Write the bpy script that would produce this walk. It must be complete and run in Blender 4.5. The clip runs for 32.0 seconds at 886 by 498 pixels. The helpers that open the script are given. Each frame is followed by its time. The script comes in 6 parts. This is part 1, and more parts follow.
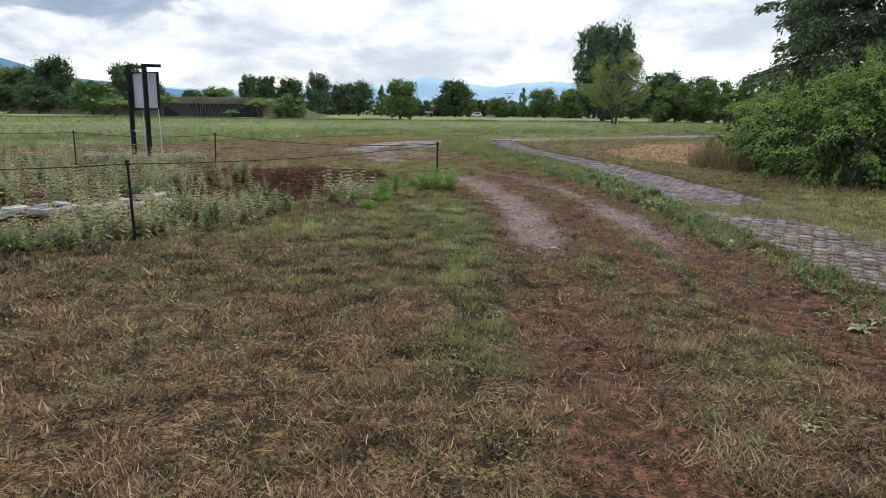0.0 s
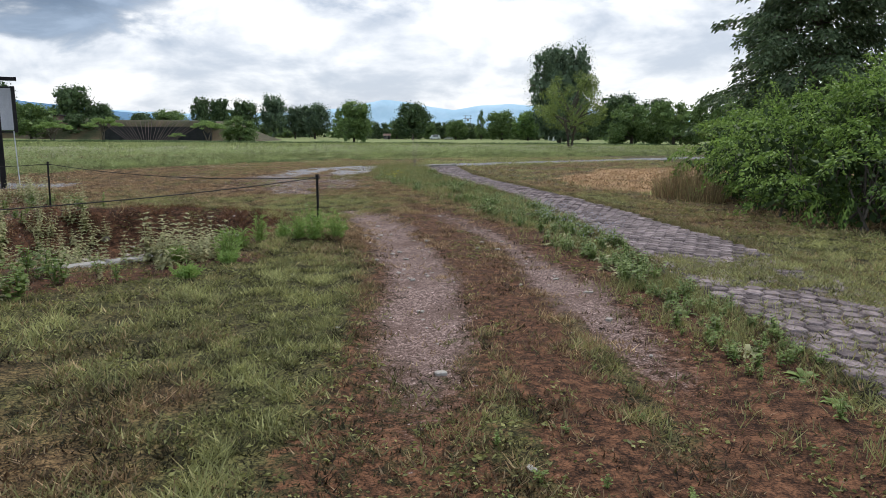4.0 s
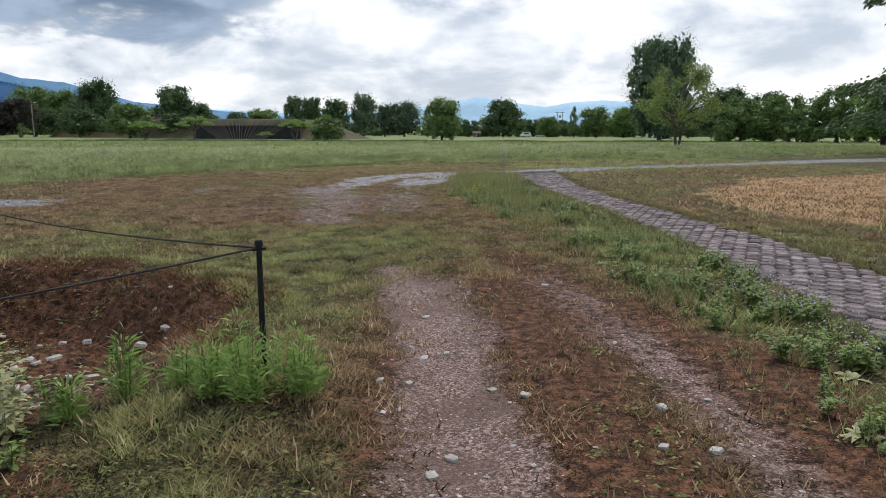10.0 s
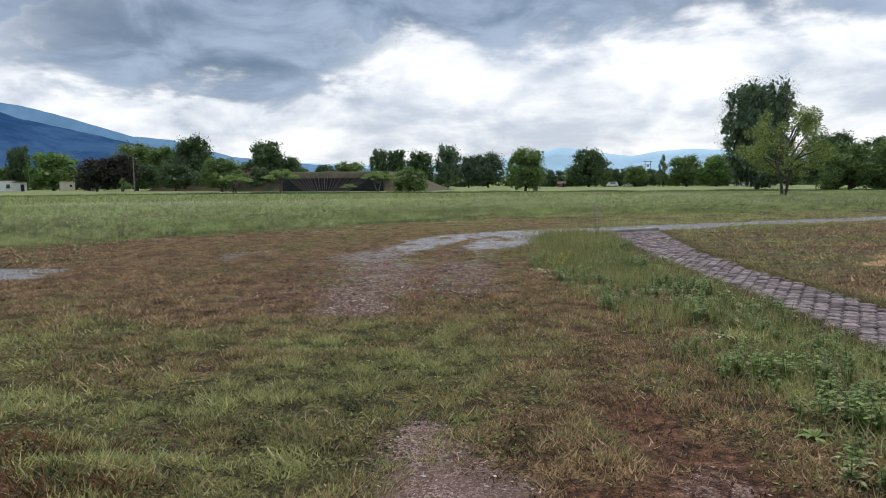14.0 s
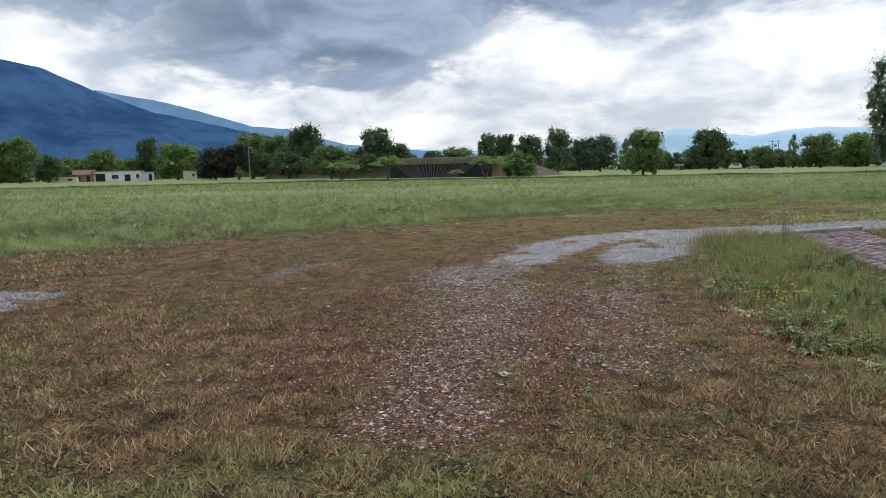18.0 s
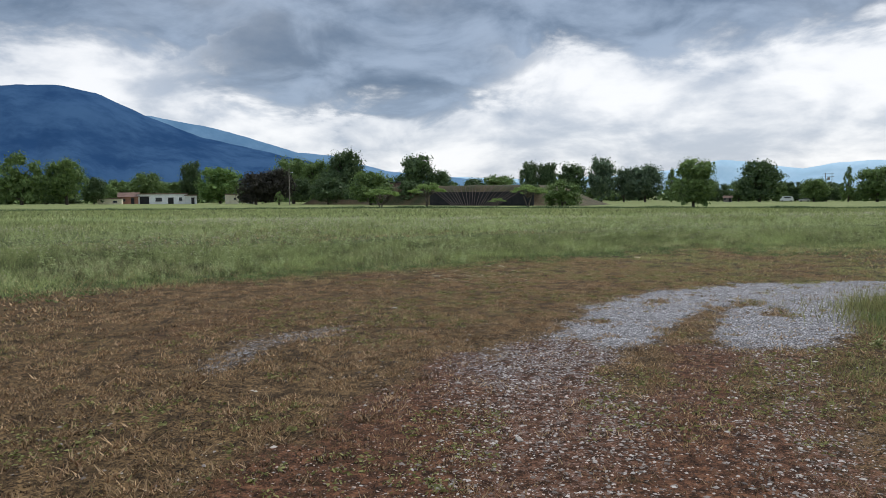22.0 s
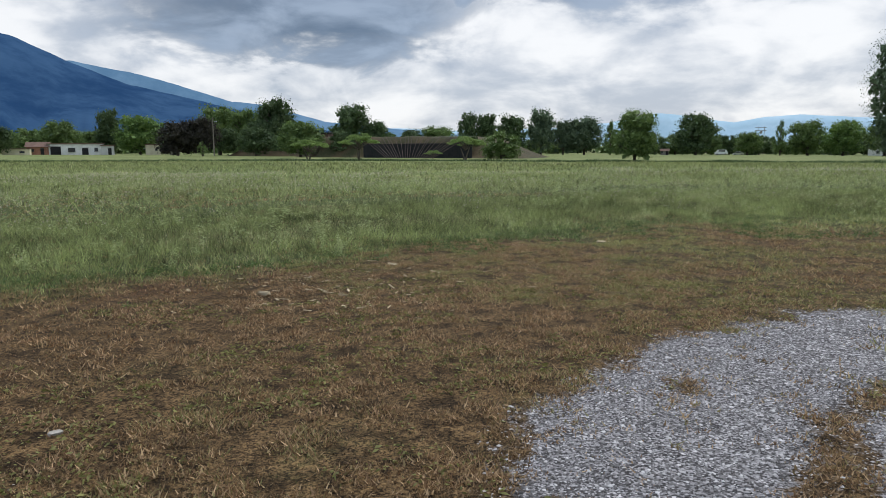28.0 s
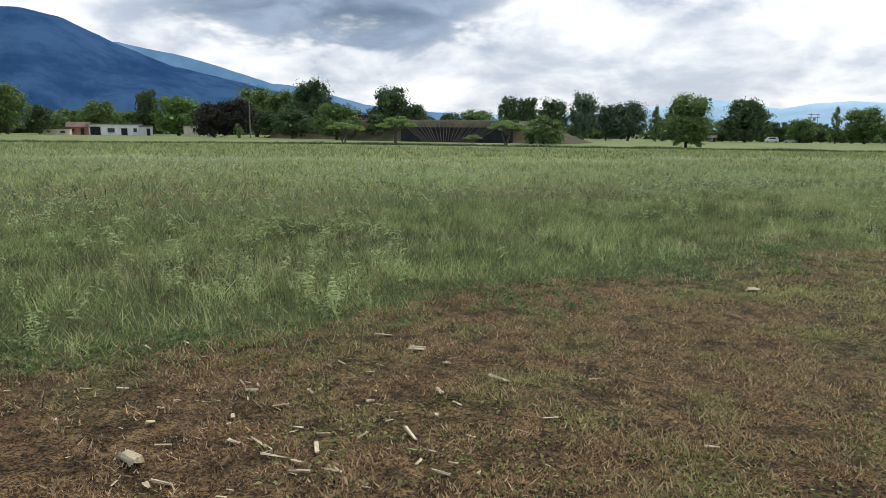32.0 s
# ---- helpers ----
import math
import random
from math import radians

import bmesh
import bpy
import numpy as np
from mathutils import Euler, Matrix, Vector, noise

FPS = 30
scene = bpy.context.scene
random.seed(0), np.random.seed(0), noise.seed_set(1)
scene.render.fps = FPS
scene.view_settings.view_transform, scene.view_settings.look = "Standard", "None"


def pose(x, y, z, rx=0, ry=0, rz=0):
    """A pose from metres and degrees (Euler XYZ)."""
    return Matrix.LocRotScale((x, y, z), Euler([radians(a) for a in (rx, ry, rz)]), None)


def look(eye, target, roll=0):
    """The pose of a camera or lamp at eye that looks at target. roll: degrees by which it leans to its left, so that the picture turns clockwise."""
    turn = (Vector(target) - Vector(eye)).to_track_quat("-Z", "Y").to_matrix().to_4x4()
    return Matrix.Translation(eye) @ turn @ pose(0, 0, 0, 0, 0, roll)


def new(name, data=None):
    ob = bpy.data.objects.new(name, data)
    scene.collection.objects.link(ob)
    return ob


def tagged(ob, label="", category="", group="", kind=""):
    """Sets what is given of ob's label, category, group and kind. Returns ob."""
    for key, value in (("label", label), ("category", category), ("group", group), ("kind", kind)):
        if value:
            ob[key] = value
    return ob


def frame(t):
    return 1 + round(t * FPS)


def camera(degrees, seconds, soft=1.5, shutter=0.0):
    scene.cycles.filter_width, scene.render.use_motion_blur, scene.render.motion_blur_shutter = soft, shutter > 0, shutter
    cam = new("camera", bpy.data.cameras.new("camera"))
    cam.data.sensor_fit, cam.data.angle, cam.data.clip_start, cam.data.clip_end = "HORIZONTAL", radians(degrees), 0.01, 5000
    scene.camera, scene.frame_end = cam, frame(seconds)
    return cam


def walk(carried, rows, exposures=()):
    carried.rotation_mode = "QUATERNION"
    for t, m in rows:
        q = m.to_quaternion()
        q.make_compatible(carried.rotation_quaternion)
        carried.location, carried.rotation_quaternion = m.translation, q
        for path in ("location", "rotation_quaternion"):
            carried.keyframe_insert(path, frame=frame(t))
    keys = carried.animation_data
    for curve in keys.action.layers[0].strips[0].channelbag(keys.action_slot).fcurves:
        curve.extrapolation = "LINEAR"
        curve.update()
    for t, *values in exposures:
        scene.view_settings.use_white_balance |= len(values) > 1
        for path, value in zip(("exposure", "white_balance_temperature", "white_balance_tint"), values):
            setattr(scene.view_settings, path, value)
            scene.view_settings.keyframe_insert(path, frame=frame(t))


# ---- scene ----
cam = camera(64.0, 32.0, soft=0.75)
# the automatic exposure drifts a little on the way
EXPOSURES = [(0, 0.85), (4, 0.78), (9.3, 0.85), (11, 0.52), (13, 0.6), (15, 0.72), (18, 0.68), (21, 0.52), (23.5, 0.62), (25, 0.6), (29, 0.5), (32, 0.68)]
PATH = [
    (0, (1.826, 3.904, 1.501), (1.894, 5.864, 1.11), 0.4),
    (0.5, (2.002, 4.44, 1.46), (2.184, 6.377, 0.998), 0.6),
    (1, (2.187, 4.806, 1.491), (2.53, 6.732, 1.076), 0.2),
    (1.5, (2.346, 5.243, 1.485), (2.634, 7.183, 1.093), 0.3),
    (2, (2.436, 5.733, 1.482), (2.722, 7.671, 1.079), -1.0),
    (2.5, (2.619, 6.113, 1.484), (2.887, 8.055, 1.086), -1.4),
    (3, (2.731, 6.459, 1.473), (2.994, 8.406, 1.098), 1.1),
    (3.5, (2.829, 6.94, 1.449), (3.09, 8.893, 1.104), 0.5),
    (4, (2.953, 7.393, 1.462), (3.129, 9.358, 1.132), 0.2),
    (4.5, (2.999, 7.931, 1.422), (3.14, 9.901, 1.105), 0.5),
    (6.5, (3.021, 9.918, 1.458), (3.001, 11.893, 1.148), -0.3),
    (7, (3.065, 10.343, 1.484), (3.042, 12.318, 1.167), -0.4),
    (7.5, (3.056, 10.794, 1.492), (3.047, 12.766, 1.158), -0.3),
    (8, (3.142, 11.205, 1.472), (3.128, 13.175, 1.125), -0.4),
    (8.5, (3.19, 11.628, 1.457), (3.12, 13.591, 1.08), -0.4),
    (9, (3.201, 12.083, 1.46), (3.14, 14.043, 1.069), -0.4),
    (9.5, (3.263, 12.517, 1.459), (3.193, 14.48, 1.084), -0.3),
    (10, (3.26, 12.98, 1.481), (3.187, 14.95, 1.144), -0.1),
    (10.5, (3.324, 13.327, 1.487), (3.237, 15.316, 1.297), 0.1),
    (11, (3.382, 13.726, 1.464), (3.252, 15.718, 1.345), 0.9),
    (11.5, (3.351, 14.082, 1.525), (3.2, 16.072, 1.403), 0.9),
    (12, (3.39, 14.565, 1.498), (3.211, 16.553, 1.373), 0.9),
    (12.5, (3.376, 14.977, 1.477), (3.156, 16.96, 1.339), 0.5),
    (13, (3.334, 15.416, 1.501), (3.11, 17.396, 1.331), 0.1),
    (13.5, (3.318, 15.932, 1.508), (3.039, 17.903, 1.315), -0.3),
    (14, (3.24, 16.389, 1.503), (2.931, 18.356, 1.307), -0.7),
    (14.5, (3.202, 16.864, 1.496), (2.871, 18.828, 1.31), -1.3),
    (15, (3.145, 17.391, 1.467), (2.684, 19.328, 1.28), -1.4),
    (15.5, (3.036, 17.913, 1.474), (2.566, 19.848, 1.286), -1.7),
    (17.5, (2.535, 19.982, 1.536), (1.97, 21.887, 1.31), -1.6),
    (18, (2.342, 20.387, 1.537), (1.737, 22.279, 1.305), -1.5),
    (18.5, (2.204, 20.791, 1.546), (1.59, 22.681, 1.32), -1.2),
    (19, (2.104, 21.21, 1.543), (1.48, 23.097, 1.315), 0.4),
    (19.5, (1.945, 21.621, 1.582), (1.315, 23.507, 1.368), 0.2),
    (20, (1.892, 22.036, 1.55), (1.261, 23.922, 1.34), -0.3),
    (20.5, (1.81, 22.451, 1.545), (1.181, 24.338, 1.337), -0.1),
    (21, (1.604, 22.947, 1.556), (0.975, 24.841, 1.425), -0.2),
    (21.5, (1.411, 23.445, 1.539), (0.751, 25.327, 1.396), -0.3),
    (22, (1.228, 23.832, 1.547), (0.517, 25.695, 1.394), -0.6),
    (22.5, (1.059, 24.283, 1.528), (0.348, 26.141, 1.32), -0.9),
    (23, (0.962, 24.775, 1.531), (0.245, 26.629, 1.313), -0.8),
    (23.5, (0.839, 25.305, 1.526), (0.176, 27.178, 1.299), -0.4),
    (24, (0.764, 25.784, 1.5), (0.155, 27.672, 1.248), -0.3),
    (24.5, (0.632, 26.241, 1.502), (0.023, 28.127, 1.231), -0.3),
    (25, (0.515, 26.723, 1.512), (-0.044, 28.624, 1.241), -0.7),
    (25.5, (0.458, 27.263, 1.479), (-0.091, 29.166, 1.201), -0.7),
    (27.5, (0.32, 29.024, 1.527), (-0.222, 30.928, 1.239), 0.1),
    (28, (0.241, 29.566, 1.55), (-0.307, 31.468, 1.262), -0.3),
    (28.5, (0.055, 30.077, 1.561), (-0.494, 31.979, 1.278), 0.0),
    (29, (-0.162, 30.664, 1.559), (-0.709, 32.567, 1.279), -0.1),
    (29.5, (-0.286, 31.127, 1.575), (-0.861, 33.023, 1.304), -0.1),
    (30, (-0.513, 31.603, 1.606), (-1.096, 33.497, 1.337), 0.1),
    (30.5, (-0.678, 32.056, 1.587), (-1.276, 33.944, 1.311), 0.3),
    (31, (-0.82, 32.469, 1.594), (-1.476, 34.337, 1.312), 0.4),
    (31.5, (-1.019, 33.009, 1.602), (-1.69, 34.866, 1.285), 0.2),
    (32, (-1.123, 33.513, 1.588), (-1.767, 35.377, 1.256), 0.3),
]
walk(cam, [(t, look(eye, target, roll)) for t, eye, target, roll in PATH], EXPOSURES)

# ---- world and sun ----


def node(tree, kind, out=0, **given):
    """A node with its settings (lower case) and inputs (i0, i1, ... or names with _ for spaces); returns one output."""
    n = tree.nodes.new(kind)
    for key, value in given.items():
        if key[0] == "i" and key[1:].isdigit():
            sock = n.inputs[int(key[1:])]
        elif key[0].isupper():
            sock = n.inputs[key.replace("_", " ")]
        else:
            if key == "operation":
                n.operation = value
            elif key == "blend_type":
                n.blend_type = value
            elif key == "data_type":
                n.data_type = value
            elif key == "feature":
                n.feature = value
            elif key == "attribute_name":
                n.attribute_name = value
            elif key == "clamp":
                n.use_clamp = value
            elif key == "interpolation":
                n.interpolation_type = value
            continue
        if isinstance(value, bpy.types.NodeSocket):
            tree.links.new(value, sock)
        else:
            sock.default_value = value
    return n.outputs[out]


def math_(tree, op, a, b=0.0, clamp=False):
    return node(tree, "ShaderNodeMath", operation=op, i0=a, i1=b, clamp=clamp)


def mix_(tree, fac, a, b):
    """Colour mix."""
    n = tree.nodes.new("ShaderNodeMix")
    n.data_type = "RGBA"
    for sock, value in ((n.inputs[0], fac), (n.inputs[6], a), (n.inputs[7], b)):
        if isinstance(value, bpy.types.NodeSocket):
            tree.links.new(value, sock)
        else:
            sock.default_value = (*value, 1) if isinstance(value, tuple) and len(value) == 3 else value
    return n.outputs[2]


def ramp_(tree, value, low, high, a=0.0, b=1.0):
    """Smooth step of a value from low..high to a..b."""
    return node(tree, "ShaderNodeMapRange", interpolation="SMOOTHSTEP", i0=value, i1=low, i2=high, i3=a, i4=b)


SUN_EL, SUN_AZ = 48.0, 20.0
world = bpy.data.worlds.new("sky")
scene.world = world
world.use_nodes = True
wt = world.node_tree
wt.nodes.clear()
sky = wt.nodes.new("ShaderNodeTexSky")
sky.sky_type, sky.sun_disc = "NISHITA", False
sky.sun_elevation, sky.sun_rotation = radians(SUN_EL), radians(SUN_AZ)
coord = node(wt, "ShaderNodeTexCoord")
sep = wt.nodes.new("ShaderNodeSeparateXYZ")
wt.links.new(coord, sep.inputs[0])
sx, sy, sz = sep.outputs
zz = math_(wt, "MAXIMUM", sz, 0.0)
az = node(wt, "ShaderNodeMath", operation="ARCTAN2", i0=sx, i1=sy)
lift = math_(wt, "ADD", zz, 0.30)
flat = node(wt, "ShaderNodeCombineXYZ", X=math_(wt, "DIVIDE", sx, lift), Y=math_(wt, "DIVIDE", sy, lift), Z=0.0)
n_big = node(wt, "ShaderNodeTexNoise", Vector=flat, Scale=1.1, Detail=9.0, Roughness=0.56, Distortion=0.3)
n_mid = node(wt, "ShaderNodeTexNoise", Vector=flat, Scale=3.4, Detail=9.0, Roughness=0.55, Distortion=0.35)
n_low = node(wt, "ShaderNodeTexNoise", Vector=node(wt, "ShaderNodeCombineXYZ", X=math_(wt, "MULTIPLY", az, 3.0), Y=math_(wt, "MULTIPLY", zz, 6.5), Z=3.0), Scale=1.9, Detail=9.0, Roughness=0.55, Distortion=0.25)
wob = math_(wt, "MULTIPLY", math_(wt, "SUBTRACT", n_mid, 0.5), 0.20)
wob2 = math_(wt, "MULTIPLY", math_(wt, "SUBTRACT", n_low, 0.5), 0.10)
edge = math_(wt, "ADD", math_(wt, "ADD", zz, wob), wob2)
# the dark cloud bank overhead, and the lobe of it that hangs lower in the north-west
bank = ramp_(wt, edge, 0.165, 0.212)
da = math_(wt, "DIVIDE", math_(wt, "ADD", az, radians(27.0)), radians(15.0))
de = math_(wt, "DIVIDE", math_(wt, "SUBTRACT", math_(wt, "ADD", edge, 0.0), 0.185), 0.085)
lobe = ramp_(wt, math_(wt, "ADD", math_(wt, "MULTIPLY", da, da), math_(wt, "MULTIPLY", de, de)), 1.25, 0.35)
dark = math_(wt, "MAXIMUM", bank, lobe)
dark = math_(wt, "MULTIPLY", dark, ramp_(wt, n_big, 0.25, 0.55, 0.74, 1.0))
grey = ramp_(wt, math_(wt, "ADD", math_(wt, "MULTIPLY", n_low, 0.7), math_(wt, "MULTIPLY", n_mid, 0.3)), 0.40, 0.62, 0.0, 0.9)
white = mix_(wt, grey, (0.67, 0.68, 0.70), (0.31, 0.355, 0.43))
slate = mix_(wt, ramp_(wt, n_mid, 0.36, 0.66), (0.085, 0.125, 0.19), (0.235, 0.295, 0.39))
clouds = mix_(wt, dark, white, slate)
# the layer thins and brightens towards the zenith, as an overcast sky does
clouds = mix_(wt, ramp_(wt, zz, 0.36, 0.75, 0.0, 0.55), clouds, (0.245, 0.25, 0.262))
clouds = node(wt, "ShaderNodeVectorMath", operation="SCALE", i0=clouds, Scale=ramp_(wt, zz, 0.30, 0.85, 1.0, 3.2))
blue = node(wt, "ShaderNodeVectorMath", operation="SCALE", i0=sky.outputs[0], Scale=0.08)
both = mix_(wt, 0.93, blue, clouds)
back = wt.nodes.new("ShaderNodeBackground")
wt.links.new(both, back.inputs[0])
back.inputs[1].default_value = 1.0
wo = wt.nodes.new("ShaderNodeOutputWorld")
wt.links.new(back.outputs[0], wo.inputs[0])

sun = new("sun", bpy.data.lights.new("sun", "SUN"))
sun.data.energy, sun.data.angle, sun.data.color = 1.45, radians(12), (1.0, 0.94, 0.86)
sun_way = Vector((math.sin(radians(SUN_AZ)) * math.cos(radians(SUN_EL)), math.cos(radians(SUN_AZ)) * math.cos(radians(SUN_EL)), math.sin(radians(SUN_EL))))
sun.matrix_world = look(sun_way * 60, (0, 0, 0))

# ---- numbers ----


def value_noise(x, y, cell, seed=0):
    """Smooth value noise in 0..1 on arrays."""
    x, y = np.asarray(x, float) / cell, np.asarray(y, float) / cell
    ix, iy = np.floor(x).astype(np.int64), np.floor(y).astype(np.int64)
    fx, fy = x - ix, y - iy
    fx, fy = fx * fx * (3 - 2 * fx), fy * fy * (3 - 2 * fy)

    def h(a, b):
        v = (a * 374761393 + b * 668265263 + seed * 144665 + 1013904223) & 0xFFFFFFFF
        v = ((v ^ (v >> 13)) * 1274126177) & 0xFFFFFFFF
        return ((v ^ (v >> 16)) & 0xFFFF) / 65535.0

    return (h(ix, iy) * (1 - fx) + h(ix + 1, iy) * fx) * (1 - fy) + (h(ix, iy + 1) * (1 - fx) + h(ix + 1, iy + 1) * fx) * fy


def fbm(x, y, cell, seed=0, octaves=4):
    total, amp, norm = 0.0, 1.0, 0.0
    for k in range(octaves):
        total = total + amp * value_noise(x, y, cell / 2**k, seed + 17 * k)
        norm += amp
        amp *= 0.55
    return total / norm


def smooth(v, a, b):
    s = np.clip((np.asarray(v, float) - a) / (b - a), 0, 1)
    return s * s * (3 - 2 * s)


def line_far(x, y, line):
    """Distance to a polyline."""
    best = np.full(np.shape(x), 1e9)
    for (ax, ay), (bx, by) in zip(line, line[1:]):
        dx, dy = bx - ax, by - ay
        s = np.clip(((x - ax) * dx + (y - ay) * dy) / (dx * dx + dy * dy), 0, 1)
        best = np.minimum(best, np.hypot(x - ax - s * dx, y - ay - s * dy))
    return best


def inside(x, y, poly):
    """Signed distance to a polygon's edge, positive inside."""
    hit = np.zeros(np.shape(x), bool)
    for (ax, ay), (bx, by) in zip(poly, poly[1:] + poly[:1]):
        cross = ((ay > y) != (by > y)) & (x < (bx - ax) * (y - ay) / (by - ay + 1e-12) + ax)
        hit ^= cross
    d = line_far(x, y, poly + poly[:1])
    return np.where(hit, d, -d)


# ---- the plan ----
RUT_L = [(2.75, 5.0), (2.8, 7.5), (2.95, 9.6), (3.2, 11.4), (3.33, 12.9), (3.36, 14.5), (3.3, 16.0), (3.1, 17.5), (2.8, 19.4), (2.45, 20.9)]
RUT_R = [(4.55, 6.5), (4.75, 9.5), (4.68, 11.5), (4.7, 12.8), (4.74, 14.3), (4.68, 15.8), (4.52, 17.6), (4.2, 19.5), (3.7, 20.9)]
RUT_L2 = [(1.0, 24.4), (0.78, 25.7), (0.45, 27.3), (0.1, 29.0), (-0.2, 30.6)]
RUT_R2 = [(2.05, 26.0), (1.92, 27.9), (1.85, 29.5), (1.85, 31.2)]
ROAD = [(-0.45, 31.2), (-0.42, 31.9), (-0.22, 33.1), (0.12, 34.5), (0.6, 35.5), (1.6, 36.5), (3.5, 37.6), (6.7, 39.2), (11.2, 41.6), (25, 49.9), (60, 71),
        (60, 67), (22.5, 45.6), (10.6, 39.8), (6.6, 37.3), (4.7, 36.0), (4.1, 35.3), (2.9, 33.4), (2.4, 31.9), (1.3, 31.3), (0.3, 30.9), (-0.3, 30.8)]
ISLAND = [(0.5, 30.6), (0.6, 31.8), (0.95, 32.9), (1.3, 34.1), (1.95, 34.85), (2.05, 34.7), (1.45, 33.7), (1.25, 32.6), (1.3, 31.4), (1.2, 30.6)]
PATCH_A = [(-9.0, 27.6), (-5.1, 27.9), (-4.9, 26.6), (-5.8, 25.9), (-9.0, 25.6)]
PATCH_B = [(-3.6, 30.0), (-3.4, 30.6), (-2.9, 31.3), (-2.5, 30.9), (-2.7, 29.9), (-2.6, 29.1), (-2.7, 28.5), (-3.2, 28.7)]
PAVE_L = [(5.5, 4.9), (5.6, 8.0), (5.72, 11.0), (5.85, 13.0), (5.95, 15.0), (6.08, 17.0), (6.15, 19.0), (6.1, 21.0), (5.95, 23.0), (5.7, 25.5), (5.3, 28.2), (4.95, 31.0), (4.7, 33.6), (4.65, 35.8)]
PAVE_R = [(7.28, 4.9), (7.4, 8.0), (7.5, 11.0), (7.62, 13.0), (7.68, 15.0), (7.65, 17.0), (7.55, 19.0), (7.4, 21.0), (7.2, 23.0), (6.8, 25.5), (6.4, 28.2), (6.12, 31.0), (6.12, 33.6), (6.2, 36.8)]
STRAW = [(8.5, 25.4), (8.3, 27.0), (8.5, 29.2), (11.3, 33.8), (17.8, 37.0), (26.0, 39.0), (22.0, 28.0), (12.0, 23.6), (9.8, 23.2)]
PIT = [(-2.4, 19.6), (-0.3, 20.0), (1.25, 18.8), (1.2, 16.9), (0.6, 15.7), (-0.4, 15.0), (-1.7, 15.1), (-2.9, 16.6)]
YARD = [(1.4, 16.2), (0.4, 14.4), (-1.2, 12.2), (-2.6, 10.9), (-14, 10.0), (-16, 24.0), (-7.0, 25.5), (-4.0, 23.0), (-2.2, 21.2), (-1.4, 19.8), (-0.4, 17.4), (0.6, 16.6)]
FENCE = {"a": (2.155, 16.62), "b": (-2.83, 20.4), "d": (-1.4, 11.95), "e": (-6.5, 21.5), "f": (-10.5, 22.4), "c": (-4.6, 11.4)}
DRAIN = [(-190, 58), (-100, 84), (-70, 98), (-46, 119), (-28, 124.5), (-4, 129), (16, 134), (60, 148), (160, 176)]
EDGE_X = [-200, -60, -14, -9.5, -7.4, -5.3, -4.2, -3.4, -2.3, -1.2, 1.4, 5.8, 12.3, 26.7, 60, 200]
EDGE_Y = [-30, 18, 28.5, 31.5, 34.0, 36.9, 37.8, 39.0, 40.9, 42.1, 44.1, 45.3, 46.5, 54, 76, 170]
WALKED = [(2.0, 2.0), (2.6, 6.0), (3.2, 10.0), (3.4, 14.0), (3.2, 17.0), (2.4, 21.0), (1.0, 25.5), (0.3, 30.0), (-1.0, 35.0), (-4.0, 45.0)]


def ground_z(x, y):
    x, y = np.asarray(x, float), np.asarray(y, float)
    far = smooth(y, 45, 120)
    z = -0.009 * np.clip(y - 45, 0, 360) - 0.006 * np.clip(x, -170, 120) * far
    near = 1 - smooth(np.hypot(x, y - 20), 30, 60)
    z = z + near * (0.05 * (fbm(x, y, 2.6, 3) - 0.5) + 0.035 * (fbm(x, y, 0.55, 9, 3) - 0.5))
    for rut, deep in ((RUT_L, 0.035), (RUT_R, 0.035), (RUT_L2, 0.02), (RUT_R2, 0.02)):
        z = z - deep * smooth(line_far(x, y, rut), 0.5, 0.1)
    z = z - 0.48 * smooth(inside(x, y, PIT), -0.05, 0.8)
    z = z + 0.15 * smooth(line_far(x, y, [(-2.2, 19.6), (-0.6, 19.9), (0.9, 19.2)]), 1.0, 0.15)
    z = z + 0.10 * smooth(np.hypot(x - 2.2, y - 16.8), 1.1, 0.2)
    z = z + 0.26 * (fbm(x, y, 0.6, 64, 4) - 0.5) * smooth(inside(x, y, PIT), -0.1, 0.3)
    z = z - 0.22 * smooth(line_far(x, y, [(-5.4, 11.7), (-4.25, 12.6), (-2.9, 13.5), (-1.9, 14.5)]), 0.5, 0.15)
    return z


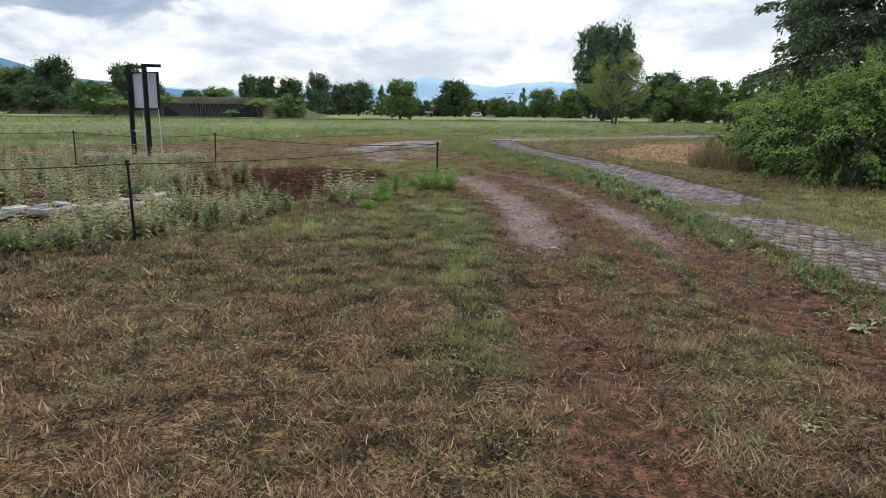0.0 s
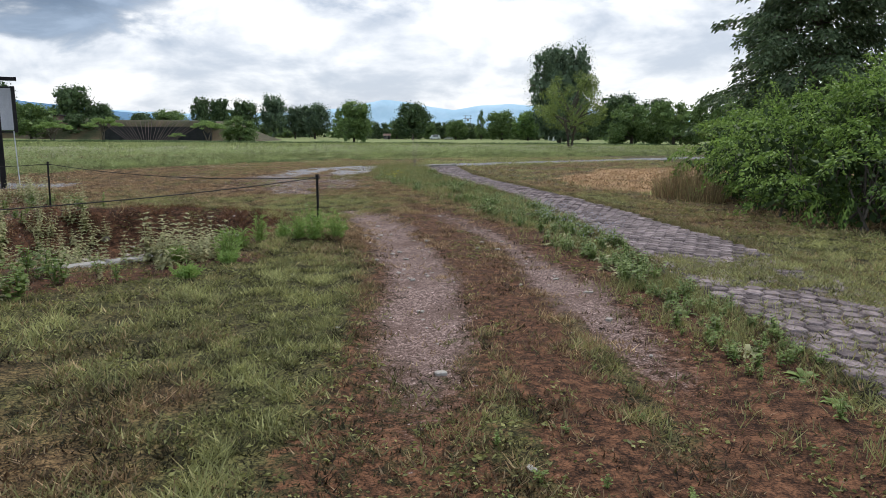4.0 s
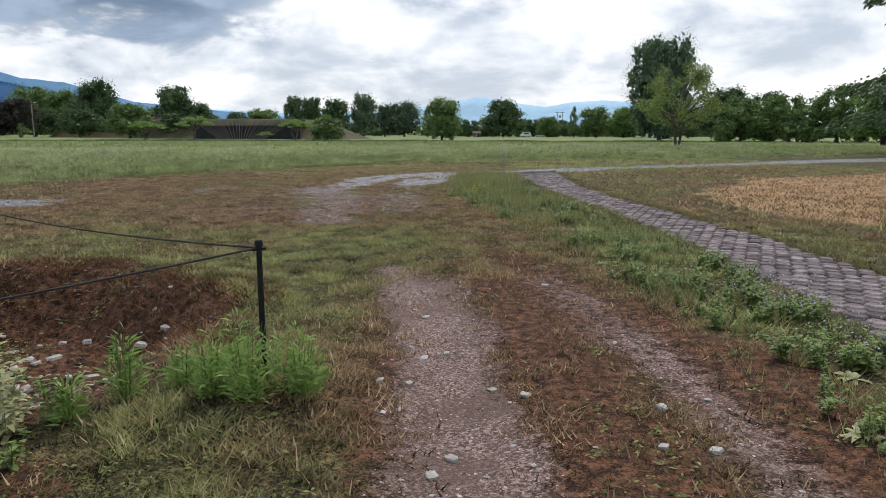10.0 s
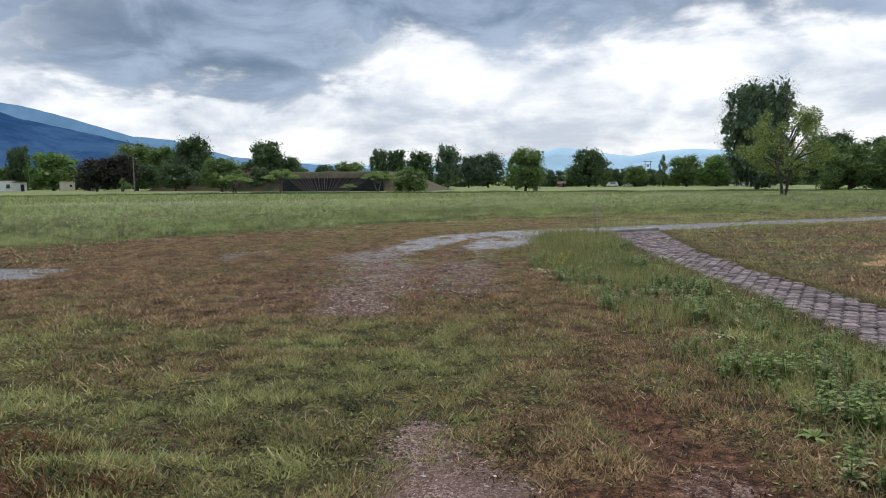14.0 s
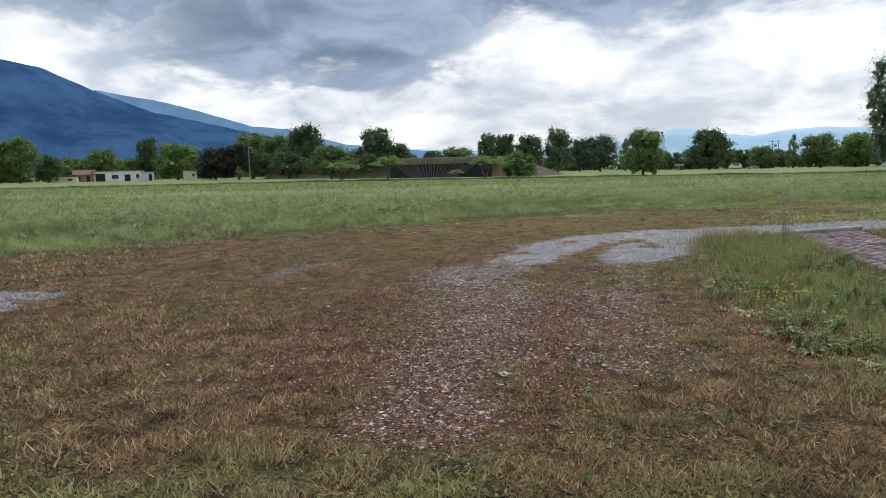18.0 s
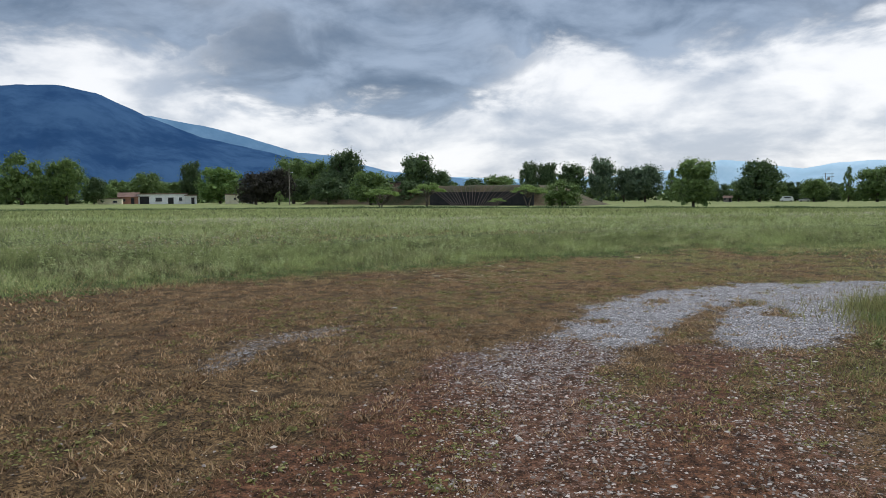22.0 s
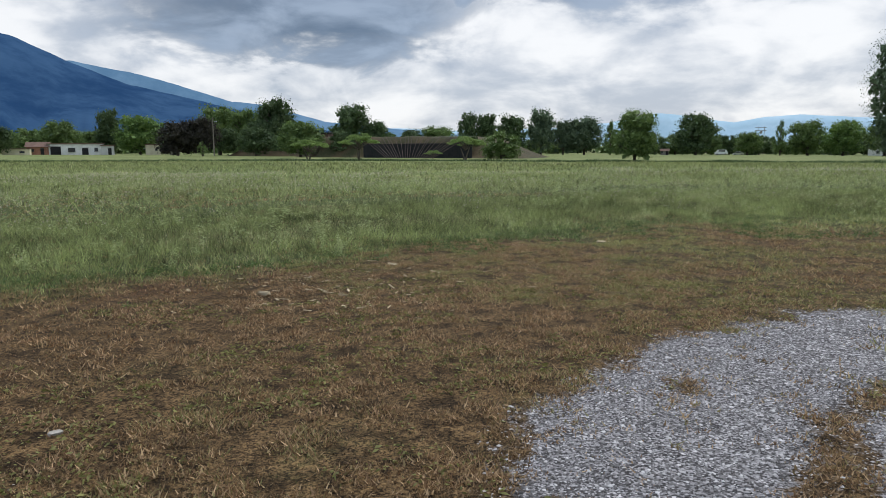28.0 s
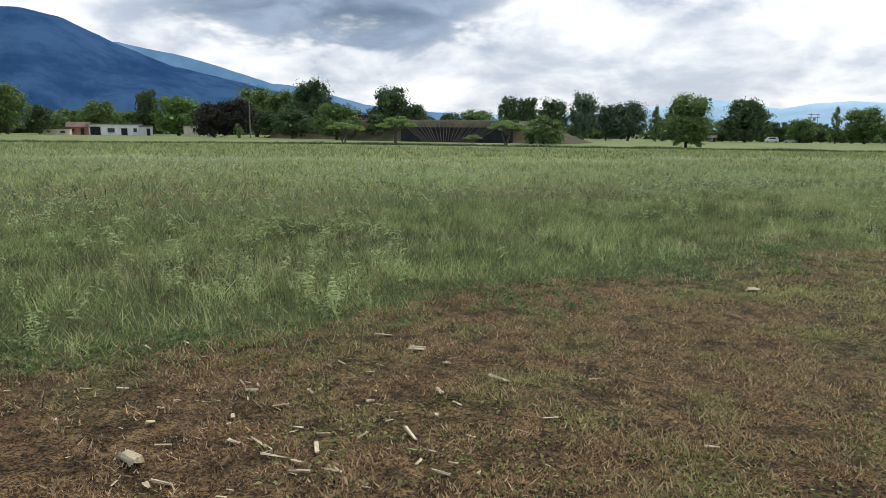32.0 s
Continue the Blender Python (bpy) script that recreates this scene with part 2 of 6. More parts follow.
def zones(x, y):
    """Cover of the ground at places: masks in 0..1."""
    n1, n2, n3 = fbm(x, y, 1.3, 21), fbm(x, y, 0.35, 22), fbm(x, y, 4.5, 23)
    jig = (n1 - 0.5) * 0.5 + (n2 - 0.5) * 0.35
    rut = np.zeros(np.shape(x))
    for line, half, full in ((RUT_L, 0.20, 1.0), (RUT_R, 0.13, 0.82), (RUT_L2, 0.40, 0.30), (RUT_R2, 0.30, 0.25)):
        rut = np.maximum(rut, full * smooth(line_far(x, y, line) + jig * 0.8, half + 0.36, half - 0.20))
    rut = rut * (0.10 + 0.90 * smooth(y + 3 * jig, 10.2, 12.6)) * np.where(y > 22.5, 1.0, smooth(y + 2.5 * jig, 21.8, 19.8)) * np.where((x > 3.75) & (y < 22), 1 - 0.35 * smooth(y, 15.5, 18.5), 1.0)
    stony = np.zeros(np.shape(x))
    for line, half, full in ((RUT_L2, 0.50, 0.9), (RUT_R2, 0.38, 0.7)):
        stony = np.maximum(stony, full * smooth(line_far(x, y, line) + jig * 1.1, half + 0.35, half - 0.25))
    red = 0.95 * smooth(line_far(x, y, [(4.9, 7.5), (5.0, 10.5), (5.1, 12.5), (5.15, 14.5), (4.95, 17.5)]) + jig, 0.95, 0.3)
    red = np.maximum(red, 0.7 * smooth(line_far(x, y, [(2.85, 3.0), (2.9, 9.5)]) + jig, 0.6, 0.15))
    red = np.maximum(red, 0.95 * smooth(line_far(x, y, [(4.0, 10.0), (4.0, 16.0), (3.7, 19.5)]) + jig * 1.0, 0.66, 0.15))
    red = np.maximum(red, 0.9 * smooth(line_far(x, y, [(4.9, 17.0), (4.4, 19.2), (3.7, 21.0)]) + jig * 1.2, 0.6, 0.15))
    red = np.maximum(red, 0.65 * smooth(line_far(x, y, RUT_L) + jig, 0.75, 0.4) * smooth(y, 6.0, 9.0) * smooth(y, 20.0, 17.0))
    red = np.maximum(red, smooth(inside(x, y, PIT) + jig, -0.25, 0.1))
    red = np.maximum(red, 0.95 * smooth(line_far(x, y, [(1.15, 15.5), (0.6, 14.9), (0.1, 14.5), (-0.6, 14.0)]) + jig * 1.2, 0.62, 0.2))
    red = np.maximum(red, 0.9 * smooth(inside(x, y, YARD) + jig * 2, -0.1, 0.6) * (1 - 0.65 * smooth(x, -2.2, -0.6)))
    red = np.maximum(red, 0.75 * smooth(np.hypot((x + 0.4) / 1.2, (y - 27.0) / 3.0) + jig, 1.1, 0.5))
    red = np.maximum(red, 0.95 * smooth(line_far(x, y, [(1.2, 31.0), (1.2, 29.0), (1.4, 27.0), (1.6, 24.6)]) + jig * 1.2, 0.62, 0.15))
    red = np.maximum(red, 0.8 * smooth(line_far(x, y, [(-0.9, 30.0), (-0.4, 27.5), (0.1, 25.5)]) + jig * 1.4, 0.75, 0.2))
    red = np.maximum(np.maximum(red, 0.9 * stony), 0.45 * smooth(n3 + 0.4 * jig, 0.64, 0.80))
    red = red * (1 - smooth(y - 0.3 * x, 34.5, 36.5) * smooth(x, -1.5, 1.0))
    gravel = smooth(inside(x, y, ROAD) + jig * 1.1, -0.32, 0.30) * (1 - 0.82 * smooth(inside(x, y, ISLAND) + jig * 0.9, -0.16, 0.14))
    gravel = np.maximum(gravel, 0.95 * smooth(inside(x, y, PATCH_A) + jig, -0.1, 0.2))
    gravel = np.maximum(gravel, 0.42 * smooth(inside(x, y, PATCH_B) + jig * 1.2, -0.1, 0.25))
    gravel = np.maximum(gravel, 0.33 * smooth(np.hypot((x + 0.35) / 1.3, (y - 29.9) / 1.5) + jig * 1.8, 1.0, 0.4))
    gravel = gravel * (1 - 0.8 * smooth(fbm(x, y, 0.5, 77), 0.64, 0.74) * smooth(y, 42, 38))
    straw = smooth(inside(x, y, STRAW) + jig * 2, -0.5, 0.5)
    edge = y - np.interp(x, EDGE_X, EDGE_Y)
    mead = smooth(edge + jig * 2 + (n3 - 0.5) * 1.2, -0.6, 1.2)
    pave = smooth(inside(x, y, PAVE_L + PAVE_R[::-1]), -0.04, 0.03)
    over = smooth(x + jig * 1.1, 6.7, 7.3) * smooth(y + jig * 2, 15.9, 14.9)
    over = np.maximum(over, 0.85 * smooth(np.abs(y + jig * 1.6 - 14.4 + 0.5 * (x - 6.5)), 1.15, 0.5) * smooth(x + jig, 5.7, 6.1))
    over = np.maximum(over, 0.42 * smooth(y + jig * 2, 13.4, 12.6))
    # dry or green
    dry = 0.45 + 1.1 * (fbm(x, y, 3.2, 31) - 0.45) + 0.8 * (fbm(x, y, 0.45, 32, 2) - 0.5)
    dry = dry + 0.45 * smooth(y, 9.5, 5.5) * smooth(x, 3.5, 1.5) + 0.40 * smooth(y, 23, 28) * smooth(x, 5.5, 3.0) * (1 - 0.35 * smooth(y, 31, 34.5))
    dry = dry - 0.10 * smooth(np.hypot((x - 1.3) / 1.6, (y - 12.0) / 3.5), 1.3, 0.5)
    dry = dry - 0.38 * smooth(line_far(x, y, [(2.3, 8.0), (2.45, 11.0), (2.3, 14.5)]) + jig * 0.6, 0.5, 0.15)
    dry = dry - 0.30 * smooth(np.hypot((x - 0.3) / 2.4, (y - 20.6) / 3.4), 1.3, 0.6)
    dry = dry + 0.34 * smooth(x, 2.0, 3.2) * smooth(x, 5.0, 4.5) * smooth(y, 16, 18) * smooth(y, 28, 25)
    dry = dry - 0.5 * smooth(line_far(x, y, [(5.2, 9), (5.45, 15), (5.6, 19), (5.2, 24), (4.4, 29), (3.6, 33.5)]), 0.7, 0.2)
    dry = dry + 0.3 * smooth(line_far(x, y, [(-2.0, 35.2), (-6.0, 33.5)]), 2.2, 0.6)
    dry = dry - 0.35 * smooth(np.hypot((x - 1.9) / 1.0, (y - 15.0) / 2.0), 1.3, 0.5)
    dry = dry + 0.35 * smooth(x, 2.8, 3.4) * smooth(x, 5.2, 4.8) * smooth(y, 10.5, 8.5)
    dry = dry + 0.2 * smooth(x, 7.6, 8.2) * smooth(y, 24, 20) * smooth(y, 16.5, 18.0) - 0.3 * smooth(x, 7.3, 7.8) * smooth(y, 17.5, 16.0)
    dry = dry + 0.22 * smooth(y, 13, 10.5) * smooth(x, 2.3, 1.3)
    dry = dry - 0.28 * smooth(y - 0.3 * x, 34.5, 37.0) * smooth(x, -3.5, -0.5)
    dry = np.clip(dry - 0.6 * over * pave, 0, 1)
    return dict(rut=rut, stony=stony, red=np.clip(red, 0, 1), gravel=np.clip(gravel, 0, 1), straw=straw, mead=mead, far_field=smooth(edge, 10, 34), pave=pave, over=np.clip(over, 0, 1), dry=dry)


# ---- materials ----
def material(name, rough=0.85, spec=0.25):
    m = bpy.data.materials.new(name)
    m.use_nodes = True
    t = m.node_tree
    bsdf = t.nodes["Principled BSDF"]
    bsdf.inputs["Roughness"].default_value = rough
    bsdf.inputs["Specular IOR Level"].default_value = spec
    return m, t, bsdf


def place_of(t):
    return node(t, "ShaderNodeNewGeometry")


def noise_of(t, scale, detail=6.0, rough=0.6, at=None):
    return node(t, "ShaderNodeTexNoise", Vector=at if at is not None else place_of(t), Scale=scale, Detail=detail, Roughness=rough)


def bump_of(t, bsdf, height, strength=0.5, distance=0.02):
    b = node(t, "ShaderNodeBump", Height=height, Strength=strength, Distance=distance)
    t.links.new(b, bsdf.inputs["Normal"])


def attr_of(t, name):
    return node(t, "ShaderNodeAttribute", out=2, attribute_name=name)


def surface(name, a, b, scale=3.0, fine=40.0, rough=0.8, bump=0.3, metal=0.0, spec=0.3, depth=0.01, vary=(0.82, 1.12)):
    """Two colours mixed by noise at two scales, with fine relief; varies a little from object to object."""
    m, t, bsdf = material(name, rough, spec)
    at = node(t, "ShaderNodeTexCoord", out=3)
    big, small = noise_of(t, scale, at=at), noise_of(t, fine, at=at)
    fac = ramp_(t, math_(t, "ADD", math_(t, "MULTIPLY", big, 0.6), math_(t, "MULTIPLY", small, 0.4)), 0.35, 0.65)
    col = mix_(t, fac, a, b)
    pick = math_(t, "FRACT", math_(t, "ADD", node(t, "ShaderNodeObjectInfo", out=5), t.nodes.new("ShaderNodeNewGeometry").outputs["Random Per Island"]))
    shade = node(t, "ShaderNodeMapRange", i0=pick, i3=vary[0], i4=vary[1])
    col = node(t, "ShaderNodeVectorMath", operation="SCALE", i0=col, Scale=shade)
    t.links.new(col, bsdf.inputs["Base Color"])
    bsdf.inputs["Metallic"].default_value = metal
    bump_of(t, bsdf, small, bump, depth)
    return m


def leafy(name, dark, light, dry=None, through_=0.35, rough=0.6, spots=0.6):
    """Leaves and blades: colour varies leaf by leaf and in patches; with dry, by the dry mask of the ground."""
    m, t, bsdf = material(name, rough, 0.2)
    geo = t.nodes.new("ShaderNodeNewGeometry")
    rand = geo.outputs["Random Per Island"]
    patch = noise_of(t, spots, 3.0)
    fac = math_(t, "ADD", math_(t, "MULTIPLY", rand, 0.65), math_(t, "MULTIPLY", math_(t, "SUBTRACT", patch, 0.3), 0.75), clamp=True)
    col = mix_(t, fac, dark, light)
    if dry:
        d = attr_of(t, "dry")
        d = math_(t, "ADD", d, math_(t, "MULTIPLY", math_(t, "SUBTRACT", rand, 0.5), 0.7), clamp=True)
        rnd = node(t, "ShaderNodeMath", operation="FRACT", i0=math_(t, "MULTIPLY", rand, 7.31))
        tan = mix_(t, math_(t, "POWER", rnd, 1.6), dry[0], dry[1])
        col = mix_(t, ramp_(t, d, 0.25, 0.75), col, tan)
        # tone scales brightness; the lawn's carries painted shade between its clumps
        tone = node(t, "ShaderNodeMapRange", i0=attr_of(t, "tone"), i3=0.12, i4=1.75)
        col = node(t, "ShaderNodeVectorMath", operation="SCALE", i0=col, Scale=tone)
    t.links.new(col, bsdf.inputs["Base Color"])
    tr = t.nodes.new("ShaderNodeBsdfTranslucent")
    t.links.new(col, tr.inputs[0])
    mx = t.nodes.new("ShaderNodeMixShader")
    mx.inputs[0].default_value = through_
    t.links.new(bsdf.outputs[0], mx.inputs[1])
    t.links.new(tr.outputs[0], mx.inputs[2])
    t.links.new(mx.outputs[0], t.nodes["Material Output"].inputs[0])
    return m


def ground_material():
    m, t, bsdf = material("ground_cover", 0.95, 0.12)
    at = place_of(t)
    n_a, n_b, n_c = noise_of(t, 1.4, 8.0), noise_of(t, 14.0, 8.0), noise_of(t, 70.0, 4.0)
    vor = t.nodes.new("ShaderNodeTexVoronoi")
    vor.inputs["Scale"].default_value = 85.0
    t.links.new(at, vor.inputs["Vector"])
    wild = math_(t, "ADD", math_(t, "MULTIPLY", math_(t, "SUBTRACT", n_b, 0.5), 0.9), math_(t, "MULTIPLY", math_(t, "SUBTRACT", n_c, 0.5), 0.5))

    def mask(name, low=0.30, high=0.62, wildness=1.0):
        return ramp_(t, math_(t, "ADD", attr_of(t, name), math_(t, "MULTIPLY", wild, wildness)), low, high)

    fine = ramp_(t, math_(t, "ADD", math_(t, "MULTIPLY", n_c, 0.6), math_(t, "MULTIPLY", noise_of(t, 28.0, 3.0), 0.4)), 0.40, 0.62)
    green = mix_(t, fine, (0.018, 0.016, 0.007), (0.135, 0.125, 0.046))
    tan = mix_(t, fine, (0.020, 0.012, 0.006), (0.18, 0.115, 0.054))
    col = mix_(t, mask("dry", 0.2, 0.8), green, tan)
    patchy = ramp_(t, noise_of(t, 5.0, 7.0, 0.65), 0.36, 0.62, 0.40, 1.30)
    col = node(t, "ShaderNodeVectorMath", operation="SCALE", i0=col, Scale=patchy)
    straw = mix_(t, fine, (0.24, 0.135, 0.06), (0.50, 0.33, 0.17))
    col = mix_(t, mask("straw", 0.3, 0.7), col, straw)
    red = mix_(t, ramp_(t, math_(t, "ADD", math_(t, "MULTIPLY", n_b, 0.5), math_(t, "MULTIPLY", n_c, 0.5)), 0.40, 0.60), (0.022, 0.011, 0.007), (0.145, 0.068, 0.036))
    red = node(t, "ShaderNodeVectorMath", operation="SCALE", i0=red, Scale=ramp_(t, noise_of(t, 11.0, 8.0, 0.7), 0.36, 0.64, 0.45, 1.35))
    col = mix_(t, mask("red", 0.35, 0.75, 1.3), col, red)
    pebble = math_(t, "POWER", node(t, "ShaderNodeSeparateColor", i0=vor.outputs["Color"]), 1.8)
    soil = mix_(t, pebble, (0.066, 0.040, 0.033), (0.37, 0.265, 0.232))
    soil = mix_(t, ramp_(t, n_a, 0.42, 0.66, 0.0, 0.75), soil, (0.105, 0.066, 0.052))
    col = mix_(t, mask("rut", 0.25, 0.70, 1.5), col, soil)
    stone = mix_(t, pebble, (0.045, 0.043, 0.044), (0.40, 0.39, 0.398))
    col = mix_(t, mask("gravel", 0.30, 0.62, 1.7), col, stone)
    meadow = mix_(t, ramp_(t, n_b, 0.3, 0.7), (0.085, 0.115, 0.036), (0.205, 0.245, 0.092))
    wide = noise_of(t, 0.12, 6.0)
    meadow = mix_(t, ramp_(t, wide, 0.4, 0.7), meadow, (0.235, 0.25, 0.105))
    under = mix_(t, fine, (0.025, 0.034, 0.012), (0.10, 0.12, 0.04))
    meadow = mix_(t, attr_of(t, "far_field"), under, meadow)
    col = mix_(t, mask("mead", 0.3, 0.75, 1.0), col, meadow)
    bed = mix_(t, fine, (0.014, 0.012, 0.009), (0.05, 0.043, 0.033))
    col = mix_(t, attr_of(t, "pave"), col, bed)
    t.links.new(col, bsdf.inputs["Base Color"])
    h = math_(t, "ADD", math_(t, "MULTIPLY", n_c, 0.6), math_(t, "MULTIPLY", math_(t, "SUBTRACT", 1.0, vor.outputs["Distance"]), 0.5))
    bump_of(t, bsdf, h, 0.7, 0.010)
    return m


DRY = ((0.115, 0.066, 0.035), (0.40, 0.285, 0.165))
MAT = dict(
    ground=ground_material(),
    grass=leafy("lawn_blades", (0.088, 0.090, 0.034), (0.365, 0.365, 0.15), DRY, 0.3),
    meadow=leafy("meadow_blades", (0.15, 0.185, 0.065), (0.39, 0.44, 0.18), ((0.39, 0.38, 0.19), (0.57, 0.54, 0.31)), 0.35, spots=0.15),
    straw=leafy("straw_blades", (0.25, 0.145, 0.07), (0.60, 0.42, 0.24), None, 0.2, 0.6),
    russet=leafy("dead_russet_grass", (0.045, 0.018, 0.008), (0.25, 0.115, 0.045), None, 0.2, spots=1.5),
    weed=leafy("weed_leaves", (0.045, 0.078, 0.018), (0.25, 0.335, 0.085), None, 0.3, spots=1.8),
    grey_weed=leafy("grey_weed_leaves", (0.16, 0.165, 0.07), (0.52, 0.50, 0.26), None, 0.3, spots=1.0),
    bright=leafy("bright_shoots", (0.12, 0.21, 0.05), (0.36, 0.49, 0.14), None, 0.4, spots=2.0),
    bloom=leafy("small_blooms", (0.40, 0.36, 0.27), (0.60, 0.55, 0.44), None, 0.3),
    yellow=leafy("yellow_blooms", (0.55, 0.48, 0.03), (0.75, 0.68, 0.06), None, 0.3),
    lilac=leafy("lilac_blooms", (0.36, 0.36, 0.45), (0.55, 0.55, 0.62), None, 0.3),
    crown_dark=leafy("dark_foliage", (0.030, 0.058, 0.026), (0.15, 0.215, 0.09), None, 0.2, spots=0.35),
    crown_mid=leafy("green_foliage", (0.050, 0.092, 0.030), (0.24, 0.335, 0.11), None, 0.25, spots=0.35),
    crown_light=leafy("light_foliage", (0.056, 0.115, 0.03), (0.25, 0.37, 0.105), None, 0.3, spots=0.35),
    crown_olive=leafy("olive_foliage", (0.08, 0.115, 0.03), (0.34, 0.41, 0.125), None, 0.3, spots=0.5),
    crown_bright=leafy("bright_foliage", (0.085, 0.15, 0.045), (0.37, 0.49, 0.16), None, 0.3, spots=0.5),
    crown_blue=leafy("grey_green_foliage", (0.044, 0.076, 0.046), (0.21, 0.28, 0.165), None, 0.2, spots=0.35),
    crown_purple=leafy("purple_foliage", (0.024, 0.024, 0.022), (0.088, 0.080, 0.060), None, 0.2, spots=0.35),
    conifer=leafy("conifer_needles", (0.036, 0.066, 0.032), (0.18, 0.24, 0.11), None, 0.3, spots=0.6),
    clover=leafy("clover_leaves", (0.055, 0.10, 0.03), (0.19, 0.27, 0.09), None, 0.3, spots=1.2),
    lawn_leaf=leafy("lawn_weed_leaves", (0.075, 0.08, 0.026), (0.36, 0.355, 0.125), None, 0.3, spots=1.6),
    star=leafy("star_weed_leaves", (0.25, 0.31, 0.12), (0.56, 0.61, 0.30), None, 0.35, spots=1.0),
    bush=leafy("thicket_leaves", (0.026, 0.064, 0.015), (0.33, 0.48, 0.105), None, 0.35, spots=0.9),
    # shade inside the thicket, put into a darker leaf colour
    bush_shaded=leafy("shaded_thicket_leaves", (0.016, 0.034, 0.010), (0.075, 0.12, 0.032), None, 0.2, spots=0.9),
    bark=surface("bark", (0.06, 0.05, 0.04), (0.15, 0.125, 0.10), 1.5, 12, 0.95, 0.8, depth=0.03),
    stone=surface("pale_limestone", (0.26, 0.235, 0.20), (0.46, 0.425, 0.38), 6, 60, 0.9, 0.5),
    dull_stone=surface("earthy_stone", (0.25, 0.205, 0.18), (0.58, 0.50, 0.45), 8, 60, 0.95, 0.5),
    paver=surface("concrete_paver", (0.085, 0.066, 0.066), (0.28, 0.228, 0.22), 9, 70, 0.97, 0.6, spec=0.08, vary=(0.55, 1.3)),
    kerb=surface("weathered_concrete", (0.18, 0.165, 0.145), (0.36, 0.34, 0.305), 3, 40, 0.9, 0.6),
    iron=surface("black_iron", (0.012, 0.012, 0.014), (0.035, 0.033, 0.033), 4, 50, 0.55, 0.2, 0.6),
    rope=surface("dark_cable", (0.02, 0.018, 0.016), (0.05, 0.045, 0.04), 8, 60, 0.8, 0.3),
    board=surface("grey_board", (0.44, 0.46, 0.49), (0.58, 0.60, 0.63), 2, 30, 0.5, 0.1),
    wood=surface("pale_wood", (0.46, 0.35, 0.21), (0.74, 0.63, 0.44), 9, 70, 0.8, 0.4),
    white=surface("white_render", (0.62, 0.62, 0.60), (0.80, 0.80, 0.78), 1, 9, 0.9, 0.2),
    cream=surface("cream_render", (0.62, 0.56, 0.40), (0.76, 0.70, 0.54), 1, 9, 0.9, 0.2),
    brick=surface("red_brick_wall", (0.24, 0.11, 0.075), (0.36, 0.19, 0.13), 1.5, 14, 0.9, 0.4),
    roof=surface("roof_tiles", (0.11, 0.07, 0.055), (0.22, 0.14, 0.11), 1.5, 12, 0.9, 0.4),
    dark=surface("dark_opening", (0.012, 0.012, 0.014), (0.03, 0.03, 0.032), 1, 8, 0.7, 0.1),
    earth=surface("mound_earth", (0.035, 0.045, 0.016), (0.11, 0.078, 0.04), 0.25, 3.0, 0.95, 0.8, depth=0.15),
    rod=surface("weathered_steel_rod", (0.065, 0.048, 0.044), (0.14, 0.10, 0.09), 1, 10, 0.7, 0.2),
    pole=surface("grey_wood_pole", (0.17, 0.145, 0.12), (0.28, 0.25, 0.21), 2, 20, 0.9, 0.3),
    glass=surface("dark_glass", (0.02, 0.025, 0.03), (0.05, 0.06, 0.07), 1, 5, 0.12, 0.0, spec=0.5),
    paint=surface("white_car_paint", (0.70, 0.71, 0.72), (0.80, 0.80, 0.80), 1, 5, 0.3, 0.0, spec=0.5),
    tyre=surface("tyre_rubber", (0.015, 0.015, 0.015), (0.03, 0.03, 0.03), 1, 20, 0.9, 0.1),
)


def hazed_hill_material(name, a, b, glow):
    """A far hill: haze from kilometres of air painted in as colour and glow."""
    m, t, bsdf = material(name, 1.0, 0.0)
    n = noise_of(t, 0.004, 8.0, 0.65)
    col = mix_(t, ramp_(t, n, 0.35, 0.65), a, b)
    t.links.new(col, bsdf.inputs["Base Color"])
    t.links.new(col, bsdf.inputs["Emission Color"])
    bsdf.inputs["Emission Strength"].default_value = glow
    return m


MAT["hill_near"] = hazed_hill_material("hazed_forest_hill", (0.011, 0.032, 0.078), (0.027, 0.060, 0.118), 0.5)
MAT["hill_mid"] = hazed_hill_material("hazed_hill", (0.055, 0.11, 0.18), (0.085, 0.15, 0.225), 0.5)
MAT["hill_far"] = hazed_hill_material("hazed_far_hill", (0.20, 0.30, 0.38), (0.25, 0.35, 0.43), 0.55)


# ---- mesh tools ----
def mesh_of(name, verts, faces, mat, smooth_=False):
    """A mesh from arrays of verts and of faces that all have as many corners."""
    verts, faces = np.asarray(verts, np.float32), np.asarray(faces, np.int32)
    me = bpy.data.meshes.new(name)
    k = faces.shape[1]
    me.vertices.add(len(verts))
    me.vertices.foreach_set("co", verts.ravel())
    me.loops.add(faces.size)
    me.loops.foreach_set("vertex_index", faces.ravel())
    me.polygons.add(len(faces))
    me.polygons.foreach_set("loop_start", np.arange(0, faces.size, k, dtype=np.int32))
    me.update(calc_edges=True)
    me.materials.append(mat)
    if smooth_:
        me.polygons.foreach_set("use_smooth", np.ones(len(faces), bool))
    return me


def give(me, name, values):
    a = me.attributes.new(name, "FLOAT", "POINT")
    a.data.foreach_set("value", np.asarray(values, np.float32))


def part(name, bm, mat, parent=None, label=""):
    """Links a bmesh as one mesh object under a thing or a part."""
    me = bpy.data.meshes.new(name)
    bm.to_mesh(me)
    bm.free()
    me.materials.append(mat)
    ob = new(name, me)
    if parent:
        ob.parent = parent
    return tagged(ob, label) if label else ob


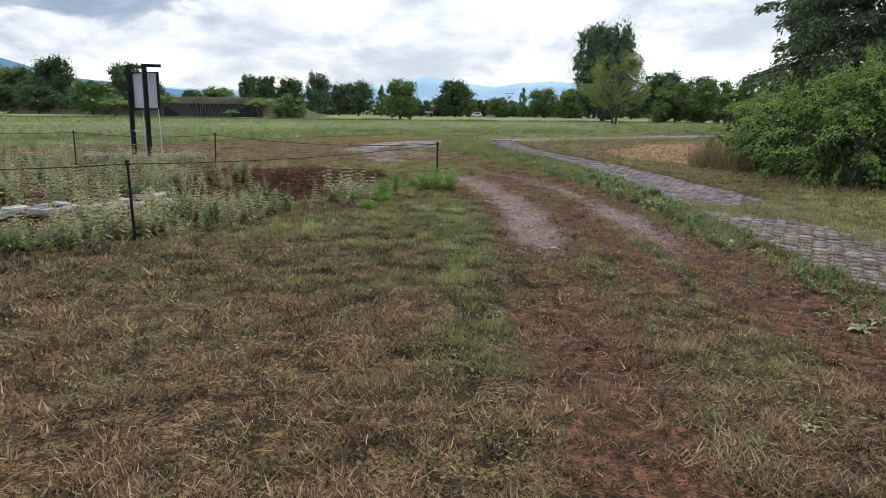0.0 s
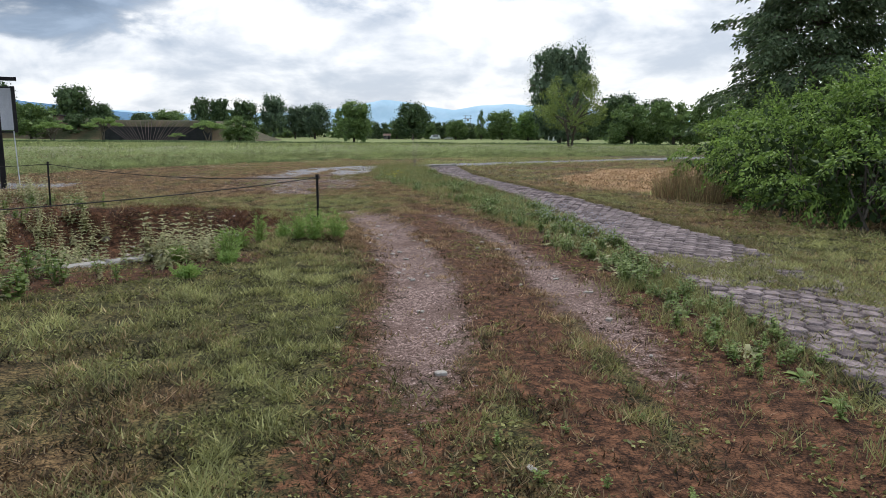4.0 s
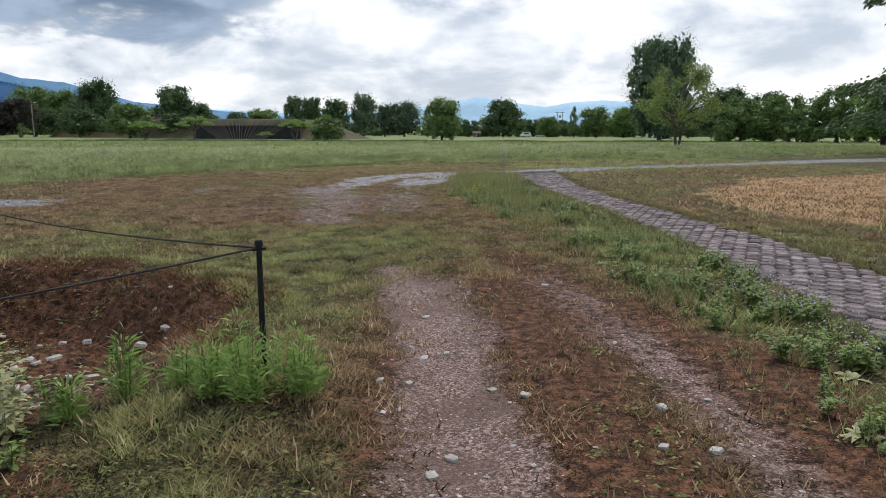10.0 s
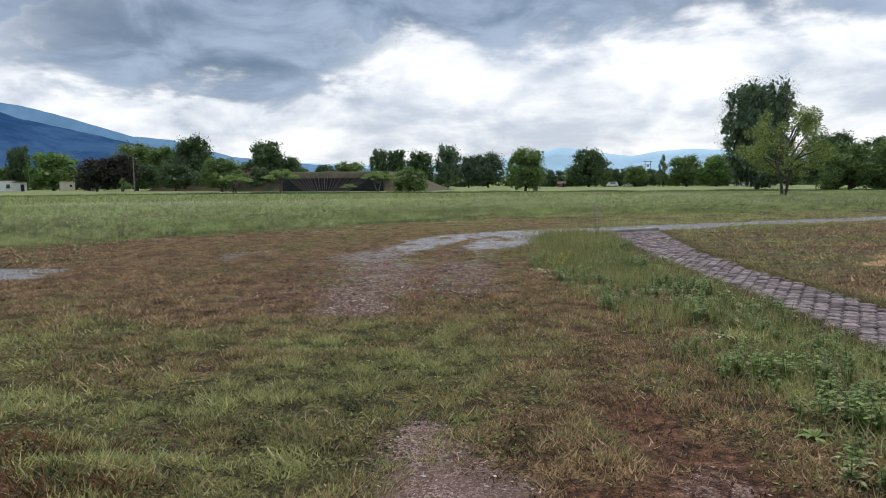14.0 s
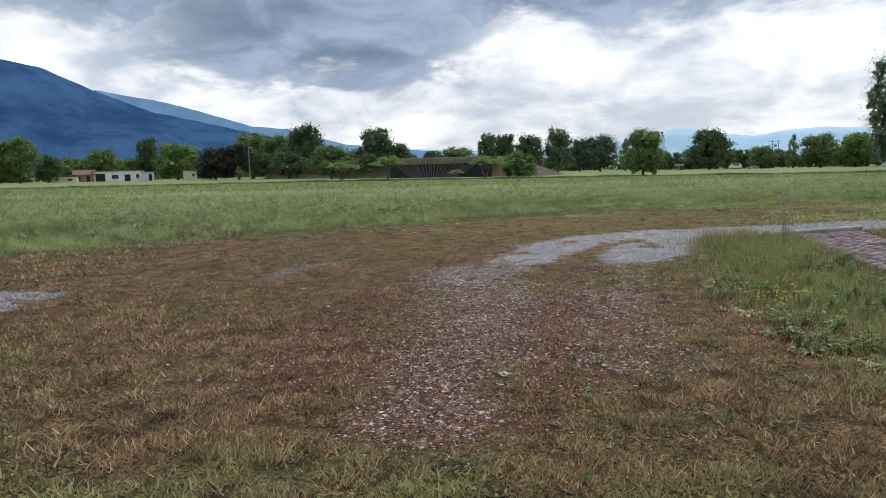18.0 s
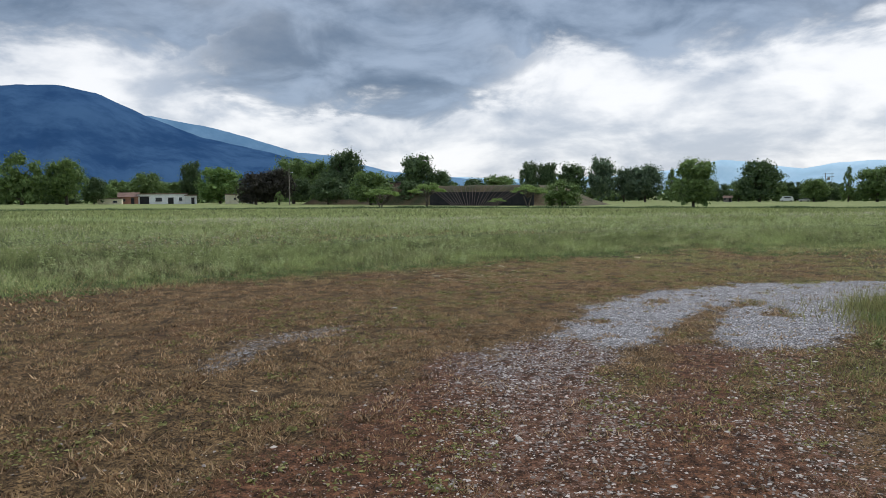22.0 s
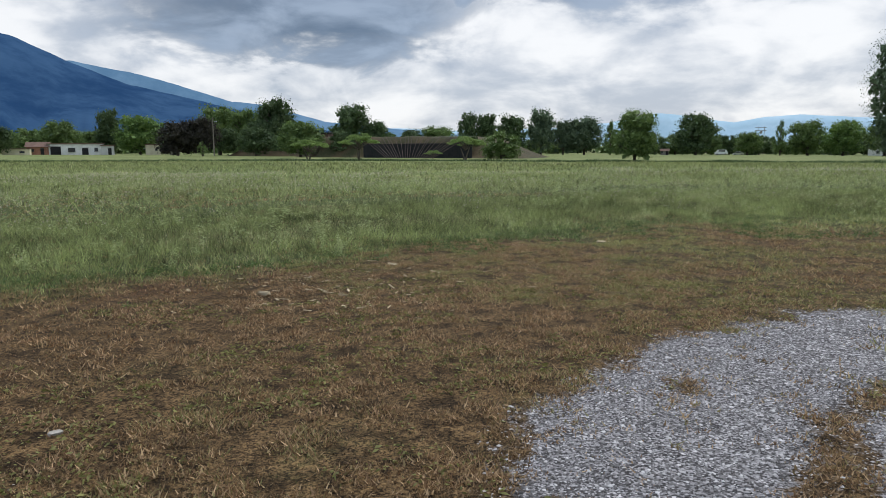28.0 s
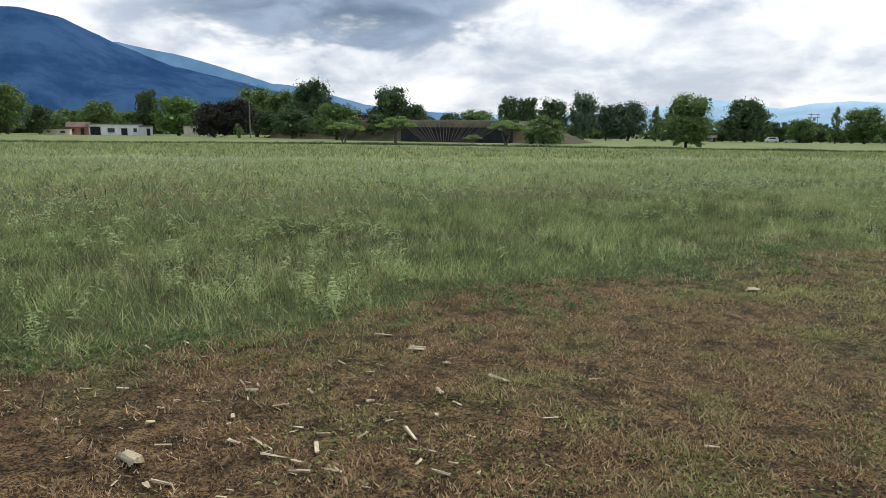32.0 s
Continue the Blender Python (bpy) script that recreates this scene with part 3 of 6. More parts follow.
def thing(name, x, y, z, label, category, group="", rz=0.0):
    ob = new(name)
    ob.empty_display_size = 0.2
    ob.matrix_world = pose(x, y, z, 0, 0, rz)
    return tagged(ob, label, category, group)


def box(sx, sy, sz, x=0.0, y=0.0, z=0.0, bevel=0.0, rx=0.0, ry=0.0, rz=0.0, bm=None):
    """A box whose base centre is at x, y, z."""
    own = bmesh.new()
    bmesh.ops.create_cube(own, size=1.0, matrix=Matrix.Diagonal((sx, sy, sz, 1)))
    if bevel:
        bmesh.ops.bevel(own, geom=own.edges[:], offset=bevel, segments=1, affect="EDGES")
    bmesh.ops.transform(own, matrix=pose(x, y, z + sz / 2) @ pose(0, 0, 0, rx, ry, rz), verts=own.verts)
    if bm is None:
        return own
    tmp = bpy.data.meshes.new("tmp")
    own.to_mesh(tmp)
    own.free()
    bm.from_mesh(tmp)
    bpy.data.meshes.remove(tmp)
    return bm


def tube(points, radii, sides=7, bm=None):
    """A tapered tube along points."""
    bm = bm or bmesh.new()
    rings = []
    pts = [Vector(p) for p in points]
    for k, p in enumerate(pts):
        way = (pts[min(k + 1, len(pts) - 1)] - pts[max(k - 1, 0)]).normalized()
        a = way.orthogonal().normalized() if abs(way.z) < 0.95 else Vector((1, 0, 0))
        a = (a - way * a.dot(way)).normalized()
        b = way.cross(a)
        rings.append([bm.verts.new(p + radii[k] * (math.cos(s) * a + math.sin(s) * b)) for s in (2 * math.pi * j / sides for j in range(sides))])
    for lo, hi in zip(rings, rings[1:]):
        for j in range(sides):
            bm.faces.new((lo[j], lo[(j + 1) % sides], hi[(j + 1) % sides], hi[j]))
    bm.faces.new(rings[0][::-1])
    bm.faces.new(rings[-1])
    return bm


def unit(v):
    return v / np.maximum(np.linalg.norm(v, axis=-1, keepdims=True), 1e-9)


def leaves(base, way, length, width, droop, r):
    """Leaves as folded diamonds: four corners and two triangles each."""
    n = len(base)
    way = unit(way)
    side = unit(np.cross(way, unit(r.normal(size=(n, 3)))))
    down = np.zeros((n, 3))
    down[:, 2] = -droop * length
    mid = base + way * (0.45 * length)[:, None] + 0.25 * down
    tip = base + way * length[:, None] + down
    w = side * (width / 2)[:, None]
    verts = np.stack([base, mid + w, tip, mid - w], 1).reshape(-1, 3)
    k = np.arange(n)[:, None] * 4
    faces = np.concatenate([k + [0, 1, 3], k + [1, 2, 3]])
    return verts, faces


def blades(base, height, width, lean, r):
    """Grass blades: three corners each, one triangle."""
    n = len(base)
    a, b = r.uniform(0, 2 * np.pi, n), r.uniform(0, 2 * np.pi, n)
    side = np.stack([np.cos(a), np.sin(a), 0 * a], 1) * (width / 2)[:, None]
    top = base + np.stack([np.cos(b) * lean * height, np.sin(b) * lean * height, height], 1)
    verts = np.stack([base - side, base + side, top], 1).reshape(-1, 3)
    return verts, np.arange(3 * n).reshape(-1, 3)


def stuff(name, verts, faces, mat, label, category, dry=None, corners=3, tone=None):
    me = mesh_of(name, verts, faces, mat)
    if dry is not None:
        give(me, "dry", np.repeat(dry, corners))
        give(me, "tone", np.repeat(tone, corners))
    return tagged(new(name, me), label, category, kind="stuff")

# ---- ground ----
def spread(lo, hi, step, far_lo, far_hi, count):
    """Coordinates that are even between lo and hi and widen outwards."""
    mid = np.arange(lo, hi, step)
    out = np.geomspace(step, far_hi - hi, count)
    back_ = np.geomspace(step, lo - far_lo, count)
    return np.concatenate([lo - back_[::-1], mid, mid[-1] + out])


gx_, gy_ = spread(-9.5, 12.5, 0.17, -4900, 4900, 64), spread(2.0, 46.0, 0.17, -4900, 4900, 70)
GX, GY = np.meshgrid(gx_, gy_)
GX, GY = GX.ravel(), GY.ravel()
nx_, ny_ = len(gx_), len(gy_)
quad = (np.arange(ny_ - 1)[:, None] * nx_ + np.arange(nx_ - 1)[None]).reshape(-1, 1)
ground_me = mesh_of("ground", np.stack([GX, GY, ground_z(GX, GY)], 1), quad + [0, 1, nx_ + 1, nx_], MAT["ground"], True)
for key, values in zones(GX, GY).items():
    if key not in ("over", "stony"):
        give(ground_me, key, values)
tagged(new("ground", ground_me), "dry mown grass, bare soil, gravel and green meadow ground", "ground", kind="structure")


def z_at(x, y):
    return float(ground_z(np.array([x]), np.array([y]))[0])


# ---- far hills ----
def ridge(name, eye, points, deep, mat, label, seed):
    """A hill range whose crest follows (azimuth in degrees, distance, height), with a slope towards the viewer and one behind."""
    az_ = np.radians(np.linspace(points[0][0], points[-1][0], 220))
    src = np.radians([p[0] for p in points])
    dist, high = np.interp(az_, src, [p[1] for p in points]), np.interp(az_, src, [p[2] for p in points])
    r = np.random.default_rng(seed)
    high = high * (1 + 0.015 * (fbm(az_ * 40, az_ * 0, 1.0, seed, 5) - 0.5)) + 5 * (fbm(az_ * 90, az_ * 0 + 5, 1.0, seed + 3, 4) - 0.5)
    rows = []
    for f, g in ((-1.0, 0.0), (-0.75, 0.22), (-0.5, 0.46), (-0.25, 0.74), (0.0, 1.0), (0.5, 0.5), (1.0, 0.0)):
        d = dist + f * deep * (0.8 + 0.4 * fbm(az_ * 25, az_ * 0 + 7 * f, 1.0, seed + 5, 3))
        h = high * np.clip(g + (0.10 * (fbm(az_ * 30, az_ * 0 + 9 * f, 1.0, seed + 9, 4) - 0.5) if 0 < g < 1 else 0), 0, 1) - 20 * (g == 0)
        rows.append(np.stack([eye[0] + np.sin(az_) * d, eye[1] + np.cos(az_) * d, h], 1))
    n = len(az_)
    q = (np.arange(len(rows) - 1)[:, None] * n + np.arange(n - 1)[None]).reshape(-1, 1)
    me = mesh_of(name, np.concatenate(rows), q + [0, 1, n + 1, n], mat, True)
    return tagged(new(name, me), label, "mountain", kind="structure")


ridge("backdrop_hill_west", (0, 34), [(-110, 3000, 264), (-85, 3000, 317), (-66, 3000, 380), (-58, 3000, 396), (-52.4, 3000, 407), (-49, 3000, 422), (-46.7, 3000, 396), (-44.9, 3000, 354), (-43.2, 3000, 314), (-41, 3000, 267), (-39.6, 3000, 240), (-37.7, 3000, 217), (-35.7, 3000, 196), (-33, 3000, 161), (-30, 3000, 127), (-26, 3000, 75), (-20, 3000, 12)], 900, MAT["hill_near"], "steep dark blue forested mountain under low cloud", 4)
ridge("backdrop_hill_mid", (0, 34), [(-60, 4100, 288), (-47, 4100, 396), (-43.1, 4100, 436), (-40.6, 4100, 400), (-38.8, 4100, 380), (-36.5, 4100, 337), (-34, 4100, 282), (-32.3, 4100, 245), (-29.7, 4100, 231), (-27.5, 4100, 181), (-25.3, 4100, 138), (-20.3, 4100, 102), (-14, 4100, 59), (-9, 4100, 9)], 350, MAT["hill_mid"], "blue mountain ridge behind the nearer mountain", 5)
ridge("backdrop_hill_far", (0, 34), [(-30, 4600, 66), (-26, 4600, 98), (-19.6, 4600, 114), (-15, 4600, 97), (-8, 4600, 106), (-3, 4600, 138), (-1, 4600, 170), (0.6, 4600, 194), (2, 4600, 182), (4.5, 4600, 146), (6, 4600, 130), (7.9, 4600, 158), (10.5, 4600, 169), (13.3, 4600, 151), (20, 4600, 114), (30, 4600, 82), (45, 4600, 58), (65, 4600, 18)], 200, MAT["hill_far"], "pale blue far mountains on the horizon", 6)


# ---- trees ----
def crown_points(kind, n, r):
    """Leaf places and their outward ways in a crown of height 1 and width 1, standing on z = 0."""
    lumps = []
    if kind in ("round", "oval", "vase"):
        low, mid_, half, pw, q0, q1, count = {"round": (0.13, 0.47, 0.54, 0.58, 0.085, 0.16, 72), "oval": (0.06, 0.54, 0.53, 0.36, 0.08, 0.125, 230), "vase": (0.14, 0.50, 0.52, 0.75, 0.055, 0.10, 60)}[kind]
        while len(lumps) < count:
            z, q = r.uniform(low, 0.97), r.uniform(q0, q1)
            full = 0.5 * max(0.0, 1 - ((z - mid_) / half) ** 2) ** pw
            if kind == "vase":
                full *= min(1.0, 0.22 + 2.6 * max(z - 0.12, 0))
            if r.random() > full / 0.5 or z + 0.8 * q > 1.0:
                continue
            a, rad = r.uniform(0, 2 * np.pi), max(0.0, full - 0.75 * q) * r.uniform(0.15, 1.0) ** 0.4
            lumps.append((rad * np.cos(a), rad * np.sin(a), z, q))
        heart = {"round": ((0.34, 0.24), (0.5, 0.24), (0.64, 0.24), (0.74, 0.22)), "oval": ((0.25, 0.30), (0.38, 0.36), (0.50, 0.38), (0.62, 0.35), (0.72, 0.27), (0.82, 0.17))}
        lumps += [(0, 0, z0, q) for z0, q in heart.get(kind, ())]
    elif kind == "flat":
        for _ in range(34):
            a, rad = r.uniform(0, 2 * np.pi), 0.42 * np.sqrt(r.uniform(0, 1))
            lumps.append((rad * np.cos(a), rad * np.sin(a), 0.84 - 1.3 * rad * rad + r.normal() * 0.04, r.uniform(0.09, 0.14)))
    elif kind == "spire":
        for _ in range(46):
            z = r.uniform(0.08, 0.97)
            a, rad = r.uniform(0, 2 * np.pi), 0.46 * (1 - z) ** 0.8 * r.uniform(0.3, 1.05)
            lumps.append((rad * np.cos(a), rad * np.sin(a), z, 0.05 + 0.09 * (1 - z)))
    else:
        for _ in range(44):
            a, z = r.uniform(0, 2 * np.pi), r.uniform(0.06, 0.86)
            rad = 0.42 * np.sqrt(max(0.04, 1 - (max(z - 0.3, 0) / 0.62) ** 2)) * r.uniform(0.6, 1.1)
            lumps.append((rad * np.cos(a), rad * np.sin(a), z, r.uniform(0.09, 0.16)))
        lumps.append((0, 0, 0.4, 0.3))
    lumps = np.array(lumps)
    pick = r.choice(len(lumps), n, p=lumps[:, 3] ** 2 / (lumps[:, 3] ** 2).sum())
    way = unit(r.normal(size=(n, 3)))
    rad = lumps[pick, 3] * r.uniform(0.02, 1.0, n) ** 0.36 * (0.8 if kind == "flat" else 1.0)
    at = lumps[pick, :3] + way * rad[:, None] * ([1, 1, 0.42] if kind == "flat" else [1, 1, 1])
    return at, way, lumps


LIBRARY = {}


def tree_mesh(kind, variant, mat_key, n, flat_):
    """Meshes of a crown and of its limbs, height 1 and width 1."""
    key = (kind, variant, mat_key, n, flat_)
    if key in LIBRARY:
        return LIBRARY[key]
    r = np.random.default_rng(sum(map(ord, kind)) * 31 + variant)
    at, way, lumps = crown_points(kind, n, r)
    size = r.uniform(0.019, 0.038, n) * (4200 / n) ** 0.5
    lie = r.normal(size=(n, 3))
    lie = lie - 0.85 * way * (lie * way).sum(1)[:, None]
    v, f = leaves(0 * at, lie if kind != "vase" else way + 0.7 * lie, size, size * r.uniform(0.55, 0.9, n), r.uniform(0, 0.3, n), r)
    v = np.repeat(at, 4, axis=0) + v * [1, 1, flat_]
    # larger leaves inside, so that a crown is dense at its heart
    if kind != "flat":
        m_ = {"vase": 60, "oval": 5000}.get(kind, 1100)
        pick = r.choice(len(lumps), m_, p=lumps[:, 3] ** 2 / (lumps[:, 3] ** 2).sum())
        big_ = lumps[pick, 3] * r.uniform(0.45, 0.72, m_) * (0.70 if kind == "oval" else 1.0)
        v2, f2 = leaves(lumps[pick, :3] * [0.88, 0.88, 0.97] + r.normal(size=(m_, 3)) * (0.22 * lumps[pick, 3])[:, None], r.normal(size=(m_, 3)), big_, big_, 0 * big_, r)
        v, f = np.concatenate([v, v2]), np.concatenate([f, f2 + len(v)])
    v[:, 2] = np.maximum(v[:, 2], 0.01)
    crown = mesh_of("crown", v, f, MAT[mat_key])
    bm = bmesh.new()
    stems = {"vase": 4, "flat": 2}.get(kind, 1)
    top = {"vase": 0.42, "flat": 0.45, "oval": 0.8, "spire": 0.9}.get(kind, 0.6)
    for k in range(stems):
        a = 2 * np.pi * k / max(stems, 1) + 0.4
        out = 0.0 if stems == 1 else 0.12
        tube([(0.02 * np.cos(a) * (stems > 1), 0.02 * np.sin(a) * (stems > 1), 0), (out * 0.4 * np.cos(a), out * 0.4 * np.sin(a), top * 0.4), (out * np.cos(a), out * np.sin(a), top)],
             {"vase": [0.013, 0.010, 0.005], "flat": [0.022, 0.018, 0.010]}.get(kind, [0.030, 0.022, 0.006]), 6, bm)
    trunk = bpy.data.meshes.new("trunk")
    bm.to_mesh(trunk)
    bm.free()
    trunk.materials.append(MAT["bark"])
    bm = bmesh.new()
    for k in r.choice(len(lumps), min(14, len(lumps)), replace=False):
        lx, ly, lz, _ = lumps[k]
        z0 = max(0.12, lz * r.uniform(0.45, 0.75)) if kind != "flat" else 0.4
        tube([(0, 0, z0 * 0.9), (lx * 0.5, ly * 0.5, (z0 + lz) / 2), (lx, ly, lz)], [0.012, 0.008, 0.003], 5, bm)
    limbs = bpy.data.meshes.new("limb")
    bm.to_mesh(limbs)
    bm.free()
    limbs.materials.append(MAT["bark"])
    LIBRARY[key] = (crown, trunk, limbs)
    return LIBRARY[key]


def tree(x, y, height, width, kind, mat_key, label, variant=0, n=4500, base=None, turn=0.0, name="tree", group="", category="tree"):
    z = z_at(x, y) if base is None else base
    root = thing(name, x, y, z - 0.05, label, category, group, turn)
    wide = width * {"round": 1.34, "oval": 1.10, "thicket": 1.1}.get(kind, 1.0)
    crown, trunk, limbs = tree_mesh(kind, variant, mat_key, n, max(0.25, round(4 * wide / height) / 4))
    root.scale = (wide, wide, height)
    for nm, me in (("trunk", trunk), ("limb", limbs), ("crown", crown)):
        ob = new(nm, me)
        ob.parent = root
    return root


FAR = "trees across the meadow"
# standing alone in the meadow
tree(24.7, 87.7, 8.8, 9.4, "vase", "crown_olive", "olive green tree with several stems in the meadow", 1, 11000)
tree(47.8, 183.3, 25.2, 17.2, "oval", "crown_blue", "tall broad grey-green poplar tree at the meadow edge", 2, 26000)
tree(-1.9, 147.5, 8.4, 6.8, "round", "crown_mid", "bushy bright green tree standing in the meadow", 3, 8000, turn=40)
for x, y, h, w, v in ((-50.5, 130.5, 3.2, 5.2, 0), (-44.9, 137.2, 4.0, 5.6, 1), (-27.9, 140.2, 3.8, 5.4, 2), (-33.5, 141.0, 1.5, 2.6, 1)):
    tree(x, y, 1.12 * h, 1.25 * w, "flat", "crown_bright", "small green tree with a flat spreading crown", v, 5200, turn=v * 70, group="flat-topped trees")
# by the houses
HOUSE_TREES_NEAR = (
    (-170, 160, 14.5, 12.5, "thicket", "crown_mid", 0), (-162, 167, 13.0, 10.0, "round", "crown_mid", 1), (-164, 178, 8.5, 6.5, "round", "crown_dark", 2),
    (-173, 208, 10.6, 10.5, "round", "crown_mid", 0), (-164, 214, 8.0, 9.0, "round", "crown_mid", 1), (-158.5, 212, 14.6, 8.0, "oval", "crown_dark", 0), (-145.6, 210, 12.6, 12.6, "round", "crown_light", 2),
    (-108.0, 176.5, 8.6, 8.6, "round", "crown_purple", 0), (-103.5, 180.0, 9.8, 8.0, "round", "crown_purple", 1), (-117.4, 208.4, 14.6, 14.0, "round", "crown_mid", 3), (-107.0, 206, 13.4, 10.0, "round", "crown_mid", 1),
)
HOUSE_TREES_FAR = (
    (-95.8, 168.7, 3.4, 2.6, "vase", "crown_mid", 0), (-89.6, 181.0, 7.6, 7.4, "round", "crown_dark", 2), (-94.5, 200, 16.0, 9.8, "round", "crown_dark", 1), (-70.4, 166.5, 8.2, 8.6, "round", "crown_mid", 2), (-97.5, 196.0, 9.6, 8.2, "round", "crown_dark", 3),
    (-240, 200, 13.0, 16.0, "thicket", "crown_mid", 2), (-215, 205, 11.0, 14.0, "round", "crown_dark", 3), (-198, 222, 10.0, 13.0, "thicket", "crown_mid", 1), (-186, 226, 8.5, 12.0, "round", "crown_mid", 3),
)
for x, y, h, w, k, m, v in HOUSE_TREES_NEAR + HOUSE_TREES_FAR:
    tree(x, y, h, w, k, m, {"crown_purple": "dark purple-leaved round tree", "crown_dark": "dark green dense tree by the mound", "crown_light": "light green round tree behind the houses"}.get(m, "green leafy tree near the houses"), v, 4600, turn=v * 53, group=FAR)
# shrubs on the mound's slope
for x, y, h, w, v in ((-88, 183, 5.0, 6.0, 0), (-82, 179, 4.0, 5.0, 1), (-62, 168.5, 4.6, 5.5, 2), (-58, 169.5, 4.2, 5.0, 3), (-34.5, 168, 4.2, 4.6, 1), (-100, 186, 6.0, 6.5, 2)):
    tree(x, y, h, w, "thicket", "crown_dark", "dark green shrub on the slope of the mound", v, 1800, base=z_at(x, y) + 1.2, turn=v * 37, name="shrub", group="shrubs on the mound", category="shrub")
# behind the mound
MOUND_TREES_NEAR = (
    (-116.5, 300.5, 21.8, 15.5, "round", "crown_dark", 2), (-106.0, 304, 14.0, 11.0, "round", "crown_dark", 0), (-80.3, 270.6, 9.5, 9.0, "round", "crown_dark", 1), (-72.2, 273.2, 10.8, 13.0, "round", "crown_mid", 2),
    (-63.4, 286, 16.0, 8.6, "round", "crown_dark", 0), (-57.5, 289, 16.2, 9.2, "oval", "crown_dark", 1), (-26.0, 160.0, 5.4, 7.0, "thicket", "crown_mid", 0), (-50.5, 299, 16.0, 12.0, "round", "crown_dark", 3),
    (-39.8, 305.8, 19.2, 10.2, "round", "crown_blue", 2), (-32.0, 312, 14.4, 9.0, "round", "crown_blue", 3), (-23.9, 312.6, 15.4, 13.5, "round", "crown_blue", 1), (-13.5, 303, 13.0, 9.6, "spire", "crown_mid", 0), (-6.5, 310, 11.6, 10, "round", "crown_dark", 2),
)
MOUND_TREES_FAR = (
    (18.1, 330, 17.0, 16.4, "round", "crown_dark", 0), (39.7, 351, 10.2, 11.0, "round", "crown_mid", 1), (50.3, 339.2, 15.0, 8.4, "spire", "crown_mid", 1), (60.8, 342.4, 14.6, 14.6, "round", "crown_mid", 3), (72, 336, 14.0, 15.0, "round", "crown_light", 0), (84, 328, 14.5, 15.0, "round", "crown_mid", 1), (95, 318, 13.0, 14.0, "round", "crown_dark", 2),
    (11.8, 373, 9.5, 13.0, "thicket", "crown_mid", 0), (28.0, 380, 9.4, 13.5, "thicket", "crown_mid", 2), (36, 383, 10.4, 12.0, "thicket", "crown_dark", 1), (3.0, 366, 9.0, 12.0, "thicket", "crown_dark", 3), (47, 372, 9.0, 13, "thicket", "crown_dark", 0),
)
for x, y, h, w, k, m, v in MOUND_TREES_NEAR + MOUND_TREES_FAR:
    tree(x, y, h, w, k, m, {"crown_blue": "grey-green tree in the far tree row", "crown_dark": "dark green tree in the far tree row", "crown_light": "light green tree in the far tree row"}.get(m, "green tree in the far tree row"), v, 4200, turn=v * 61 + x, group=FAR)
for k in range(44):
    az_ = radians(-66 + 3.2 * k)
    far_ = 400 + 30 * math.sin(k * 1.7)
    x, y = far_ * math.sin(az_), 34 + far_ * math.cos(az_)
    tree(x, y, 8.5 + 2.5 * math.sin(k * 2.3), 26, "thicket", ("crown_mid", "crown_dark")[k % 2], "far belt of green trees on the plain", k % 4, 700, turn=k * 41, group="far tree belt")
# the wood on the east side
for x, y, h, w, k, m, v in (
    (59.0, 172.7, 12.2, 10.6, "round", "crown_dark", 1), (56.5, 156, 9.0, 11.0, "thicket", "crown_mid", 0), (63.6, 151, 10.2, 11.0, "thicket", "crown_mid", 1), (70.5, 147, 11.2, 11.0, "thicket", "crown_mid", 2), (78, 142, 11.6, 12.0, "thicket", "crown_dark", 3), (86, 136, 11.4, 12.0, "thicket", "crown_mid", 0),
    (95, 130, 12, 13.0, "thicket", "crown_mid", 1), (104, 122, 12, 13.0, "thicket", "crown_dark", 2), (66, 168, 11.0, 12, "thicket", "crown_dark", 2), (58, 110, 8.6, 8.6, "round", "crown_light", 1), (66, 104, 9.5, 10.0, "round", "crown_mid", 2), (112, 112, 12, 14, "thicket", "crown_mid", 3), (120, 100, 12, 14, "thicket", "crown_dark", 0),
):
    tree(x, y, h, w, k, m, {"crown_dark": "dark green tree of the dense wood", "crown_light": "light green young tree before the wood"}.get(m, "green tree of the dense wood"), v, 4800, turn=v * 77, group="trees of the wood")


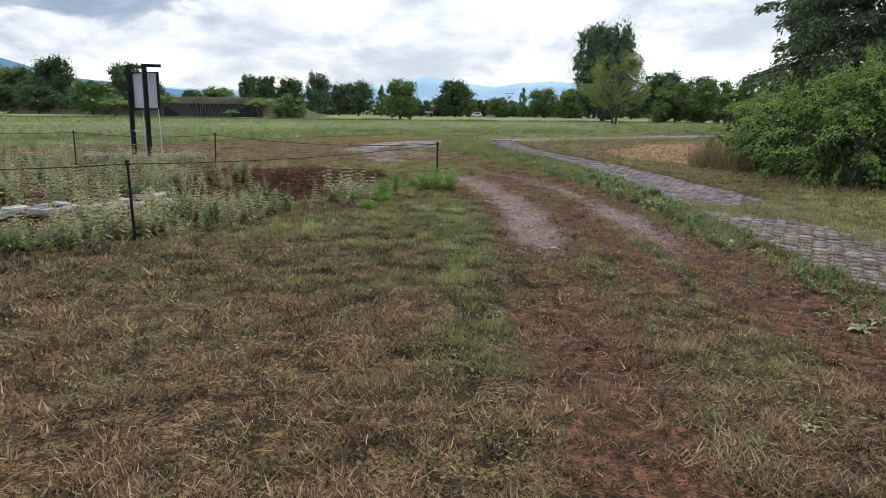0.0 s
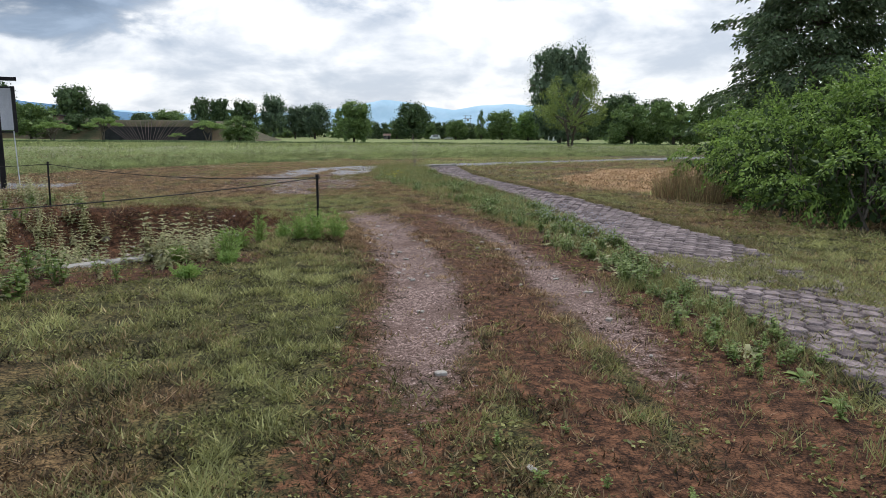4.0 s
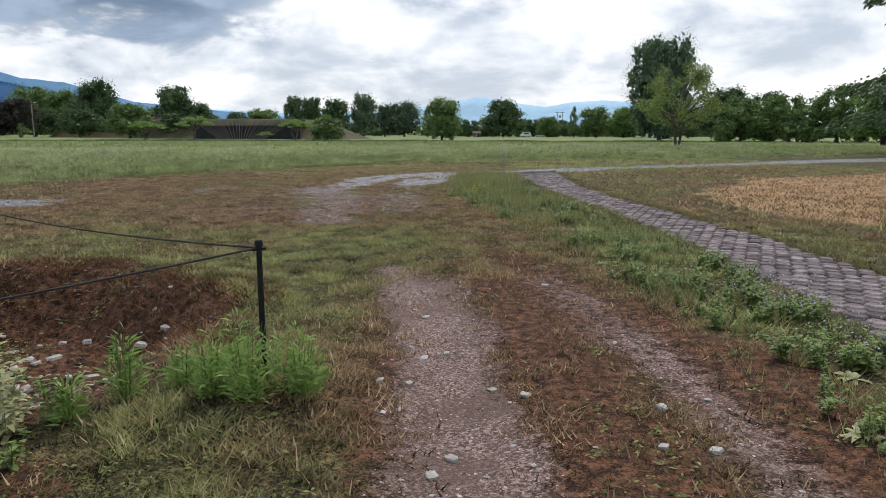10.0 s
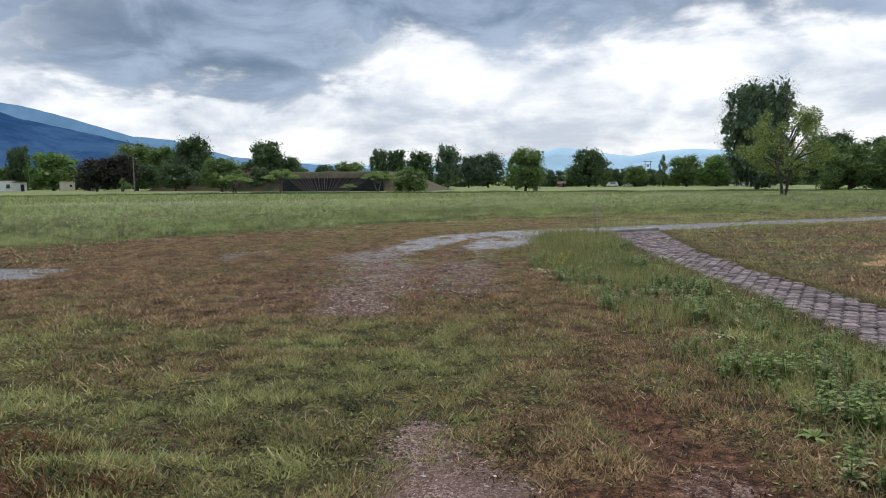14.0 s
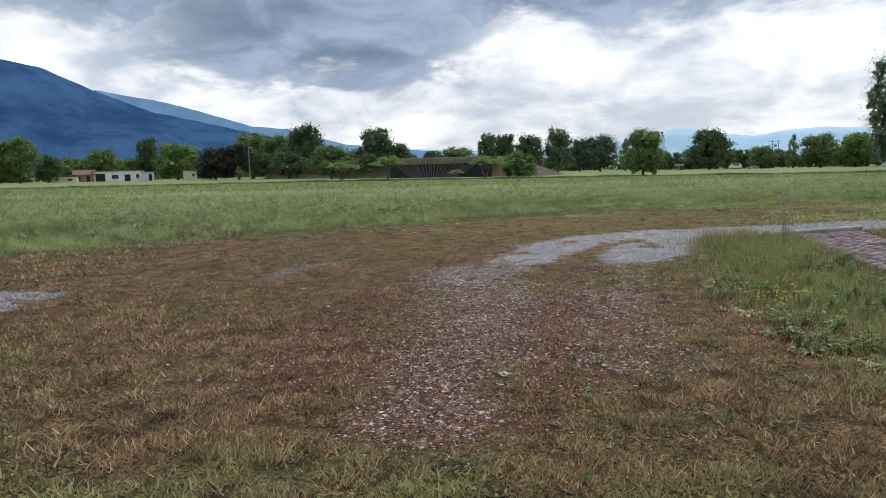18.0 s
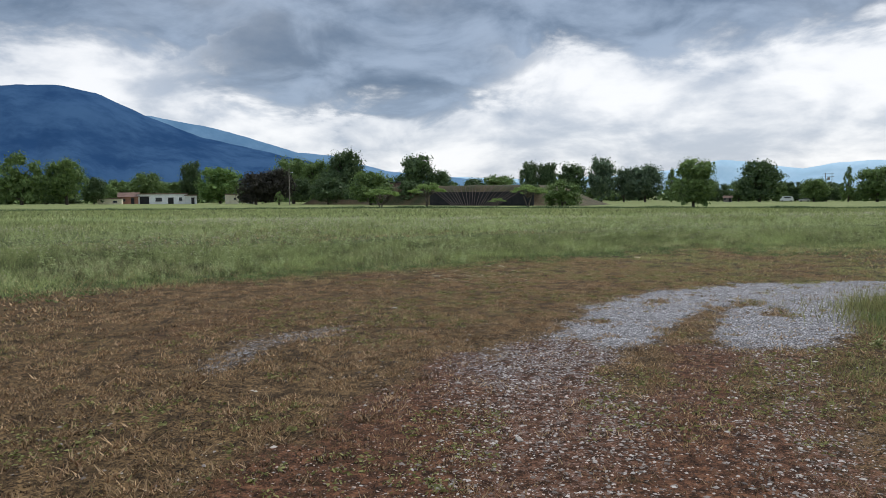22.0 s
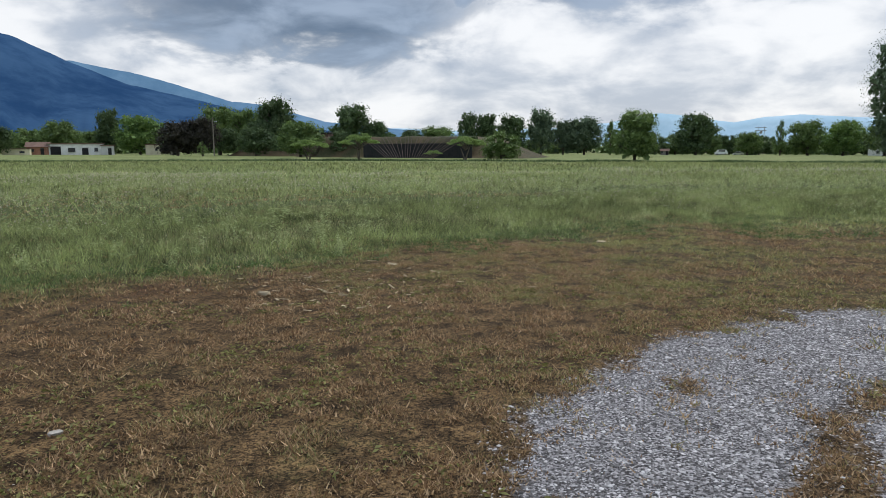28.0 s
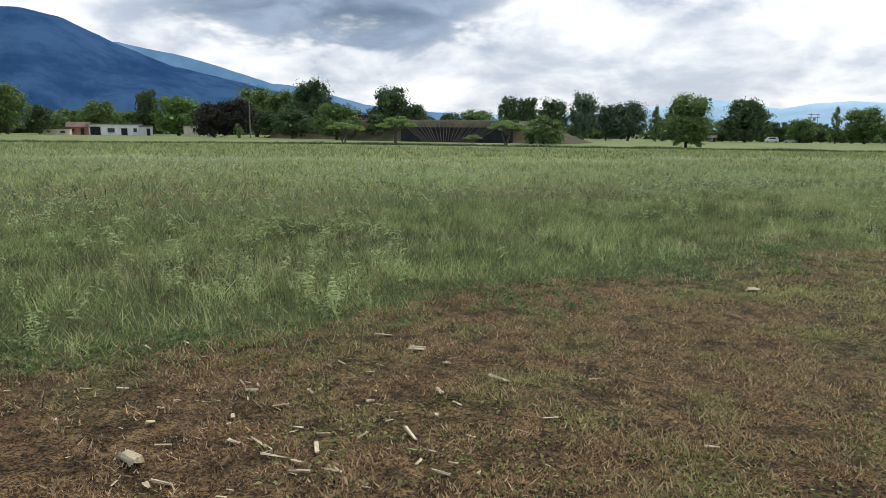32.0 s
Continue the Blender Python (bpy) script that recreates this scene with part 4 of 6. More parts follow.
def spruce(x, y, height, spread_, label, seed=12, dense=84):
    """A tall old conifer with drooping layered boughs."""
    r = np.random.default_rng(seed)
    z = z_at(x, y)
    root = thing("conifer", x, y, z - 0.05, label, "tree")
    part("trunk", tube([(0, 0, 0), (0.1, 0, height * 0.4), (0, 0.1, height * 0.96)], [0.36, 0.24, 0.05], 9), MAT["bark"], root)
    base, ways = [], []
    bm = bmesh.new()
    for k in range(170):
        h = 2.2 + (height - 2.8) * (k / 170) ** 0.9 + r.normal() * 0.4
        a = k * 2.4 + r.normal() * 0.3
        out = spread_ * max(0.02, 1 - h / height) ** 0.55 * r.uniform(0.45, 1.08) + 0.5
        dx, dy = np.cos(a), np.sin(a)
        pts = [(dx * out * s, dy * out * s, h + 0.35 * out * s * 0.6 - 0.30 * out * s * s) for s in (0, 0.35, 0.7, 1.0)]
        tube(pts, [0.06, 0.045, 0.03, 0.012], 5, bm)
        n = int(dense * out)
        s = r.uniform(0.12, 1.0, n) ** 0.7
        lat = r.normal(size=n) * 0.26 * out * (1.08 - s)
        p = np.stack([dx * out * s - dy * lat, dy * out * s + dx * lat, h + 0.21 * out * s - 0.30 * out * s * s - 0.16 * np.abs(lat) + r.normal(size=n) * 0.22], 1)
        base.append(p)
        ways.append(np.stack([dx + 0.5 * r.normal(size=n) - dy * np.sign(lat), dy + 0.5 * r.normal(size=n) + dx * np.sign(lat), -0.35 + 0.3 * r.normal(size=n)], 1))
    part("limb", bm, MAT["bark"], root)
    base, ways = np.concatenate(base), np.concatenate(ways)
    n = len(base)
    size = r.uniform(0.20, 0.42, n)
    v, f = leaves(base, ways, size, size * 0.45, r.uniform(0.1, 0.5, n), r)
    ob = new("crown", mesh_of("crown", v, f, MAT["conifer"]))
    ob.parent = root
    return root


spruce(32.5, 54.5, 17.5, 8.8, "tall dark green conifer with drooping boughs behind the thicket", 12, 66)
spruce(43.0, 50.0, 18.0, 8.5, "tall dark conifer standing close beside another one", 15, 40)


def thicket(label):
    """The big overgrown bush beside the paved path."""
    r = np.random.default_rng(5)
    root = thing("bush", 11.5, 20.0, z_at(11.5, 20.0), label, "bush")
    lumps = [(10.3, 19.4, 0.75, 1.25), (10.6, 17.7, 0.7, 1.2), (11.3, 20.9, 1.0, 1.5), (11.6, 18.6, 1.35, 1.35), (10.9, 22.4, 0.7, 1.3), (12.6, 22.4, 1.0, 1.6), (12.3, 17.0, 0.9, 1.4), (13.4, 19.4, 1.35, 1.6), (14.0, 16.6, 1.1, 1.6),
             (12.2, 24.2, 0.8, 1.5), (14.6, 21.8, 1.3, 1.8), (15.6, 18.4, 1.3, 1.9), (14.0, 24.6, 1.0, 1.6), (16.6, 22.0, 1.2, 1.9), (16.4, 15.6, 1.1, 1.7), (13.2, 26.2, 0.7, 1.3), (18.2, 18.0, 1.3, 2.0), (12.0, 19.8, 1.9, 0.9), (13.2, 17.7, 1.75, 0.9), (11.0, 18.4, 1.6, 0.7), (18.6, 14.6, 1.2, 1.8)]
    lumps = np.array(lumps)
    base, ways, size, inner = [], [], [], []
    for cx, cy, cz, rad in lumps:
        near_ = cx < 13.5
        for _ in range(int((27 if near_ else 15) * rad * rad)):
            # a drooping spray: leaves along an arching shoot, set to both of its sides
            w = unit(r.normal(size=3) + [0, 0, 0.3])
            c = np.array([cx, cy, cz]) + w * rad * r.uniform(0.66, 0.98) * np.array([1, 1, 0.85])
            n = 96 if near_ else 48
            out = unit(w + 0.5 * r.normal(size=3) + [0, 0, 0.15])
            long_, s = r.uniform(0.35, 0.75), r.uniform(0, 1, (n, 1))
            across = unit(np.cross(out, [0, 0, 1.0]))
            lat = r.normal(size=(n, 1)) * 0.13 * (1.15 - 0.8 * s)
            base.append(c + out * long_ * s - np.array([0, 0, 0.6]) * long_ * s * s + across * lat - np.array([0, 0, 0.5]) * np.abs(lat) + r.normal(size=(n, 3)) * 0.025)
            ways.append(out * 0.7 + across * np.sign(lat) + 0.45 * r.normal(size=(n, 3)) + [0, 0, -0.3])
            size.append(r.uniform(0.045, 0.095, n) * (1.0 if near_ else 1.5))
        n = int(520 * rad * rad)
        w = unit(r.normal(size=(n, 3)))
        inner.append(np.array([cx, cy, cz]) + w * (rad * r.uniform(0.50, 0.86, n))[:, None] * [1, 1, 0.85])
    # long whips that stand out of the outline
    for _ in range(330):
        cx, cy, cz, rad = lumps[r.integers(len(lumps))]
        w = unit(r.normal(size=3) + [0, 0, 0.9])
        n = 34
        s = np.linspace(0.8, r.uniform(1.15, 1.5), n)[:, None]
        p = np.array([cx, cy, cz]) + w * rad * s * [1, 1, 0.9] + r.normal(size=(n, 3)) * 0.035 - [0, 0, 1] * (np.maximum(s - 1, 0) ** 2) * 0.8
        base.append(p)
        ways.append(w * 0.5 + r.normal(size=(n, 3)))
        size.append(r.uniform(0.035, 0.075, n))
    base, ways, size = np.concatenate(base), np.concatenate(ways), np.concatenate(size)
    keep = base[:, 2] > 0.02
    base, ways, size = base[keep], ways[keep], size[keep]
    v, f = leaves(base - [11.5, 20.0, 0], ways, size, size * 0.5, r.uniform(0.05, 0.6, len(base)), r)
    ob = new("foliage", mesh_of("foliage", v, f, MAT["bush"]))
    ob.parent = root
    # inner leaves get a darker copy of bush, as shade painted into the heart
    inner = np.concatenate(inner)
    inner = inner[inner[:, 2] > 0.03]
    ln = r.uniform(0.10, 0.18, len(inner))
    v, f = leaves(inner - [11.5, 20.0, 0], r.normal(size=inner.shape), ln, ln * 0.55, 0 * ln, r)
    ob = new("inner_foliage", mesh_of("inner_foliage", v, f, MAT["bush_shaded"]))
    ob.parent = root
    bm = bmesh.new()
    for cx, cy, cz, rad in lumps:
        for _ in range(6):
            a, b = r.uniform(-0.5, 0.5, 2), r.uniform(-0.5, 0.5, 2) * rad
            tube([(cx - 11.5 + a[0], cy - 20 + a[1], -0.05), (cx - 11.5 + (a[0] + b[0]) / 2, cy - 20 + (a[1] + b[1]) / 2, cz * 0.7), (cx - 11.5 + b[0], cy - 20 + b[1], cz + rad * 0.4)], [0.025, 0.016, 0.005], 5, bm)
    part("stem", bm, MAT["bark"], root, "thin brown stems")
    return root


thicket("large dense overgrown green bush beside the paved path")


# ---- mound with its fan of rods ----
def mound():
    xs, ys = np.arange(-128, -16, 1.0), np.arange(157, 216, 1.0)
    X, Y = np.meshgrid(xs, ys)
    X, Y = X.ravel(), Y.ravel()
    front = np.interp(X, [-128, -82, -66, -16], [184, 184, 164, 163])
    h = 4.6 * smooth(X, -20, -36) * smooth(Y - front, 0, 7) * smooth(Y, 214, 200) * smooth(X, -104, -93)
    h = h * (0.86 + 0.25 * fbm(X, Y, 9.0, 61))
    cut = smooth(X, -57.5, -55.5) * smooth(X, -32.0, -34.0) * smooth(Y, 166.5, 165.0)
    h = h * (1 - cut)
    Z = ground_z(X, Y) + h - 0.25
    n = len(xs)
    q = (np.arange(len(ys) - 1)[:, None] * n + np.arange(n - 1)[None]).reshape(-1, 1)
    me = mesh_of("mound", np.stack([X, Y, Z], 1), q + [0, 1, n + 1, n], MAT["earth"], True)
    return tagged(new("mound", me), "long grassy earth mound with bare brown patches", "mound", kind="structure")


mound()
zb = z_at(-44, 160)
fan = thing("rod_fan", -44.0, 160.0, zb, "fan of thin leaning steel rods before a dark screen", "sculpture")
bm = box(22.6, 0.35, 2.7, 0.0, 4.6, -0.1, 0.05)
part("screen", bm, MAT["dark"], fan, "dark screen wall behind the rods")
part("coping", box(23.0, 0.6, 0.22, 0.0, 4.6, 2.6, 0.04), MAT["dark"], fan)
for k in range(23):
    s = (k - 11) / 11
    bm = tube([(4.6 * s, 0.0, -0.05), (10.4 * s + 0.25 * math.sin(5 * k), 2.6, 4.2 - 0.5 * s * s + 0.25 * math.sin(3 * k))], [0.075, 0.055], 6)
    part("rod", bm, MAT["rod"], fan)
# small hut on the mound's top
hut = thing("hut", -72.8, 183.0, z_at(-72.8, 183) + 4.0, "small dark hut with a low roof on the mound", "hut")
part("wall", box(3.6, 3.0, 1.9, 0, 0, -0.6, 0.03), MAT["roof"], hut)
part("roof", box(4.4, 3.8, 0.28, 0, 0, 1.3, 0.06), MAT["dark"], hut)
part("door", box(0.9, 0.06, 1.5, -0.6, -1.54, -0.5, 0.01), MAT["dark"], hut)


# ---- houses ----
def house(x, y, w, d, h, rz, wall, label, roof="flat", doors=(), windows=(), name="house"):
    z = z_at(x, y)
    root = thing(name, x, y, z - 0.05, label, "house", rz=rz)
    part("wall", box(w, d, h, 0, 0, 0, 0.03), wall, root)
    if roof == "flat":
        part("roof", box(w + 0.5, d + 0.5, 0.22, 0, 0, h, 0.04), MAT["roof"], root)
    else:
        bm = bmesh.new()
        a, b, t_ = w / 2 + 0.35, d / 2 + 0.35, 0.3 * d
        vs = [bm.verts.new(p) for p in ((-a, -b, h), (a, -b, h), (a, b, h), (-a, b, h), (-a, 0, h + t_), (a, 0, h + t_))]
        for f in ((0, 1, 5, 4), (2, 3, 4, 5), (1, 2, 5), (3, 0, 4), (3, 2, 1, 0)):
            bm.faces.new([vs[k] for k in f])
        part("roof", bm, MAT["roof"], root)
    for dx, dw, dh in doors:
        door = part("door", box(dw, 0.12, dh, dx, -d / 2 - 0.02, 0.02, 0.01), MAT["dark"], root)
        part("frame", box(dw + 0.2, 0.08, 0.12, dx, -d / 2 - 0.05, dh + 0.02, 0.01), MAT["kerb"], door)
    for dx, dw, dz, dh in windows:
        win = part("window", box(dw, 0.1, dh, dx, -d / 2 - 0.02, dz, 0.01), MAT["glass"], root)
        part("sill", box(dw + 0.2, 0.16, 0.08, dx, -d / 2 - 0.08, dz - 0.09, 0.01), MAT["kerb"], win)
    return root


TURN = 38.0
house(-156.8, 197.3, 13.8, 7.0, 3.05, TURN, MAT["white"], "white single-storey house with dark garage openings", "flat", ((-5.0, 2.6, 2.3), (2.4, 1.6, 1.9)), ((-1.0, 1.8, 0.9, 1.1), (5.2, 0.9, 1.0, 1.0)))
house(-163.2, 190.2, 5.4, 4.5, 2.2, TURN, MAT["brick"], "low red brick shed beside the white house", "gable", ((1.2, 0.9, 1.8),), ((-1.2, 0.8, 0.9, 0.7),), "shed")
house(-164.5, 184.2, 6.6, 3.4, 1.55, TURN, MAT["cream"], "low pale cream outbuilding with a small window", "flat", (), ((1.5, 1.2, 0.55, 0.5),), "outbuilding")
house(-148.3, 199.7, 3.3, 3.0, 2.6, TURN, MAT["white"], "white plastered garden shed", "flat", ((0.6, 0.9, 1.9),), (), "shed")
house(-139.1, 207.4, 4.0, 3.4, 2.9, TURN, MAT["cream"], "cream plastered box-shaped shed", "flat", (), ((0.9, 0.6, 1.3, 0.6),), "shed")
house(-136.0, 213.0, 2.8, 2.6, 2.2, TURN, MAT["kerb"], "small grey concrete shed", "flat", ((0, 0.9, 1.8),), (), "shed")
house(6.5, 333.4, 3.0, 3.0, 1.7, 0, MAT["kerb"], "far grey-white cottage before the tree row", "gable", ((0.8, 0.8, 1.7),), ((-1.0, 0.8, 0.9, 0.7),), "cottage")
house(93.7, 372.0, 6.0, 4.5, 2.9, 10, MAT["white"], "far white hut half hidden by trees", "flat", ((1.4, 1.0, 2.0),), ((-1.2, 1.0, 1.0, 0.9),), "cottage")


def car(x, y, length, height, label, name="car"):
    root = thing(name, x, y, z_at(x, y), label, "car")
    bm = bmesh.new()
    prof = [(-0.5, 0.16), (-0.5, 0.52), (-0.40, 0.62), (-0.30, 0.98), (0.40, 1.0), (0.48, 0.60), (0.5, 0.5), (0.5, 0.16)] if height > 1.8 else [(-0.5, 0.16), (-0.5, 0.5), (-0.27, 0.60), (-0.12, 1.0), (0.22, 1.0), (0.38, 0.62), (0.5, 0.55), (0.5, 0.16)]
    a = [bm.verts.new((px * length, -0.85, pz * height)) for px, pz in prof]
    b = [bm.verts.new((px * length, 0.85, pz * height)) for px, pz in prof]
    bm.faces.new(a)
    bm.faces.new(b[::-1])
    for k in range(len(prof)):
        bm.faces.new((a[k], b[k], b[(k + 1) % len(prof)], a[(k + 1) % len(prof)]))
    bmesh.ops.recalc_face_normals(bm, faces=bm.faces[:])
    part("body", bm, MAT["paint"], root)
    part("window", box(length * 0.5, 1.74, height * 0.26, length * 0.04, 0, height * 0.64, 0.05), MAT["glass"], root)
    for sx_ in (-0.32, 0.32):
        for sy_ in (-0.78, 0.78):
            bm = bmesh.new()
            bmesh.ops.create_cone(bm, cap_ends=True, segments=16, radius1=0.33, radius2=0.33, depth=0.2, matrix=pose(sx_ * length, sy_, 0.33, 90))
            wheel = part("wheel", bm, MAT["tyre"], root)
            bm = bmesh.new()
            bmesh.ops.create_cone(bm, cap_ends=True, segments=12, radius1=0.2, radius2=0.2, depth=0.22, matrix=pose(sx_ * length, sy_, 0.33, 90))
            part("rim", bm, MAT["kerb"], wheel)
    return root


car(30.2, 358.0, 5.2, 2.3, "white van parked before the far tree row", "van")
car(37.2, 360.0, 4.2, 1.6, "white car parked before the far tree row")

lamp = thing("street_lamp", -97.6, 175.9, z_at(-97.6, 175.9), "tall wooden pole with one lamp on a short arm", "street lamp")
part("pole", tube([(0, 0, -0.1), (0, 0, 9.0)], [0.16, 0.10], 9), MAT["pole"], lamp)
part("arm", tube([(0, 0, 7.7), (0.8, -0.2, 7.95)], [0.04, 0.035], 6), MAT["iron"], lamp)
part("lamp_head", box(0.55, 0.26, 0.14, 0.95, -0.24, 7.88, 0.04), MAT["board"], lamp)
pyl = thing("power_pole", 52.5, 409.7, z_at(52.5, 409.7), "far power pole with crossarms and a transformer", "power pole")
part("pole", tube([(-1.2, 0, -0.1), (-1.2, 0, 13.6)], [0.18, 0.12], 8), MAT["pole"], pyl)
part("pole", tube([(1.6, 0, -0.1), (1.6, 0, 13.6)], [0.18, 0.12], 8), MAT["pole"], pyl)
for hz in (13.0, 11.6):
    part("crossarm", box(5.2, 0.16, 0.2, 0, 0, hz, 0.02), MAT["pole"], pyl)
part("transformer", box(1.1, 0.9, 1.3, 0.2, 0, 10.2, 0.08), MAT["kerb"], pyl)


# ---- fence and information board ----
def fence_post(x, y, top, lean, label):
    z = z_at(x, y)
    root = thing("fence_post", x, y, z, label, "post", "fence posts")
    part("shaft", tube([(0, 0, -0.15), (lean[0] * 0.5, lean[1] * 0.5, (top - z) * 0.5), (lean[0], lean[1], top - z)], [0.018, 0.016, 0.015], 8), MAT["iron"], root)
    part("cap", tube([(lean[0], lean[1], top - z - 0.02), (lean[0], lean[1], top - z + 0.012)], [0.024, 0.02], 8), MAT["iron"], root)
    part("eyelet", tube([(lean[0] - 0.03, lean[1] - 0.02, top - z - 0.035), (lean[0] + 0.03, lean[1] + 0.02, top - z - 0.035)], [0.012, 0.012], 6), MAT["iron"], root)
    return root


TOP = {}
for key, lean in (("a", (0.0, 0.0)), ("b", (0.02, 0.0)), ("d", (-0.03, 0.02)), ("e", (0.0, 0.01)), ("f", (0.02, 0.0)), ("c", (0.0, 0.0))):
    px, py = FENCE[key]
    TOP[key] = Vector((px + lean[0], py + lean[1], 0.86))
    fence_post(px, py, 0.89, lean, "thin black iron fence post in the grass")
for a, b, sag in (("d", "a", 0.07), ("a", "b", 0.10), ("b", "e", 0.08), ("e", "f", 0.06), ("c", "d", 0.05)):
    pts = [TOP[a].lerp(TOP[b], s) - Vector((0, 0, sag * 4 * s * (1 - s))) for s in np.linspace(0, 1, 13)]
    ob = part("fence_cable", tube(pts, [0.0055] * 13, 6), MAT["rope"])
    tagged(ob, "dark cable slung between two fence posts", "cable", "fence cables")

board = thing("information_board", -6.75, 26.3, z_at(-6.75, 26.3), "black steel frame with one blank grey board, seen from behind", "sign")
p1, p2 = Vector((-7.12, 26.7)) - Vector((-6.75, 26.3)), Vector((-6.36, 25.95)) - Vector((-6.75, 26.3))
way_ = Vector((0.86, 0.51))
for p in (p1, p2):
    part("post", box(0.12, 0.12, 2.78, p.x, p.y, -0.1, 0.008, rz=40), MAT["iron"], board)
    part("arm", box(0.55, 0.10, 0.09, p.x + way_.x * 0.2, p.y + way_.y * 0.2, 2.62, 0.008, rz=30), MAT["iron"], board)
    part("stay", tube([(p.x + 0.30, p.y + 0.12, 1.4), (p.x + 0.32, p.y + 0.14, 0.0)], [0.014, 0.014], 6), MAT["board"], board, "thin grey stay rod")
q1, q2 = p1 + Vector((0.06, 0.12)), Vector((-6.1, 26.28)) - Vector((-6.75, 26.3))
turn_ = math.degrees(math.atan2(q2.y - q1.y, q2.x - q1.x))
wide_ = (q2 - q1).length
pan = part("panel", box(wide_, 0.04, 1.04, (q1.x + q2.x) / 2, (q1.y + q2.y) / 2, 1.42, 0.005, rz=turn_), MAT["board"], board, "blank grey board")
for q in (q1, q2):
    part("frame", box(0.06, 0.075, 1.12, q.x, q.y, 1.38, 0.006, rz=turn_), MAT["iron"], pan)
for hz in (1.36, 2.46):
    part("frame", box(wide_, 0.07, 0.035, (q1.x + q2.x) / 2, (q1.y + q2.y) / 2, hz, 0.006, rz=turn_), MAT["iron"], pan)
part("rail", tube([(p1.x, p1.y, 0.72), (p2.x, p2.y, 0.72)], [0.018, 0.018], 6), MAT["board"], board)
part("rail", tube([(p1.x, p1.y, 2.62), (p2.x, p2.y, 2.62)], [0.03, 0.03], 6), MAT["iron"], board)


# ---- old masonry by the fence ----
def rock(r, size):
    """A broken stone: a box with knocked-off corners and uneven faces."""
    bm = bmesh.new()
    bmesh.ops.create_cube(bm, size=1.7)
    bmesh.ops.bevel(bm, geom=bm.edges[:], offset=0.28, segments=1, affect="EDGES")
    for v in bm.verts:
        v.co = Vector([c * r.uniform(0.72, 1.12) for c in v.co])
        v.co.x, v.co.y, v.co.z = v.co.x * size[0] / 2, v.co.y * size[1] / 2, v.co.z * size[2] / 2
    return bm


rr = np.random.default_rng(77)
RUBBLE = [(-6.0, 12.0), (-4.7, 13.0), (-3.4, 13.9), (-2.3, 15.0)]
kerb = thing("stone_kerb", -0.95, 16.75, -0.55, "weathered concrete kerb beside the dug pit", "kerb", rz=40)
for k in range(3):
    part("block", box(0.86, 0.26 + 0.02 * (k % 2), 0.34, -0.95 + 0.88 * k, 0.012 * (k - 1), -0.05, 0.03, rz=(k - 1) * 1.2), MAT["kerb"], kerb)
for k in range(76):
    s, course = (k % 38) / 37, k // 38
    x, y = np.interp(s, [0, 0.36, 0.7, 1], [p[0] for p in RUBBLE]) + rr.normal() * 0.07, np.interp(s, [0, 0.36, 0.7, 1], [p[1] for p in RUBBLE]) + rr.normal() * 0.07
    if course and rr.random() < 0.65:
        continue
    size = (rr.uniform(0.16, 0.46), rr.uniform(0.14, 0.30), rr.uniform(0.06, 0.13))
    ob = part("wall_stone", rock(rr, size), MAT["stone"])
    ob.matrix_world = pose(x, y, z_at(x, y) + size[2] * 0.3 + 0.08 * course, rr.uniform(-10, 10), rr.uniform(-10, 10), rr.uniform(25, 60))
    tagged(ob, "grey rubble stone of a ruined low wall", "stone", "stones of the ruined wall")
# stones in the slope of the dug pit
for k in range(95):
    x, y = rr.uniform(-1.7, 0.75), rr.normal(18.4, 0.5)
    q = 0.025 + 0.085 * rr.random() ** 2
    size = (q * rr.uniform(1.1, 1.7), q, q * rr.uniform(0.45, 0.7))
    ob = part("loose_stone", rock(rr, size), MAT["dull_stone"])
    ob.matrix_world = pose(x, y, z_at(x, y) + size[2] * 0.25, rr.uniform(-15, 15), rr.uniform(-15, 15), rr.uniform(0, 180))
    tagged(ob, "pale stone lying in the dug earth of the pit", "stone", "stones in the pit")
# loose stones that lie on the track
for x, y, s in ((3.1, 15.85, 0.09), (3.4, 16.9, 0.075), (4.3, 17.9, 0.06), (2.9, 16.5, 0.05), (4.6, 16.8, 0.05), (2.8, 18.8, 0.05), (0.3, 26.6, 0.05), (1.2, 25.35, 0.11), (0.5, 25.4, 0.06), (2.4, 26.95, 0.06), (-0.7, 29.2, 0.06), (0.1, 28.1, 0.07), (-1.8, 29.6, 0.05), (-2.8, 32.5, 0.09),
                (3.6, 10.25, 0.06), (3.2, 14.9, 0.06), (4.75, 14.4, 0.08), (4.6, 15.2, 0.05), (0.2, 18.4, 0.12), (0.55, 18.0, 0.10), (-0.3, 18.7, 0.12), (0.1, 17.7, 0.09), (0.8, 18.5, 0.08), (1.0, 17.6, 0.07), (-0.8, 18.9, 0.11), (-0.2, 17.3, 0.09)):
    s *= 0.72
    size = (s * rr.uniform(1.2, 1.8), s, s * rr.uniform(0.3, 0.5))
    ob = part("loose_stone", rock(rr, size), MAT["stone"])
    ob.matrix_world = pose(x, y, z_at(x, y) + size[2] * 0.25, 0, 0, rr.uniform(0, 180))
    tagged(ob, "pale limestone lying loose on the track", "stone", "loose stones")
